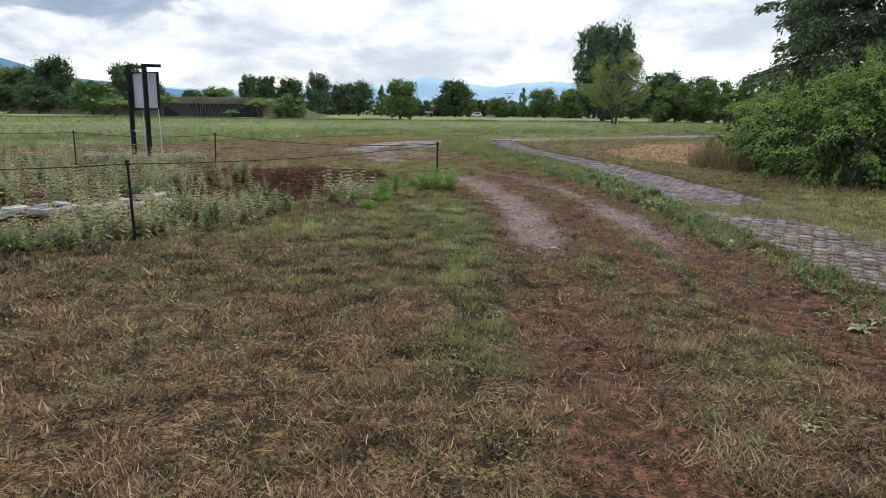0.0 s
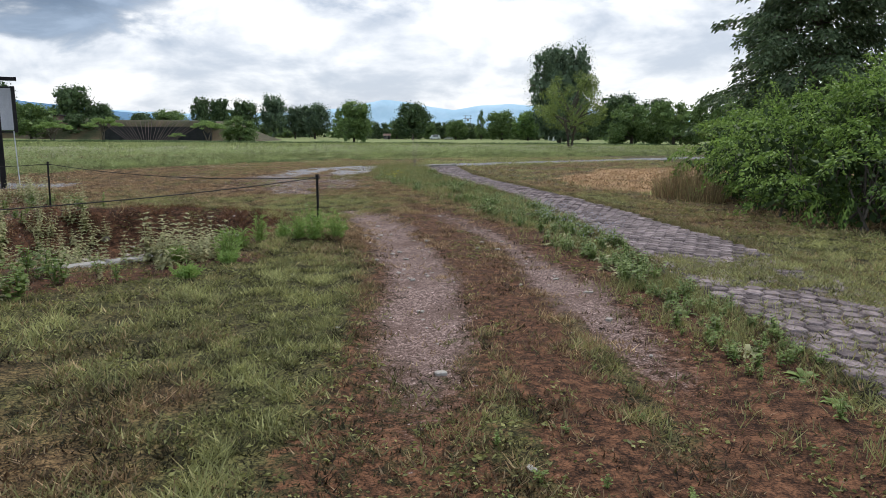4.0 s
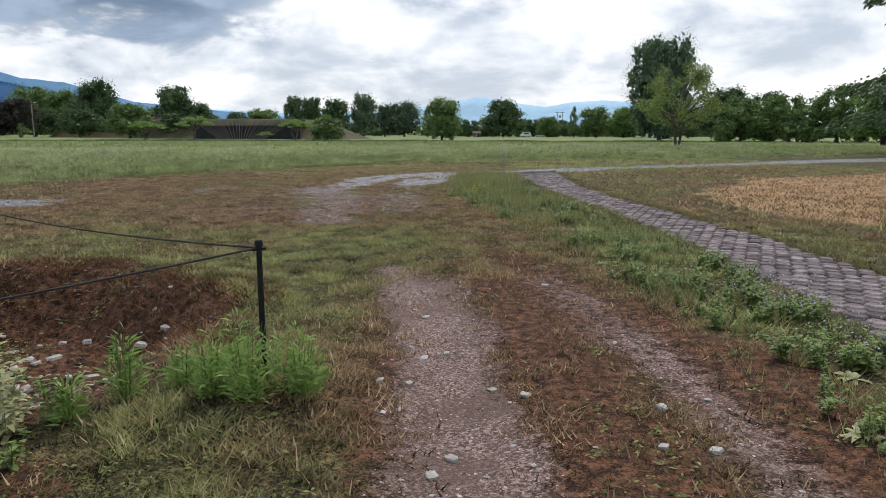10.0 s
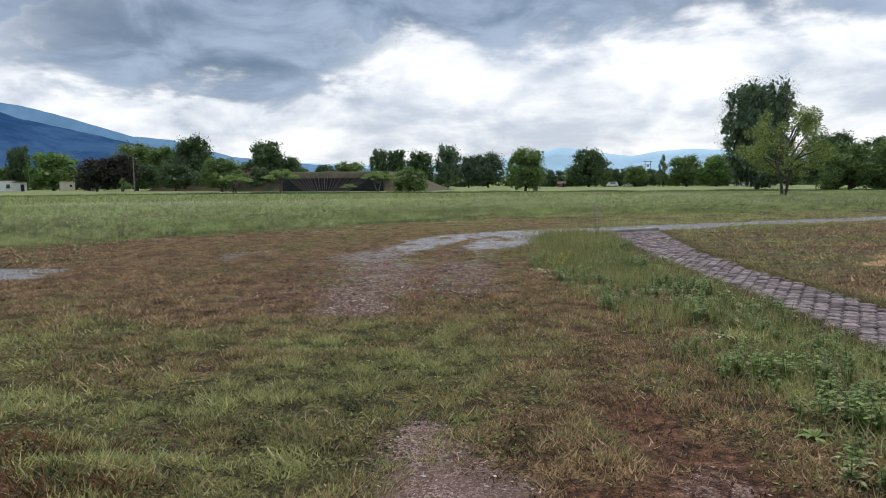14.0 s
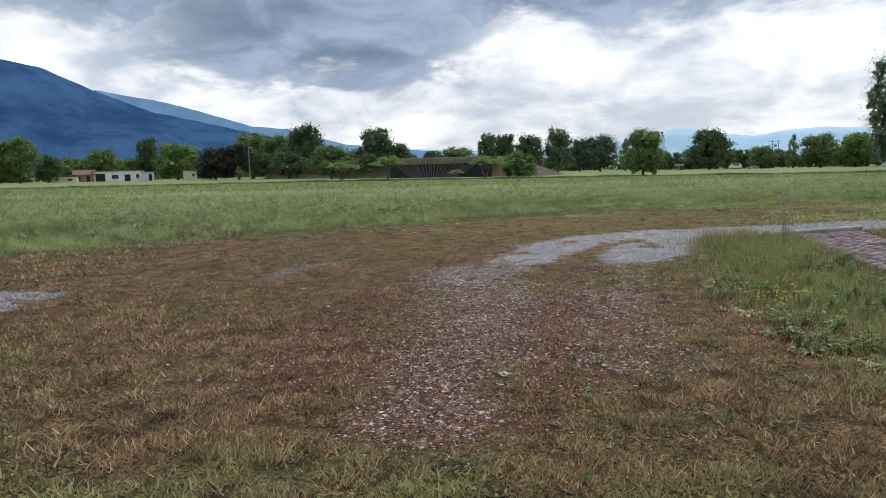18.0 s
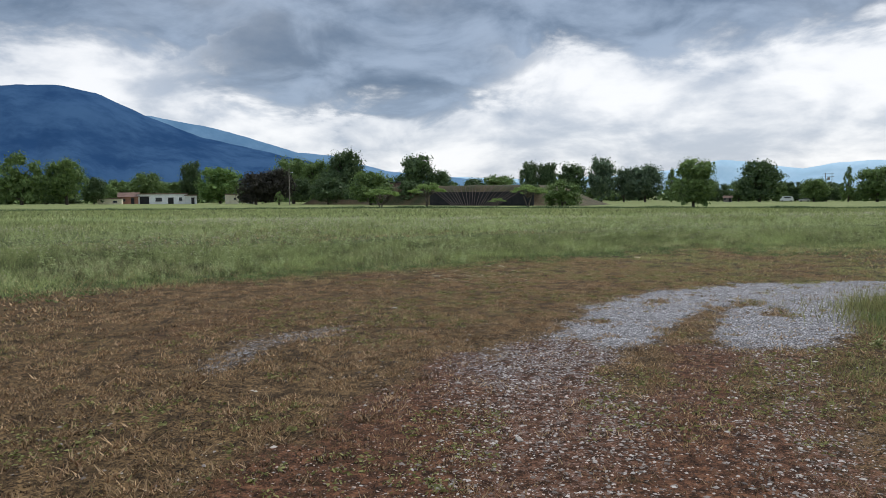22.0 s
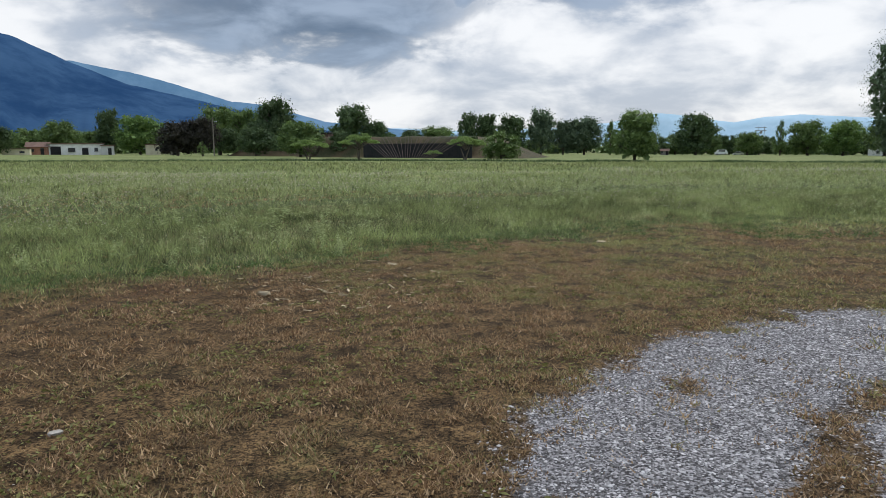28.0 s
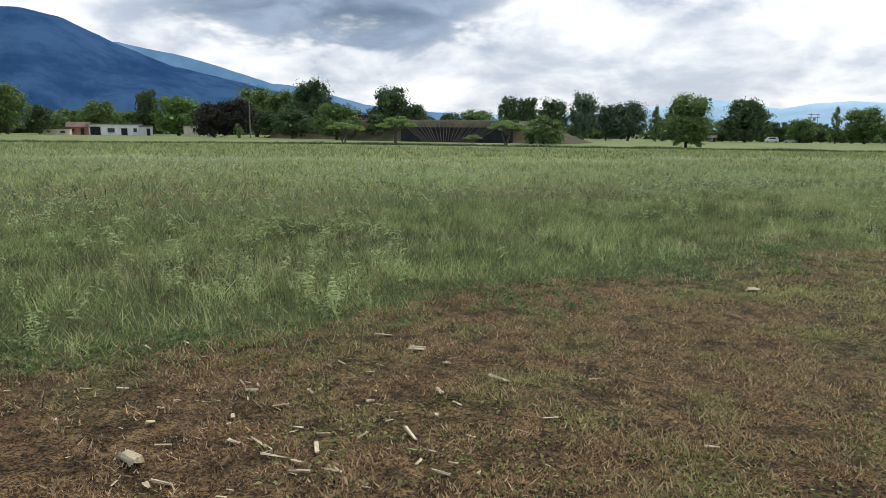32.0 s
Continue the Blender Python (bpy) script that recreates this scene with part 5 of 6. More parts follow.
for k in range(64):
    line = RUT_R if k % 3 == 0 else RUT_L
    y = rr.uniform(11.5, 20.0)
    x = np.interp(y, [p[1] for p in line], [p[0] for p in line]) + rr.normal() * 0.24
    q = 0.02 + 0.045 * rr.random() ** 2
    size = (q * rr.uniform(1.2, 1.8), q, q * rr.uniform(0.35, 0.55))
    ob = part("loose_stone", rock(rr, size), MAT["stone"])
    ob.matrix_world = pose(x, y, z_at(x, y) + size[2] * 0.3, 0, 0, rr.uniform(0, 180))
    tagged(ob, "pale limestone lying loose on the track", "stone", "loose stones")
# split wood on the grass by the meadow
CHIPS = ((-3.57, 36.02, 0.15), (-3.28, 35.91, 0.12), (-3.26, 36.86, 0.09), (-2.42, 36.76, 0.14), (-2.19, 37.7, 0.15), (-3.3, 38.4, 0.13), (-0.45, 41.2, 0.16), (-3.55, 37.0, 0.11), (-2.95, 36.3, 0.13), (-2.8, 36.45, 0.11), (-3.1, 36.4, 0.12), (-2.75, 36.2, 0.1), (-2.9, 38.1, 0.12), (-1.6, 37.9, 0.1))
for k in range(170):
    x, y = rr.normal(-2.95, 0.8), rr.normal(36.5, 0.75)
    ln = 0.02 + 0.07 * rr.random() ** 2
    if k < len(CHIPS):
        x, y, ln = CHIPS[k]
    wd = ln * (rr.uniform(0.08, 0.18) if k % 6 else rr.uniform(0.25, 0.4))
    bm = box(ln, wd, wd * 0.4, 0, 0, 0, wd * 0.12)
    for v in bm.verts:
        v.co += Vector(rr.normal(size=3)) * wd * 0.2
    ob = part("wood_chip", bm, MAT["wood"])
    ob.matrix_world = pose(x, y, z_at(x, y) + 0.016, rr.uniform(-12, 12), rr.uniform(-12, 12), rr.uniform(-40, 40) if k % 3 else rr.uniform(0, 360))
    tagged(ob, "pale splintered wood chip lying on dry grass", "wood chip", "wood chips")


# ---- plants ----
def plant_field(name, at, count, height, size, mat, label, r, spread_=0.14, thin=0.38, up=0.7, low=0.05):
    """Leafy weeds: each place gets a few stems with leaves all along."""
    n = len(at)
    k = np.repeat(np.arange(n), count)
    tall = (height * r.uniform(0.5, 1.25, n))[k]
    s = r.uniform(low, 1.0, len(k))
    a = r.uniform(0, 2 * np.pi, len(k))
    stem = r.integers(0, 3, len(k))
    sa = (k * 1.7 + stem * 2.1)
    lean = spread_ * (0.4 + 0.6 * s)
    out = r.uniform(0, 0.25, len(k)) * spread_
    base = np.stack([at[k, 0] + lean * np.cos(sa) + out * np.cos(a), at[k, 1] + lean * np.sin(sa) + out * np.sin(a), ground_z(at[k, 0], at[k, 1]) + tall * s], 1)
    way = np.stack([np.cos(a), np.sin(a), up * r.uniform(-0.2, 1.2, len(k))], 1)
    ln = size * r.uniform(0.6, 1.3, len(k)) * (1.15 - 0.6 * s)
    v, f = leaves(base, way, ln, ln * thin, r.uniform(0.1, 0.6, len(k)), r)
    return stuff(name, v, f, MAT[mat], label, "plants")


def long_leaves(base, way, length, width, arch):
    """Arching leaves with a blunt middle: six corners and four triangles each."""
    way = unit(way)
    side = unit(np.cross(way, [0.0, 0.0, 1.0]) + 1e-4)
    rows = []
    for s, w in ((0.0, 0.0), (0.35, 0.5), (0.72, 0.38), (1.0, 0.0)):
        mid = base + way * (length * s)[:, None]
        mid[:, 2] -= arch * length * s * s
        rows += [mid] if w == 0 else [mid + side * (width * w)[:, None], mid - side * (width * w)[:, None]]
    k = np.arange(len(base))[:, None] * 6
    return np.stack(rows, 1).reshape(-1, 3), np.concatenate([k + t for t in ([0, 1, 2], [1, 3, 2], [2, 3, 4], [3, 5, 4])])


def weed_shape(kind, seed):
    """One plant of height about 1: upright with whorled leaves, a rosette of long leaves, or a low bush of short ones."""
    r = np.random.default_rng(seed)
    if kind == "upright":
        heads = [(0.0, 0.0, 1.0)] + [(r.normal() * 0.22, r.normal() * 0.22, r.uniform(0.55, 0.85)) for _ in range(2)]
        base, way, ln, arch = [], [], [], []
        for n, (hx, hy, hz) in enumerate(heads):
            for s in np.linspace(0.12, 1.0, 7 if n else 9):
                for q in range(4 if n == 0 else 3):
                    a = q * 1.57 + s * 19 + n + r.normal() * 0.3
                    base.append((hx * s, hy * s, hz * s))
                    way.append((math.cos(a), math.sin(a), 0.25 + 0.75 * s + 0.15 * r.normal()))
                    ln.append((0.30 * (1 - 0.62 * s) + 0.06) * r.uniform(0.8, 1.2))
        ln = np.array(ln)
        v, f = long_leaves(np.array(base), np.array(way), 0.88 * ln, 0.27 * ln, 0.6)
        tips = np.array(heads)
        tall = np.linalg.norm(tips, axis=1)
        v2, f2 = long_leaves(0 * tips, tips, tall, 0.022 + 0 * tall, 0.02)
        return np.concatenate([v, v2]), np.concatenate([f, f2 + len(v)])
    if kind == "rosette":
        n = 18
        a, up = np.arange(n) * 2.4 + r.normal(size=n) * 0.2, r.uniform(0.25, 1.5, n)
        ln = r.uniform(0.6, 1.05, n)
        return long_leaves(np.zeros((n, 3)), np.stack([np.cos(a), np.sin(a), up], 1), ln, 0.22 * ln, 0.62)
    n, stems = 54, 7
    sa, so, sh = r.uniform(0, 6.28, stems), r.uniform(0.05, 0.55, stems), r.uniform(0.55, 1.0, stems)
    k, q, a = r.integers(0, stems, n), r.uniform(0.1, 1.0, n) ** 0.8, r.uniform(0, 6.28, n)
    base = np.stack([np.cos(sa[k]) * so[k] * q, np.sin(sa[k]) * so[k] * q, sh[k] * q], 1)
    ln = r.uniform(0.16, 0.34, n) * (1.15 - 0.5 * q)
    v, f = long_leaves(base, np.stack([np.cos(a), np.sin(a), r.uniform(0.1, 1.2, n)], 1), ln, 0.52 * ln, 0.4)
    tips = np.stack([np.cos(sa) * so, np.sin(sa) * so, sh], 1)
    tall = np.linalg.norm(tips, axis=1)
    v2, f2 = long_leaves(0 * tips, tips, tall, 0.03 + 0 * tall, 0.02)
    return np.concatenate([v, v2]), np.concatenate([f, f2 + len(v)])


SHAPES = {kind: [weed_shape(kind, 10 * j + 3) for j in range(5)] for kind in ("upright", "rosette", "bush")}


def sow(name, kind, at, height, mat, label, r):
    """Many plants of one kind, turned and sized one by one."""
    vs, fs, n0 = [], [], 0
    z = ground_z(at[:, 0], at[:, 1])
    turn, pick, fat = r.uniform(0, 6.28, len(at)), r.integers(0, 5, len(at)), r.uniform(0.8, 1.25, len(at))
    for k in range(len(at)):
        v, f = SHAPES[kind][pick[k]]
        c, s_, h = math.cos(turn[k]), math.sin(turn[k]), height[k]
        vs.append(np.stack([at[k, 0] + h * fat[k] * (c * v[:, 0] - s_ * v[:, 1]), at[k, 1] + h * fat[k] * (s_ * v[:, 0] + c * v[:, 1]), z[k] - 0.01 + h * v[:, 2]], 1))
        fs.append(f + n0)
        n0 += len(v)
    return stuff(name, np.concatenate(vs), np.concatenate(fs), MAT[mat], label, "plants")


SINGLE = {}


def single_weed(kind, x, y, h, mat, label, group, k):
    """One plant that stands by itself."""
    key = (kind, k % 5, mat)
    if key not in SINGLE:
        SINGLE[key] = mesh_of("weed", *SHAPES[kind][k % 5], MAT[mat])
    ob = tagged(new("weed", SINGLE[key]), label, "weed", group)
    ob.matrix_world = pose(x, y, z_at(x, y) - 0.01, 0, 0, k * 77) @ Matrix.Diagonal((h * 1.1, h * 1.1, h, 1))
    return ob


def scatter(n, x0, x1, y0, y1, r):
    return r.uniform(x0, x1, n), r.uniform(y0, y1, n)


r2 = np.random.default_rng(91)
x, y = scatter(6400, -16, 2, 9.5, 26, r2)
d = inside(x, y, YARD) + (fbm(x, y, 1.2, 71) - 0.5) * 1.4
ok = (d > 0) & (line_far(x, y, [(-1.9, 15.3), (-1.1, 15.6), (-0.3, 16.6)]) > 0.6) & (fbm(x, y, 0.7, 72) > 0.36) & ((inside(x, y, PIT) < 0.15) | ((x < -0.7) & (r2.random(len(x)) < 0.5)))
ok &= line_far(x, y, RUBBLE) > 0.34
ok &= line_far(x, y, [(px + 0.45, py - 0.45) for px, py in RUBBLE]) > 0.40
at = np.stack([x, y], 1)[ok]
pick = fbm(at[:, 0], at[:, 1], 1.6, 73)
tall_ = at[(pick < 0.54) & (r2.random(len(at)) < 0.40)]
sow("grey_weeds", "upright", tall_, r2.uniform(0.26, 0.58, len(tall_)), "grey_weed", "pale grey-green upright weeds filling the fenced yard", r2)
x, y = scatter(900, -5.0, 0.8, 10.5, 15.6, r2)
ok = (inside(x, y, [(0.6, 15.2), (-0.5, 12.9), (-2.4, 11.3), (-5.0, 10.9), (-4.0, 11.9), (-2.4, 13.2), (-1.0, 14.6), (0.0, 15.5)]) + (fbm(x, y, 0.9, 94) - 0.5) * 0.9 > 0) & (fbm(x, y, 0.5, 95) > 0.40) & ~((x > -1.5) & (y > 13.7))
rim_ = np.stack([x, y], 1)[ok]
sow("rim_weeds", "upright", rim_, r2.uniform(0.20, 0.46, len(rim_)), "grey_weed", "pale leafy weeds along the yard's near border", r2)
x, y = scatter(130, -3.6, -1.3, 16.3, 19.4, r2)
ok = (fbm(x, y, 0.7, 97) > 0.44) & (line_far(x, y, [(-1.9, 16.0), (-0.95, 16.75), (0.0, 17.5)]) > 0.3)
pit_ = np.stack([x, y], 1)[ok]
sow("pit_weeds", "upright", pit_, r2.uniform(0.25, 0.5, len(pit_)), "grey_weed", "pale upright weeds growing in the dug pit", r2)
low_ = at[(pick >= 0.47) & (r2.random(len(at)) < 0.28)]
sow("green_weeds", "bush", low_, r2.uniform(0.16, 0.38, len(low_)), "weed", "green leafy weeds among the ruins", r2)
fl = at[r2.random(len(at)) < 0.14]
k = np.repeat(np.arange(len(fl)), 9)
b = np.stack([fl[k, 0] + r2.normal(size=len(k)) * 0.10, fl[k, 1] + r2.normal(size=len(k)) * 0.10, ground_z(fl[k, 0], fl[k, 1]) + r2.uniform(0.16, 0.42, len(k))], 1)
ln = r2.uniform(0.010, 0.022, len(k))
v, f = leaves(b, r2.normal(size=(len(k), 3)), ln, ln, 0 * ln, r2)
stuff("pale_blooms", v, f, MAT["bloom"], "tiny whitish seed heads on the yard's weeds", "flowers")
# upright weeds in and round the pit, each by itself
for k, (x, y, h) in enumerate(((0.93, 15.45, 0.34), (0.65, 16.08, 0.50), (0.86, 16.37, 0.46), (0.51, 15.95, 0.44), (1.02, 15.62, 0.30), (0.70, 16.45, 0.50), (0.82, 15.3, 0.30), (0.3, 16.35, 0.46), (0.66, 15.68, 0.40), (0.38, 15.6, 0.42), (0.1, 15.9, 0.44), (0.55, 15.35, 0.32), (0.15, 15.4, 0.36), (0.45, 16.9, 0.50), (0.15, 17.35, 0.44), (-0.9, 17.6, 0.42), (-1.9, 16.9, 0.40), (-1.3, 18.1, 0.42), (-2.3, 17.6, 0.5), (0.85, 15.9, 0.34), (1.1, 15.5, 0.26), (-1.7, 17.5, 0.46), (-2.0, 18.4, 0.4), (-2.6, 18.2, 0.5),
                               (0.75, 16.5, 0.34), (1.05, 16.1, 0.30), (-2.2, 15.4, 0.34), (-1.9, 14.4, 0.32), (-2.5, 16.4, 0.42), (-2.9, 17.3, 0.46), (0.2, 14.5, 0.14), (-0.3, 14.1, 0.15), (0.6, 15.0, 0.15), (-0.8, 14.0, 0.16), (0.75, 17.3, 0.3), (-0.3, 18.0, 0.34))):
    single_weed("upright", x, y, h, "grey_weed", "pale upright weed with narrow drooping leaves by the pit", "weeds by the pit", k)
# verge between the track and the paved path
VERGE = [(5.3, 8.0), (5.45, 11.0), (5.55, 13.5), (5.6, 15.5), (5.6, 18.0), (5.4, 20.5), (4.8, 24.0), (4.3, 27.0), (3.85, 30.0), (3.75, 33.0), (3.7, 34.6)]
x, y = scatter(8000, 2.5, 6.4, 7, 35, r2)
wide = np.interp(y, [7, 14, 17, 22, 28, 33, 35], [0.30, 0.30, 0.44, 0.75, 1.15, 0.95, 0.6])
d = line_far(x, y, VERGE) + (fbm(x, y, 0.8, 75) - 0.5) * 0.5
ok = (d < wide) & (inside(x, y, PAVE_L + PAVE_R[::-1]) < 0.10) & (fbm(x, y, 0.5, 76) > 0.40)
at = np.stack([x, y], 1)[ok]
pick = fbm(at[:, 0], at[:, 1], 1.3, 78)
thin_ = at[r2.random(len(at)) < np.interp(at[:, 1], [12, 14, 20, 26], [0.55, 0.95, 0.85, 0.36])]
hv = r2.uniform(0.09, 0.21, len(thin_)) * np.interp(thin_[:, 1], [8, 13, 17, 24, 29], [0.8, 0.9, 1.15, 1.0, 1.1]) * (0.55 + 0.9 * fbm(thin_[:, 0], thin_[:, 1], 0.6, 79))
sow("verge_weeds", "bush", thin_, hv, "weed", "low leafy green weeds on the verge", r2)
more_ = at[(pick >= 0.52) & (r2.random(len(at)) < 0.22)]
sow("verge_rosettes", "rosette", more_, r2.uniform(0.10, 0.22, len(more_)), "grey_weed", "pale green long-leaved weeds on the verge", r2)
for k, (x, y, h) in enumerate(((5.45, 16.3, 0.30), (5.5, 15.85, 0.27), (5.42, 15.5, 0.24), (5.5, 15.1, 0.25), (5.4, 14.4, 0.20), (5.45, 13.6, 0.22), (5.42, 12.8, 0.22), (5.45, 12.2, 0.26), (5.42, 11.8, 0.26), (5.5, 11.3, 0.28), (5.45, 10.9, 0.22), (4.72, 20.6, 0.22), (4.78, 20.2, 0.24), (4.28, 15.62, 0.13),
                               (3.37, 6.85, 0.14), (3.47, 7.55, 0.13), (3.7, 7.0, 0.12), (3.3, 7.2, 0.10), (1.3, 15.1, 0.16), (4.6, 21.4, 0.2), (3.9, 25.2, 0.22), (3.2, 27.0, 0.24), (5.3, 9.6, 0.2), (4.9, 9.0, 0.16), (5.55, 17.1, 0.26), (5.35, 18.0, 0.2))):
    single_weed("rosette", x, y, 0.72 * h, "weed" if k % 4 else "grey_weed", "green weed with a rosette of long leaves", "rosette weeds", k)
for k in range(34):
    x, y = 3.55 + 0.75 * (k % 2) + rr.normal() * 0.16, 9.2 + 0.10 * k + rr.normal() * 0.5
    if k > 17:
        x, y = rr.normal(1.75, 0.22), rr.normal(25.55, 0.12) if k < 24 else rr.normal(24.0, 1.5)
    single_weed("bush", x, y, rr.uniform(0.05, 0.10), "weed", "small green weed growing in the trodden track", "track weeds", k)
x, y = scatter(60, 5.5, 6.0, 15.9, 19.2, r2)
k = np.repeat(np.arange(60), 9)
b = np.stack([x[k] + r2.normal(size=len(k)) * 0.05, y[k] + r2.normal(size=len(k)) * 0.08, r2.uniform(0.12, 0.34, len(k))], 1)
ln = r2.uniform(0.010, 0.020, len(k))
v, f = leaves(b, r2.normal(size=(len(k), 3)), ln, ln, 0 * ln, r2)
stuff("lilac_blooms", v, f, MAT["lilac"], "small lilac-blue wild flowers on the verge", "flowers")
n = 52000
s = r2.uniform(0, 1, n) ** 0.75
px, py = np.interp(s, np.linspace(0, 1, len(VERGE)), [p[0] for p in VERGE]), np.interp(s, np.linspace(0, 1, len(VERGE)), [p[1] for p in VERGE])
px = px + r2.normal(size=n) * np.interp(py, [8, 18, 24, 30, 34], [0.22, 0.28, 0.55, 0.65, 0.45])
ok = (fbm(px, py, 0.6, 87) > np.interp(py, [19, 23], [0.57, 0.45])) & (inside(px, py, PAVE_L + PAVE_R[::-1]) < 0.05)
px, py = px[ok], py[ok]
h = r2.uniform(0.08, 0.20, len(px)) * np.interp(py, [8, 20, 27, 33], [0.8, 0.85, 1.35, 1.7]) * (0.4 + fbm(px, py, 0.5, 88))
v, f = blades(np.stack([px, py, ground_z(px, py) - 0.01], 1), h, r2.uniform(0.005, 0.010, len(px)), r2.uniform(0.1, 0.8, len(px)), r2)
stuff("verge_grass", v, f, MAT["grass"], "tufts of taller grass on the verge", "grass", r2.uniform(0.0, 0.28, len(px)), 3, r2.uniform(0.45, 1.0, len(px)))
# yellow blooms and a tall dry weed on the verge
k = 46
b = np.stack([3.35 + r2.normal(size=k) * 0.16, 27.75 + r2.normal(size=k) * 0.2, r2.uniform(0.16, 0.34, k)], 1)
ln = r2.uniform(0.018, 0.032, k)
v, f = leaves(b, r2.normal(size=(k, 3)), ln, ln, 0 * ln, r2)
stuff("yellow_blooms", v, f, MAT["yellow"], "small bright yellow wild flowers on the verge", "flowers")
weed = thing("tall_weed", 4.25, 33.6, z_at(4.25, 33.6), "tall thin dry weed with pale seed stalks", "weed")
for j in range(7):
    a, h = 2 * math.pi * j / 7, 0.95 + 0.12 * (j % 4)
    out = 0.10 + 0.05 * (j % 3)
    stem = part("stem", tube([(0.02 * math.cos(a), 0.02 * math.sin(a), -0.03), (0.6 * out * math.cos(a), 0.6 * out * math.sin(a), 0.6 * h), (out * math.cos(a), out * math.sin(a), h)], [0.004, 0.003, 0.0015], 5), MAT["pole"], weed)
    k = 70
    s = r2.uniform(0.55, 1.05, k)
    b = np.stack([out * s * math.cos(a), out * s * math.sin(a), h * s], 1) + r2.normal(size=(k, 3)) * 0.012
    ln = r2.uniform(0.010, 0.024, k)
    v, f = leaves(b, r2.normal(size=(k, 3)) + [0, 0, 0.8], ln, ln * 0.5, 0 * ln, r2)
    ob = new("seed_head", mesh_of("seed_head", v, f, MAT["bloom"]))
    ob.parent = stem
    tagged(ob, "tiny pale seed heads", kind="stuff")
# bright bushy shoots at the corner post and along the pit
for x, y, rad, h in ((2.12, 16.45, 0.20, 0.46), (2.38, 16.5, 0.14, 0.34), (1.9, 16.5, 0.11, 0.34), (1.7, 16.62, 0.07, 0.24), (1.42, 16.54, 0.09, 0.42), (1.24, 16.3, 0.06, 0.22), (1.24, 15.46, 0.15, 0.42), (1.3, 15.18, 0.08, 0.16), (0.72, 15.35, 0.10, 0.2), (1.05, 14.45, 0.12, 0.16)):
    n = int(4600 * rad)
    sprig = r2.integers(0, 26, n)
    sa, so, sh = r2.uniform(0, 2 * np.pi, 26), np.sqrt(r2.uniform(0, 1, 26)) * rad, r2.uniform(0.55, 1.1, 26)
    s = r2.uniform(0, 1, n)
    a = r2.uniform(0, 2 * np.pi, n)
    q = so[sprig] * (0.45 + 0.55 * s)
    b = np.stack([q * np.cos(sa[sprig]) + 0.03 * np.cos(a), q * np.sin(sa[sprig]) + 0.03 * np.sin(a), h * s * sh[sprig] * (1.1 - 0.45 * so[sprig] / rad)], 1)
    ln = r2.uniform(0.04, 0.10, n)
    v, f = leaves(b, np.stack([np.cos(a), np.sin(a), 1.2 + 0 * a], 1) + 0.4 * r2.normal(size=(n, 3)), ln, ln * 0.16, 0.3 + 0 * ln, r2)
    root = thing("shoot_bush", x, y, z_at(x, y), "bright green feathery bush of young shoots", "bush", "feathery bushes")
    ob = new("foliage", mesh_of("foliage", v, f, MAT["bright"]))
    ob.parent = root
    bm = bmesh.new()
    for j in range(7):
        t_ = 2 * math.pi * j / 7
        tube([(0.02 * math.cos(t_), 0.02 * math.sin(t_), -0.03), (0.5 * rad * math.cos(t_), 0.5 * rad * math.sin(t_), h * 0.85)], [0.006, 0.002], 5, bm)
    part("stem", bm, MAT["weed"], root)
# weeds along the thicket and beyond the paved path
x, y = scatter(4200, 7.6, 12, 8, 28, r2)
ok = (np.abs(line_far(x, y, [(9.6, 8), (9.2, 15.5), (8.6, 18.5), (8.5, 21.0), (9.2, 23.5), (10.5, 26)]) + (fbm(x, y, 1.0, 79) - 0.5) * 1.2) < 0.75)
at = np.stack([x, y], 1)[ok & (y < 21)]
plant_field("thicket_weeds", at[::2], 16, 0.16, 0.06, "lawn_leaf", "tall weeds at the foot of the thicket", r2, 0.12, 0.3)
n = 3400
a_, q_ = r2.uniform(0, 2 * np.pi, n), np.sqrt(r2.uniform(0, 1, n))
x, y = 9.75 + 0.6 * q_ * np.cos(a_), 22.6 + 1.3 * q_ * np.sin(a_)
v, f = blades(np.stack([x, y, ground_z(x, y) - 0.01], 1), r2.uniform(0.3, 1.05, n) * (1.15 - 0.7 * q_), r2.uniform(0.006, 0.012, n), r2.uniform(0.1, 0.6, n), r2)
stuff("tall_dry_grass", v, f, MAT["grass"], "tall yellowing grass at the thicket's end", "grass", r2.uniform(0.3, 0.95, n), 3, r2.uniform(0.3, 1.0, n))
# pale weeds scattered in the lawn and at the meadow's edge
x, y = scatter(30000, -5, 6, 5, 38, r2)
z_ = zones(x, y)
ok = (z_["gravel"] < 0.2) & (z_["rut"] < 0.3) & (z_["pave"] < 0.1) & (z_["mead"] < 0.4) & (line_far(x, y, WALKED) < 4.5) & (fbm(x, y, 0.9, 81) + 0.5 * (fbm(x, y, 0.22, 86) - 0.5) > 0.42 + 0.14 * z_["dry"] + 0.12 * z_["red"])
plant_field("lawn_weeds", np.stack([x, y], 1)[ok], 7, 0.035, 0.040, "lawn_leaf", "small flat weeds scattered in the mown grass", r2, 0.05, 0.42, 0.5)
x, y = scatter(16000, -13, 7, 29, 47, r2)
e_ = y - np.interp(x, EDGE_X, EDGE_Y)
ok = (e_ > -2.2) & (e_ < 1.5) & (fbm(x, y, 1.1, 83) > 0.52 + 0.05 * np.clip(-e_, 0, 3))
plant_field("edge_clover", np.stack([x, y], 1)[ok], 12, 0.07, 0.04, "clover", "short dark green leafy growth at the meadow's edge", r2, 0.06, 0.6, 0.5)
x, y = scatter(11000, -22, 14, 28, 66, r2)
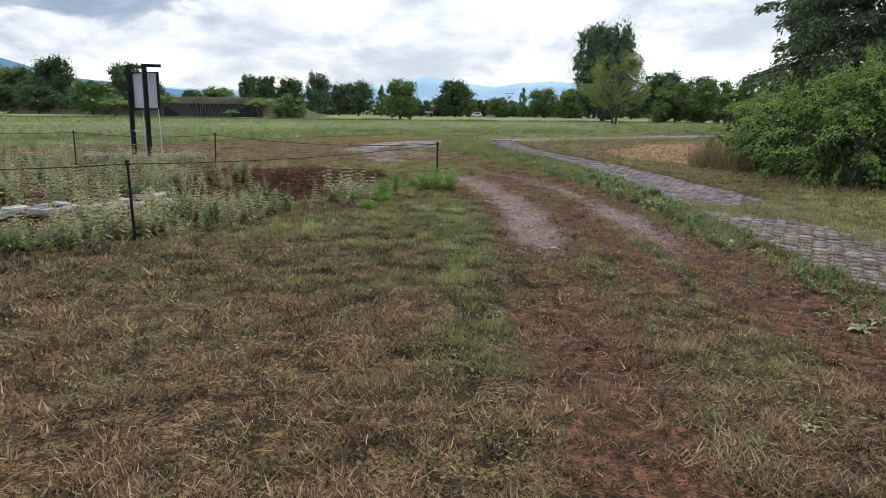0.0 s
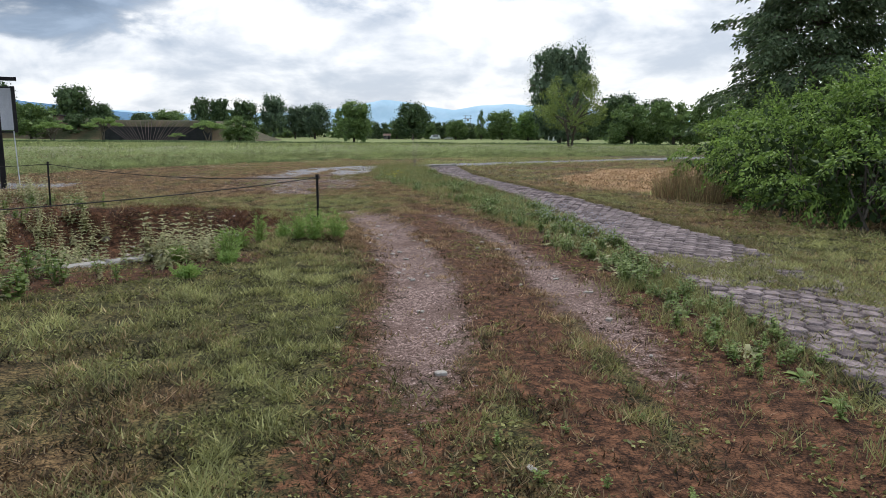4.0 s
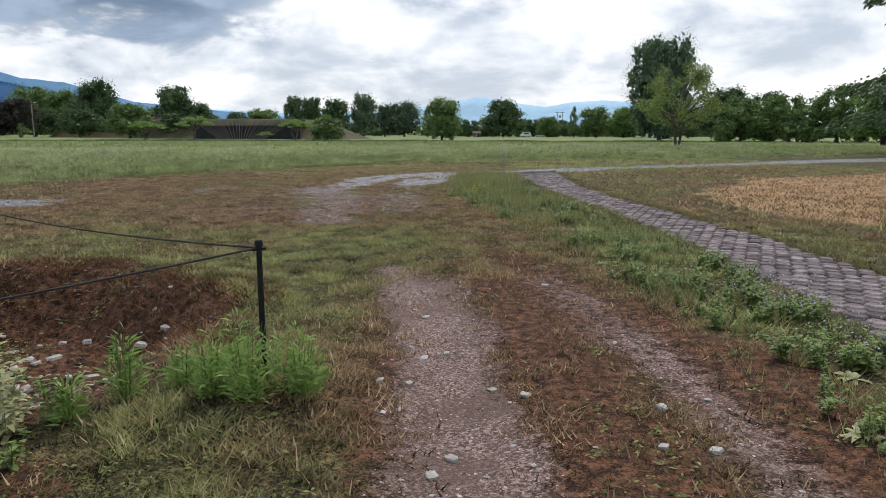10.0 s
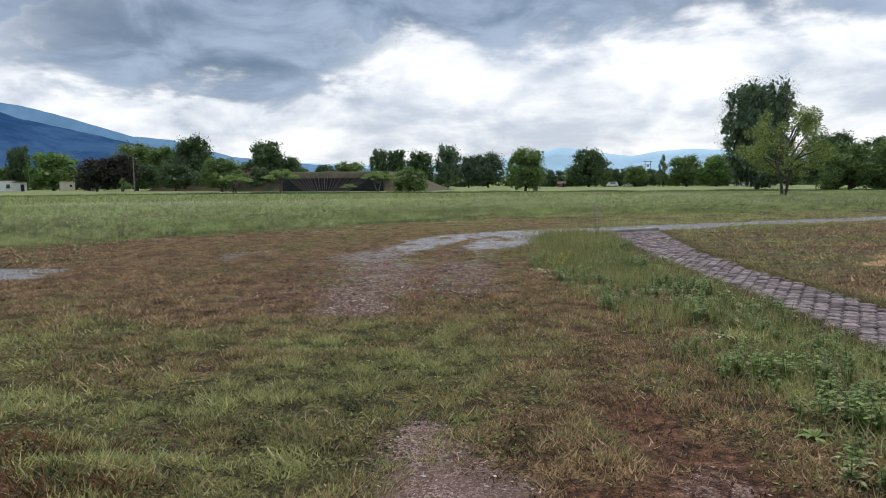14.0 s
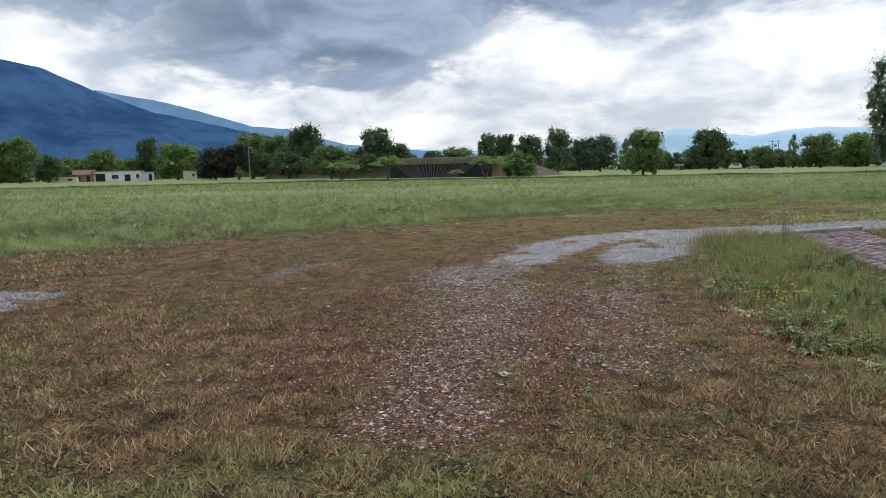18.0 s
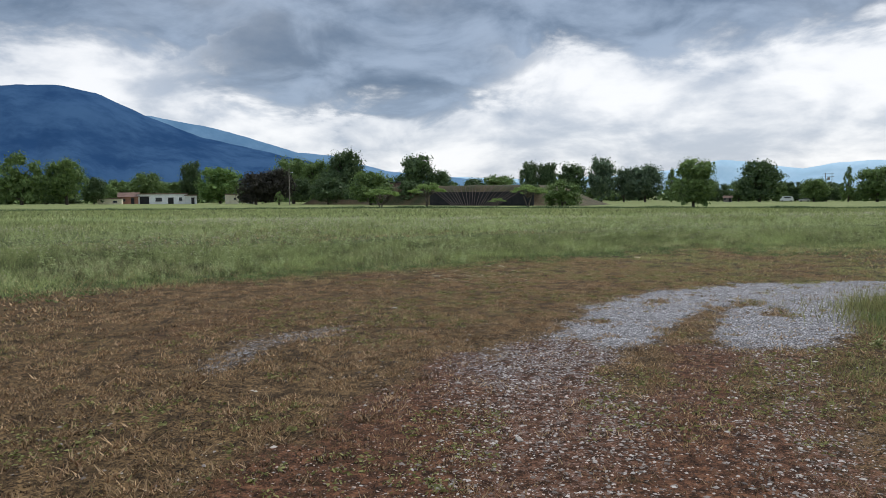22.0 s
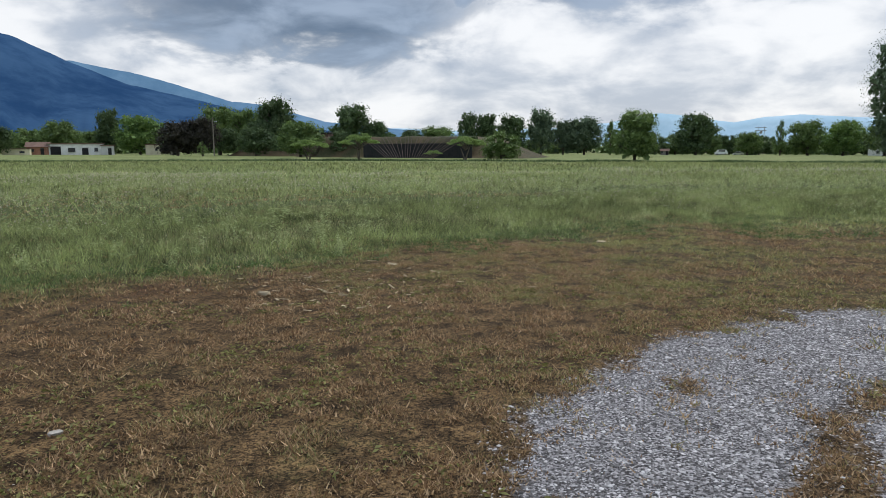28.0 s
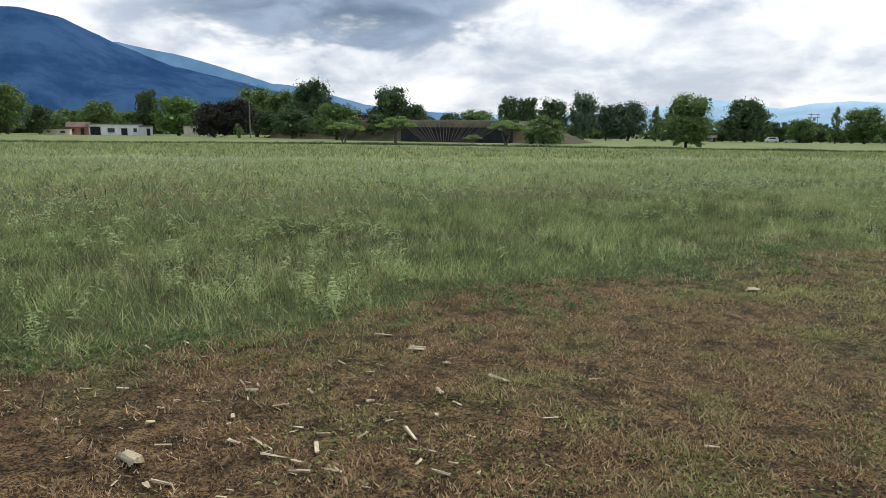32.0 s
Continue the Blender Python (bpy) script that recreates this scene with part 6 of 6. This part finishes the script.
e_ = y - np.interp(x, EDGE_X, EDGE_Y)
many = np.where((x < -2.5) & (e_ < 8), 0.50, 0.54)
ok = (e_ > 0.3) & (e_ < 24) & (fbm(x, y, 1.6, 82) > many)
plant_field("meadow_weeds", np.stack([x, y], 1)[ok], 13, 0.46, 0.11, "star", "pale star-leaved weeds standing in the meadow", r2, 0.022, 0.19, 0.6, 0.68)


x, y = scatter(1500, -11, 4, 32, 48, r2)
e_ = y - np.interp(x, EDGE_X, EDGE_Y)
ok = (e_ > 0.4) & (e_ < 5.5) & (fbm(x, y, 1.5, 96) + 0.03 * np.clip(-3 - x, -6, 3) > 0.54) & (r2.random(len(x)) < 0.42)
star_ = np.stack([x, y], 1)[ok]
sow("star_weeds", "upright", star_, r2.uniform(0.14, 0.30, len(star_)), "star", "pale green upright weeds along the meadow's edge", r2)
# pale flower heads in the meadow, in loose drifts
x, y = scatter(60000, -30, 30, 30, 90, r2)
e_ = y - np.interp(x, EDGE_X, EDGE_Y)
ok = (e_ > 0.8) & (e_ < 42) & (fbm(x, y, 3.5, 92) + 0.35 * (fbm(x, y, 0.8, 93) - 0.5) > 0.52)
x, y, e_ = x[ok], y[ok], e_[ok]
ln = r2.uniform(0.014, 0.030, len(x)) * (1 + e_ / 30)
v, f = leaves(np.stack([x, y, ground_z(x, y) + r2.uniform(0.16, 0.34, len(x))], 1), r2.normal(size=(len(x), 3)), ln, ln, 0 * ln, r2)
stuff("meadow_blooms", v, f, MAT["bloom"], "tiny pale flower heads standing over the meadow grass", "flowers")


# ---- grass ----
def lawn(n, x0, x1, y0, y1, near, far_, height, width, r, name, label, per=6):
    """Tufts of blades; how many stand, how tall and how dry follows the cover of the ground."""
    x, y = scatter(n // per, x0, x1, y0, y1, r)
    d = line_far(x, y, WALKED)
    keep = (d >= near) & (d < far_)
    x, y = x[keep], y[keep]
    m = zones(x, y)
    clump = fbm(x, y, max(0.17, 3.6 * height), 51, 3)
    dens = (1 - 0.96 * m["rut"]) * (1 - 0.6 * m["stony"]) * (1 - 0.93 * m["gravel"]) * (1 - 0.86 * m["red"]) * (1 - m["pave"] + 0.8 * m["pave"] * m["over"]) * (1 - 0.7 * m["mead"]) * (0.21 + 1.0 * smooth(clump, 0.40, 0.57))
    dens = dens * np.where(inside(x, y, PIT) > 0.3, 0.10, 1.0)
    keep = r.random(len(x)) < dens
    x, y, clump, dry, straw, bare = x[keep], y[keep], clump[keep], np.clip(m["dry"] + 0.45 * m["red"], 0, 1)[keep], m["straw"][keep], m["red"][keep]
    k = np.repeat(np.arange(len(x)), per)
    tall = height * r.uniform(0.6, 1.3, len(x)) * (0.55 + 1.0 * smooth(clump, 0.38, 0.64)) * (1.15 - 0.3 * dry) * (1 - 0.30 * smooth(y, 25, 29)) * (1 + 0.25 * smooth(np.hypot(x - 2.0, y - 16.5), 1.4, 0.4))
    dry = np.clip(dry + 0.45 * (r.random(len(x)) - 0.5) + 0.5 * straw, 0, 1)
    # tone drops where clumps thin out: shade between tufts put into blade colour
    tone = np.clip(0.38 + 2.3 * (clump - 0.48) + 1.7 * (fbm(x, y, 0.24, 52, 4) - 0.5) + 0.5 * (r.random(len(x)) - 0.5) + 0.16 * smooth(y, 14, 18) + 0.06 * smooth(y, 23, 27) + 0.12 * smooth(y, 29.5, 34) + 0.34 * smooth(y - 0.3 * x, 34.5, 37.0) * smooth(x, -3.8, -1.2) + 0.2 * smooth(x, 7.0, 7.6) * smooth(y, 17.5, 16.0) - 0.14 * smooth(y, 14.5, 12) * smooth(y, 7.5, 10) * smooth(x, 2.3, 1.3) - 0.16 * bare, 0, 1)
    wide_ = 2.8 * width
    bx, by = x[k] + r.normal(size=len(k)) * wide_, y[k] + r.normal(size=len(k)) * wide_
    b = np.stack([bx, by, ground_z(bx, by) - 0.004], 1)
    v, f = blades(b, tall[k] * r.uniform(0.4, 1.2, len(k)), width * r.uniform(0.6, 1.4, len(k)), r.uniform(0.1, 1.7, len(k)), r)
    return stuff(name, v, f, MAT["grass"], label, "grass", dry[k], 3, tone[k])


r3 = np.random.default_rng(33)
lawn(2500000, -5.5, 6.0, 4.5, 41.0, 0.0, 2.3, 0.032, 0.0115, r3, "lawn_near", "short mown dry grass beside the track")
lawn(1750000, -9, 10, 5.0, 47.0, 2.3, 6.5, 0.040, 0.0145, r3, "lawn", "short mown green and brown grass")
lawn(640000, -20, 22, 8.0, 54.0, 6.5, 19.0, 0.06, 0.034, r3, "lawn_far", "mown grass towards the meadow")


def meadow(n, x0, x1, y0, y1, e0, e1, height, width, r, name, label):
    x, y = scatter(n, x0, x1, y0, y1, r)
    e = y - np.interp(x, EDGE_X, EDGE_Y) + 1.5 * (fbm(x, y, 1.8, 53) - 0.5)
    cut = y - np.interp(x, [p[0] for p in DRAIN], [p[1] for p in DRAIN])
    keep = (e > e0) & (e < e1) & (cut < 0) & (inside(x, y, ROAD) < -0.3)
    x, y, e = x[keep], y[keep], e[keep]
    ok = (r.random(len(x)) < smooth(e, e0 - 0.5, e0 + 0.35 * (e1 - e0) if e0 > 0 else 0.9)) & (r.random(len(x)) < smooth(e, e1, e1 - 0.3 * (e1 - e0)))
    x, y, e = x[ok], y[ok], e[ok]
    patch = fbm(x, y, 3.0, 54)
    h = height * r.uniform(0.5, 1.3, len(x)) * (0.8 + 0.4 * patch) * (0.40 + 0.60 * smooth(e, -0.4, 3.5))
    b = np.stack([x, y, ground_z(x, y) - 0.01], 1)
    v, f = blades(b, h, width * r.uniform(0.6, 1.4, len(x)), r.uniform(0.1, 1.3, len(x)), r)
    dry = np.clip(0.10 + 1.5 * (fbm(x, y, 1.8, 55) - 0.52) + 0.35 * (r.random(len(x)) < 0.12), 0, 1)
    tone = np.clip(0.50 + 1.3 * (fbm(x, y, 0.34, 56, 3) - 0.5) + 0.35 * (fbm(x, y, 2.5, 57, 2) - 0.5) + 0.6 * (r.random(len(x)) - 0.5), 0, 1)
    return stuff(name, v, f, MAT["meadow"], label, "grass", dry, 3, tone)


meadow(700000, -20, 16, 28, 62, -1.0, 14, 0.20, 0.0085, r3, "meadow_grass", "knee-high green meadow grass with seed stalks")
meadow(420000, -60, 50, 15, 100, 9, 44, 0.24, 0.018, r3, "meadow_grass_mid", "green meadow grass further out")
meadow(230000, -100, 80, 20, 128, 36, 95, 0.26, 0.045, r3, "meadow_grass_far", "green meadow grass towards the drain")
meadow(170000, 14, 52, 40, 84, -1.0, 13, 0.18, 0.020, r3, "meadow_grass_east", "green meadow grass beside the gravel road")
# dark rank growth along the drain
n = 22000
s = r3.uniform(0, 1, n)
px, py = np.interp(s, np.linspace(0, 1, len(DRAIN)), [p[0] for p in DRAIN]), np.interp(s, np.linspace(0, 1, len(DRAIN)), [p[1] for p in DRAIN])
py = py + r3.normal(size=n) * 0.5
v, f = blades(np.stack([px, py, ground_z(px, py) - 0.02], 1), r3.uniform(0.20, 0.48, n) * (0.4 + fbm(px, py, 5.0, 59)), r3.uniform(0.06, 0.14, n), r3.uniform(0.1, 0.8, n), r3)
stuff("drain_growth", v, f, MAT["crown_dark"], "dark rank growth along the field drain", "grass")
# dead russet grass on the bank of the pit
n = 26000
x, y = scatter(n, -3.0, 1.8, 17.6, 20.6, r3)
d = inside(x, y, PIT) + (fbm(x, y, 0.5, 98) - 0.5) * 1.6
ok = (d > -0.4) & (d < 0.75) & (fbm(x, y, 0.25, 99) > 0.44)
x, y = x[ok], y[ok]
v, f = blades(np.stack([x, y, ground_z(x, y) - 0.005], 1), r3.uniform(0.02, 0.075, len(x)), r3.uniform(0.006, 0.014, len(x)), r3.uniform(0.3, 2.4, len(x)), r3)
stuff("bank_grass", v, f, MAT["russet"], "dead russet grass on the bank of the pit", "grass")
# short grass grown over the pavers
n = 130000
x, y = scatter(n, 5.7, 7.9, 5.0, 16.2, r3)
z_ = zones(x, y)
ok = (z_["over"] * z_["pave"] > r3.uniform(0.2, 1.0, n)) & (fbm(x, y, 0.3, 90) > 0.40)
x, y = x[ok], y[ok]
n = len(x)
v, f = blades(np.stack([x, y, ground_z(x, y) - 0.004], 1), r3.uniform(0.02, 0.05, n), r3.uniform(0.012, 0.022, n), r3.uniform(0.3, 2.0, n), r3)
stuff("path_grass", v, f, MAT["grass"], "short yellow-green grass growing between the pavers", "grass", np.clip(r3.normal(0.22, 0.18, n), 0, 1), 3, r3.uniform(0.45, 1.0, n))
# grass leaning in over both edges of the path
n = 30000
y = r3.uniform(8.0, 36.0, n)
left_ = r3.random(n) < 0.4
x = np.where(left_, np.interp(y, [p[1] for p in PAVE_L], [p[0] for p in PAVE_L]), np.interp(y, [p[1] for p in PAVE_R], [p[0] for p in PAVE_R])) + r3.normal(size=n) * 0.075 + np.where(left_, -0.03, 0.04)
ok = fbm(x, y, 0.35, 100) > 0.42
x, y = x[ok], y[ok]
n = len(x)
v, f = blades(np.stack([x, y, ground_z(x, y) - 0.004], 1), r3.uniform(0.025, 0.085, n), r3.uniform(0.008, 0.018, n), r3.uniform(0.2, 1.6, n), r3)
stuff("edge_grass", v, f, MAT["grass"], "short ragged grass along the edges of the path", "grass", np.clip(r3.normal(0.4, 0.25, n), 0, 1), 3, r3.uniform(0.2, 0.8, n))
# straw lying flat
n = 90000
x, y = scatter(n, 7.8, 27, 22.5, 40, r3)
keep = zones(x, y)["straw"] > r3.uniform(0.2, 0.8, n)
x, y = x[keep], y[keep]
v, f = blades(np.stack([x, y, ground_z(x, y)], 1), r3.uniform(0.02, 0.07, len(x)), r3.uniform(0.008, 0.018, len(x)), r3.uniform(1.0, 5.0, len(x)), r3)
stuff("straw", v, f, MAT["straw"], "orange-brown flattened straw of mown grass", "straw")
# dry stalks lying on the lawn by the start
n = 7000
x, y = scatter(n, -3.5, 4.0, 4.5, 9.8, r3)
keep = fbm(x, y, 1.3, 57) > 0.46
x, y = x[keep], y[keep]
v, f = blades(np.stack([x, y, ground_z(x, y) + 0.012], 1), r3.uniform(0.008, 0.03, len(x)), r3.uniform(0.003, 0.006, len(x)), r3.uniform(2.0, 7.0, len(x)), r3)
stuff("dry_stalks", v, f, MAT["straw"], "cut dry stalks lying on the mown grass", "straw")


# ---- gravel ----
def gravel(n, x0, x1, y0, y1, key, lo, hi, floor_, r, name, label):
    x, y = scatter(n, x0, x1, y0, y1, r)
    m = zones(x, y)[key]
    keep = (m > r.uniform(floor_, 0.9, n)) & (line_far(x, y, WALKED) < 9)
    return gravel_at(x[keep], y[keep], lo, hi, r, name, label)


def gravel_at(x, y, lo, hi, r, name, label):
    """Low pointed stones, five corners each."""
    n = len(x)
    octa = np.array([(1, 0, 0), (0, 0.8, 0), (-1, 0, 0), (0, -0.8, 0), (0.1, 0.1, 0.42)])
    size = lo * (hi / lo) ** (r.random(n) ** 2.6)
    jit = r.uniform(0.65, 1.3, (n, 5, 1)) * octa[None] * size[:, None, None] / 2
    a = r.uniform(0, 2 * np.pi, n)
    c, s = np.cos(a)[:, None], np.sin(a)[:, None]
    jit = np.stack([jit[..., 0] * c - jit[..., 1] * s, jit[..., 0] * s + jit[..., 1] * c, jit[..., 2]], -1)
    v = (jit + np.stack([x, y, ground_z(x, y) + 0.04 * size], 1)[:, None]).reshape(-1, 3)
    tri = np.array([(0, 1, 4), (1, 2, 4), (2, 3, 4), (3, 0, 4)])
    return stuff(name, v, (np.arange(n)[:, None, None] * 5 + tri[None]).reshape(-1, 3), MAT["pebble"], label, "gravel")


def pebble_material(name, a, b):
    m, t, bsdf = material(name, 0.9, 0.25)
    rand = t.nodes.new("ShaderNodeNewGeometry").outputs["Random Per Island"]
    t.links.new(mix_(t, math_(t, "POWER", rand, 1.7), a, b), bsdf.inputs["Base Color"])
    return m


MAT["pebble"] = pebble_material("grey_pebbles", (0.055, 0.051, 0.052), (0.62, 0.605, 0.61))
gravel(180000, -6.0, 10.0, 25.0, 41.0, "gravel", 0.010, 0.030, 0.1, r3, "road_gravel", "loose grey crushed gravel")
gravel(110000, -1.2, 4.6, 29.5, 37.5, "gravel", 0.012, 0.034, 0.1, r3, "fine_gravel", "loose grey crushed gravel beside the walk")
MAT["pebble"] = pebble_material("dull_pebbles", (0.066, 0.04, 0.033), (0.52, 0.39, 0.345))
gravel(260000, -1.0, 6.0, 8.0, 31.0, "rut", 0.006, 0.028, 0.15, r3, "track_gravel", "small stones pressed into the wheel tracks")
MAT["pebble"] = pebble_material("pale_pebbles", (0.11, 0.09, 0.078), (0.47, 0.43, 0.39))
gravel(9000, -5.0, 3.5, 15.0, 34.0, "red", 0.010, 0.05, 0.35, r3, "scattered_stones", "pale stones scattered over bare soil")
n = 16000
x, y = scatter(n, -4.0, 4.5, 24.0, 38.0, r3)
m = zones(x, y)["gravel"]
ok = (m > 0.10) & (m < 0.75) & (r3.random(n) < 0.8)
gravel_at(x[ok], y[ok], 0.014, 0.045, r3, "edge_stones", "pale loose stones along the gravel's ragged edge")
x, y = scatter(2600, -3.2, 2.6, 24.5, 32.0, r3)
ok = fbm(x, y, 0.9, 89) > 0.45
gravel_at(x[ok], y[ok], 0.012, 0.05, r3, "tongue_stones", "pale stones lying where the track meets the gravel")

gravel(44000, -2.0, 3.2, 23.5, 32.0, "stony", 0.011, 0.044, 0.12, r3, "rut_stones", "pale crushed stones bedded in brown soil")
MAT["pebble"] = pebble_material("brown_pebbles", (0.05, 0.03, 0.022), (0.50, 0.40, 0.34))
gravel(60000, -3.5, 3.0, 23.5, 33.0, "red", 0.008, 0.03, 0.2, r3, "soil_gravel", "fine stones mixed into the brown soil")

MAT["pebble"] = pebble_material("earth_clods", (0.022, 0.012, 0.009), (0.15, 0.085, 0.058))
gravel(26000, -3.4, 1.7, 14.8, 20.4, "red", 0.010, 0.06, 0.3, r3, "earth_clods", "crumbled red-brown clods of dug earth")


# ---- the paved path ----
pav = thing("pavement", 0, 0, 0, "narrow curving path of grey six-sided concrete pavers", "path")
pav["kind"] = "structure"
PITCH, ROW = 0.165, 0.165


def paver_mesh(seed):
    r = np.random.default_rng(seed)
    bm = bmesh.new()
    rad, tall = PITCH / math.sqrt(3) * 0.91, ROW / (PITCH * 0.866)
    lo, mid, hi = [], [], []
    for j in range(6):
        a = radians(60 * j + 30)
        q = rad * r.uniform(0.97, 1.02)
        px, py = q * math.cos(a), q * math.sin(a) * tall
        lo.append(bm.verts.new((px, py, -0.05)))
        mid.append(bm.verts.new((px, py, -0.014)))
        hi.append(bm.verts.new((px * 0.86, py * 0.86, r.uniform(-0.001, 0.003))))
    for j in range(6):
        k = (j + 1) % 6
        bm.faces.new((lo[j], lo[k], mid[k], mid[j]))
        bm.faces.new((mid[j], mid[k], hi[k], hi[j]))
    bm.faces.new(hi)
    me = bpy.data.meshes.new("paver")
    bm.to_mesh(me)
    bm.free()
    me.materials.append(MAT["paver"])
    return me


PAVERS = [paver_mesh(k) for k in range(5)]
r4 = np.random.default_rng(8)
spots = []
row, v_ = 0, 5.0
while v_ < 36.6:
    xl = np.interp(v_, [p[1] for p in PAVE_L], [p[0] for p in PAVE_L])
    xr = np.interp(v_, [p[1] for p in PAVE_R], [p[0] for p in PAVE_R])
    mid_ = np.interp(v_, [5, 8, 15, 20, 25, 31, 36.6], [6.35, 6.5, 6.82, 6.82, 6.35, 5.55, 5.45])
    x = mid_ - 8 * PITCH + (0.5 * PITCH if row % 2 else 0.0)
    while x < xr - 0.07:
        if x > xl + 0.07:
            spots.append((x, v_))
        x += PITCH
    v_ += ROW
    row += 1
near = sorted(spots, key=lambda p: abs(p[1] - 17.0))[:300]
chosen = set(near)
cv, cf, base_n = [], [], 0
done_ = []
OVER = zones(np.array([p[0] for p in spots]), np.array([p[1] for p in spots]))["over"]
for x, y in spots:
    m = pose(x + r4.normal() * 0.004, y + r4.normal() * 0.004, z_at(x, y) + 0.022 + r4.normal() * 0.003, r4.normal() * 0.9, r4.normal() * 0.9, r4.normal() * 1.5)
    if OVER[len(done_)] > 0.5:
        m = Matrix.Translation((0, 0, -0.012)) @ m
    done_.append(1)
    me = PAVERS[int(r4.integers(5))]
    if (x, y) in chosen:
        ob = new("paver", me)
        ob.parent = pav
        ob.matrix_local = m
    else:
        cv += [m @ v.co for v in me.vertices]
        cf += [[base_n + k for k in p.vertices] for p in me.polygons]
        base_n += len(me.vertices)
me = bpy.data.meshes.new("paver_field")
me.from_pydata(cv, [], cf)
me.materials.append(MAT["paver"])
rest = new("paver_field", me)
rest.parent = pav
tagged(rest, "further grey six-sided pavers", kind="stuff")
# dark edging stone where the path meets the gravel road
ob = part("edging_stone", box(1.75, 0.16, 0.14, 0, 0, -0.04, 0.02), MAT["kerb"])
ob.matrix_world = pose(5.4, 36.25, z_at(5.4, 36.25), 0, 0, 38)
tagged(ob, "worn concrete edging stone at the path's end", "kerb")
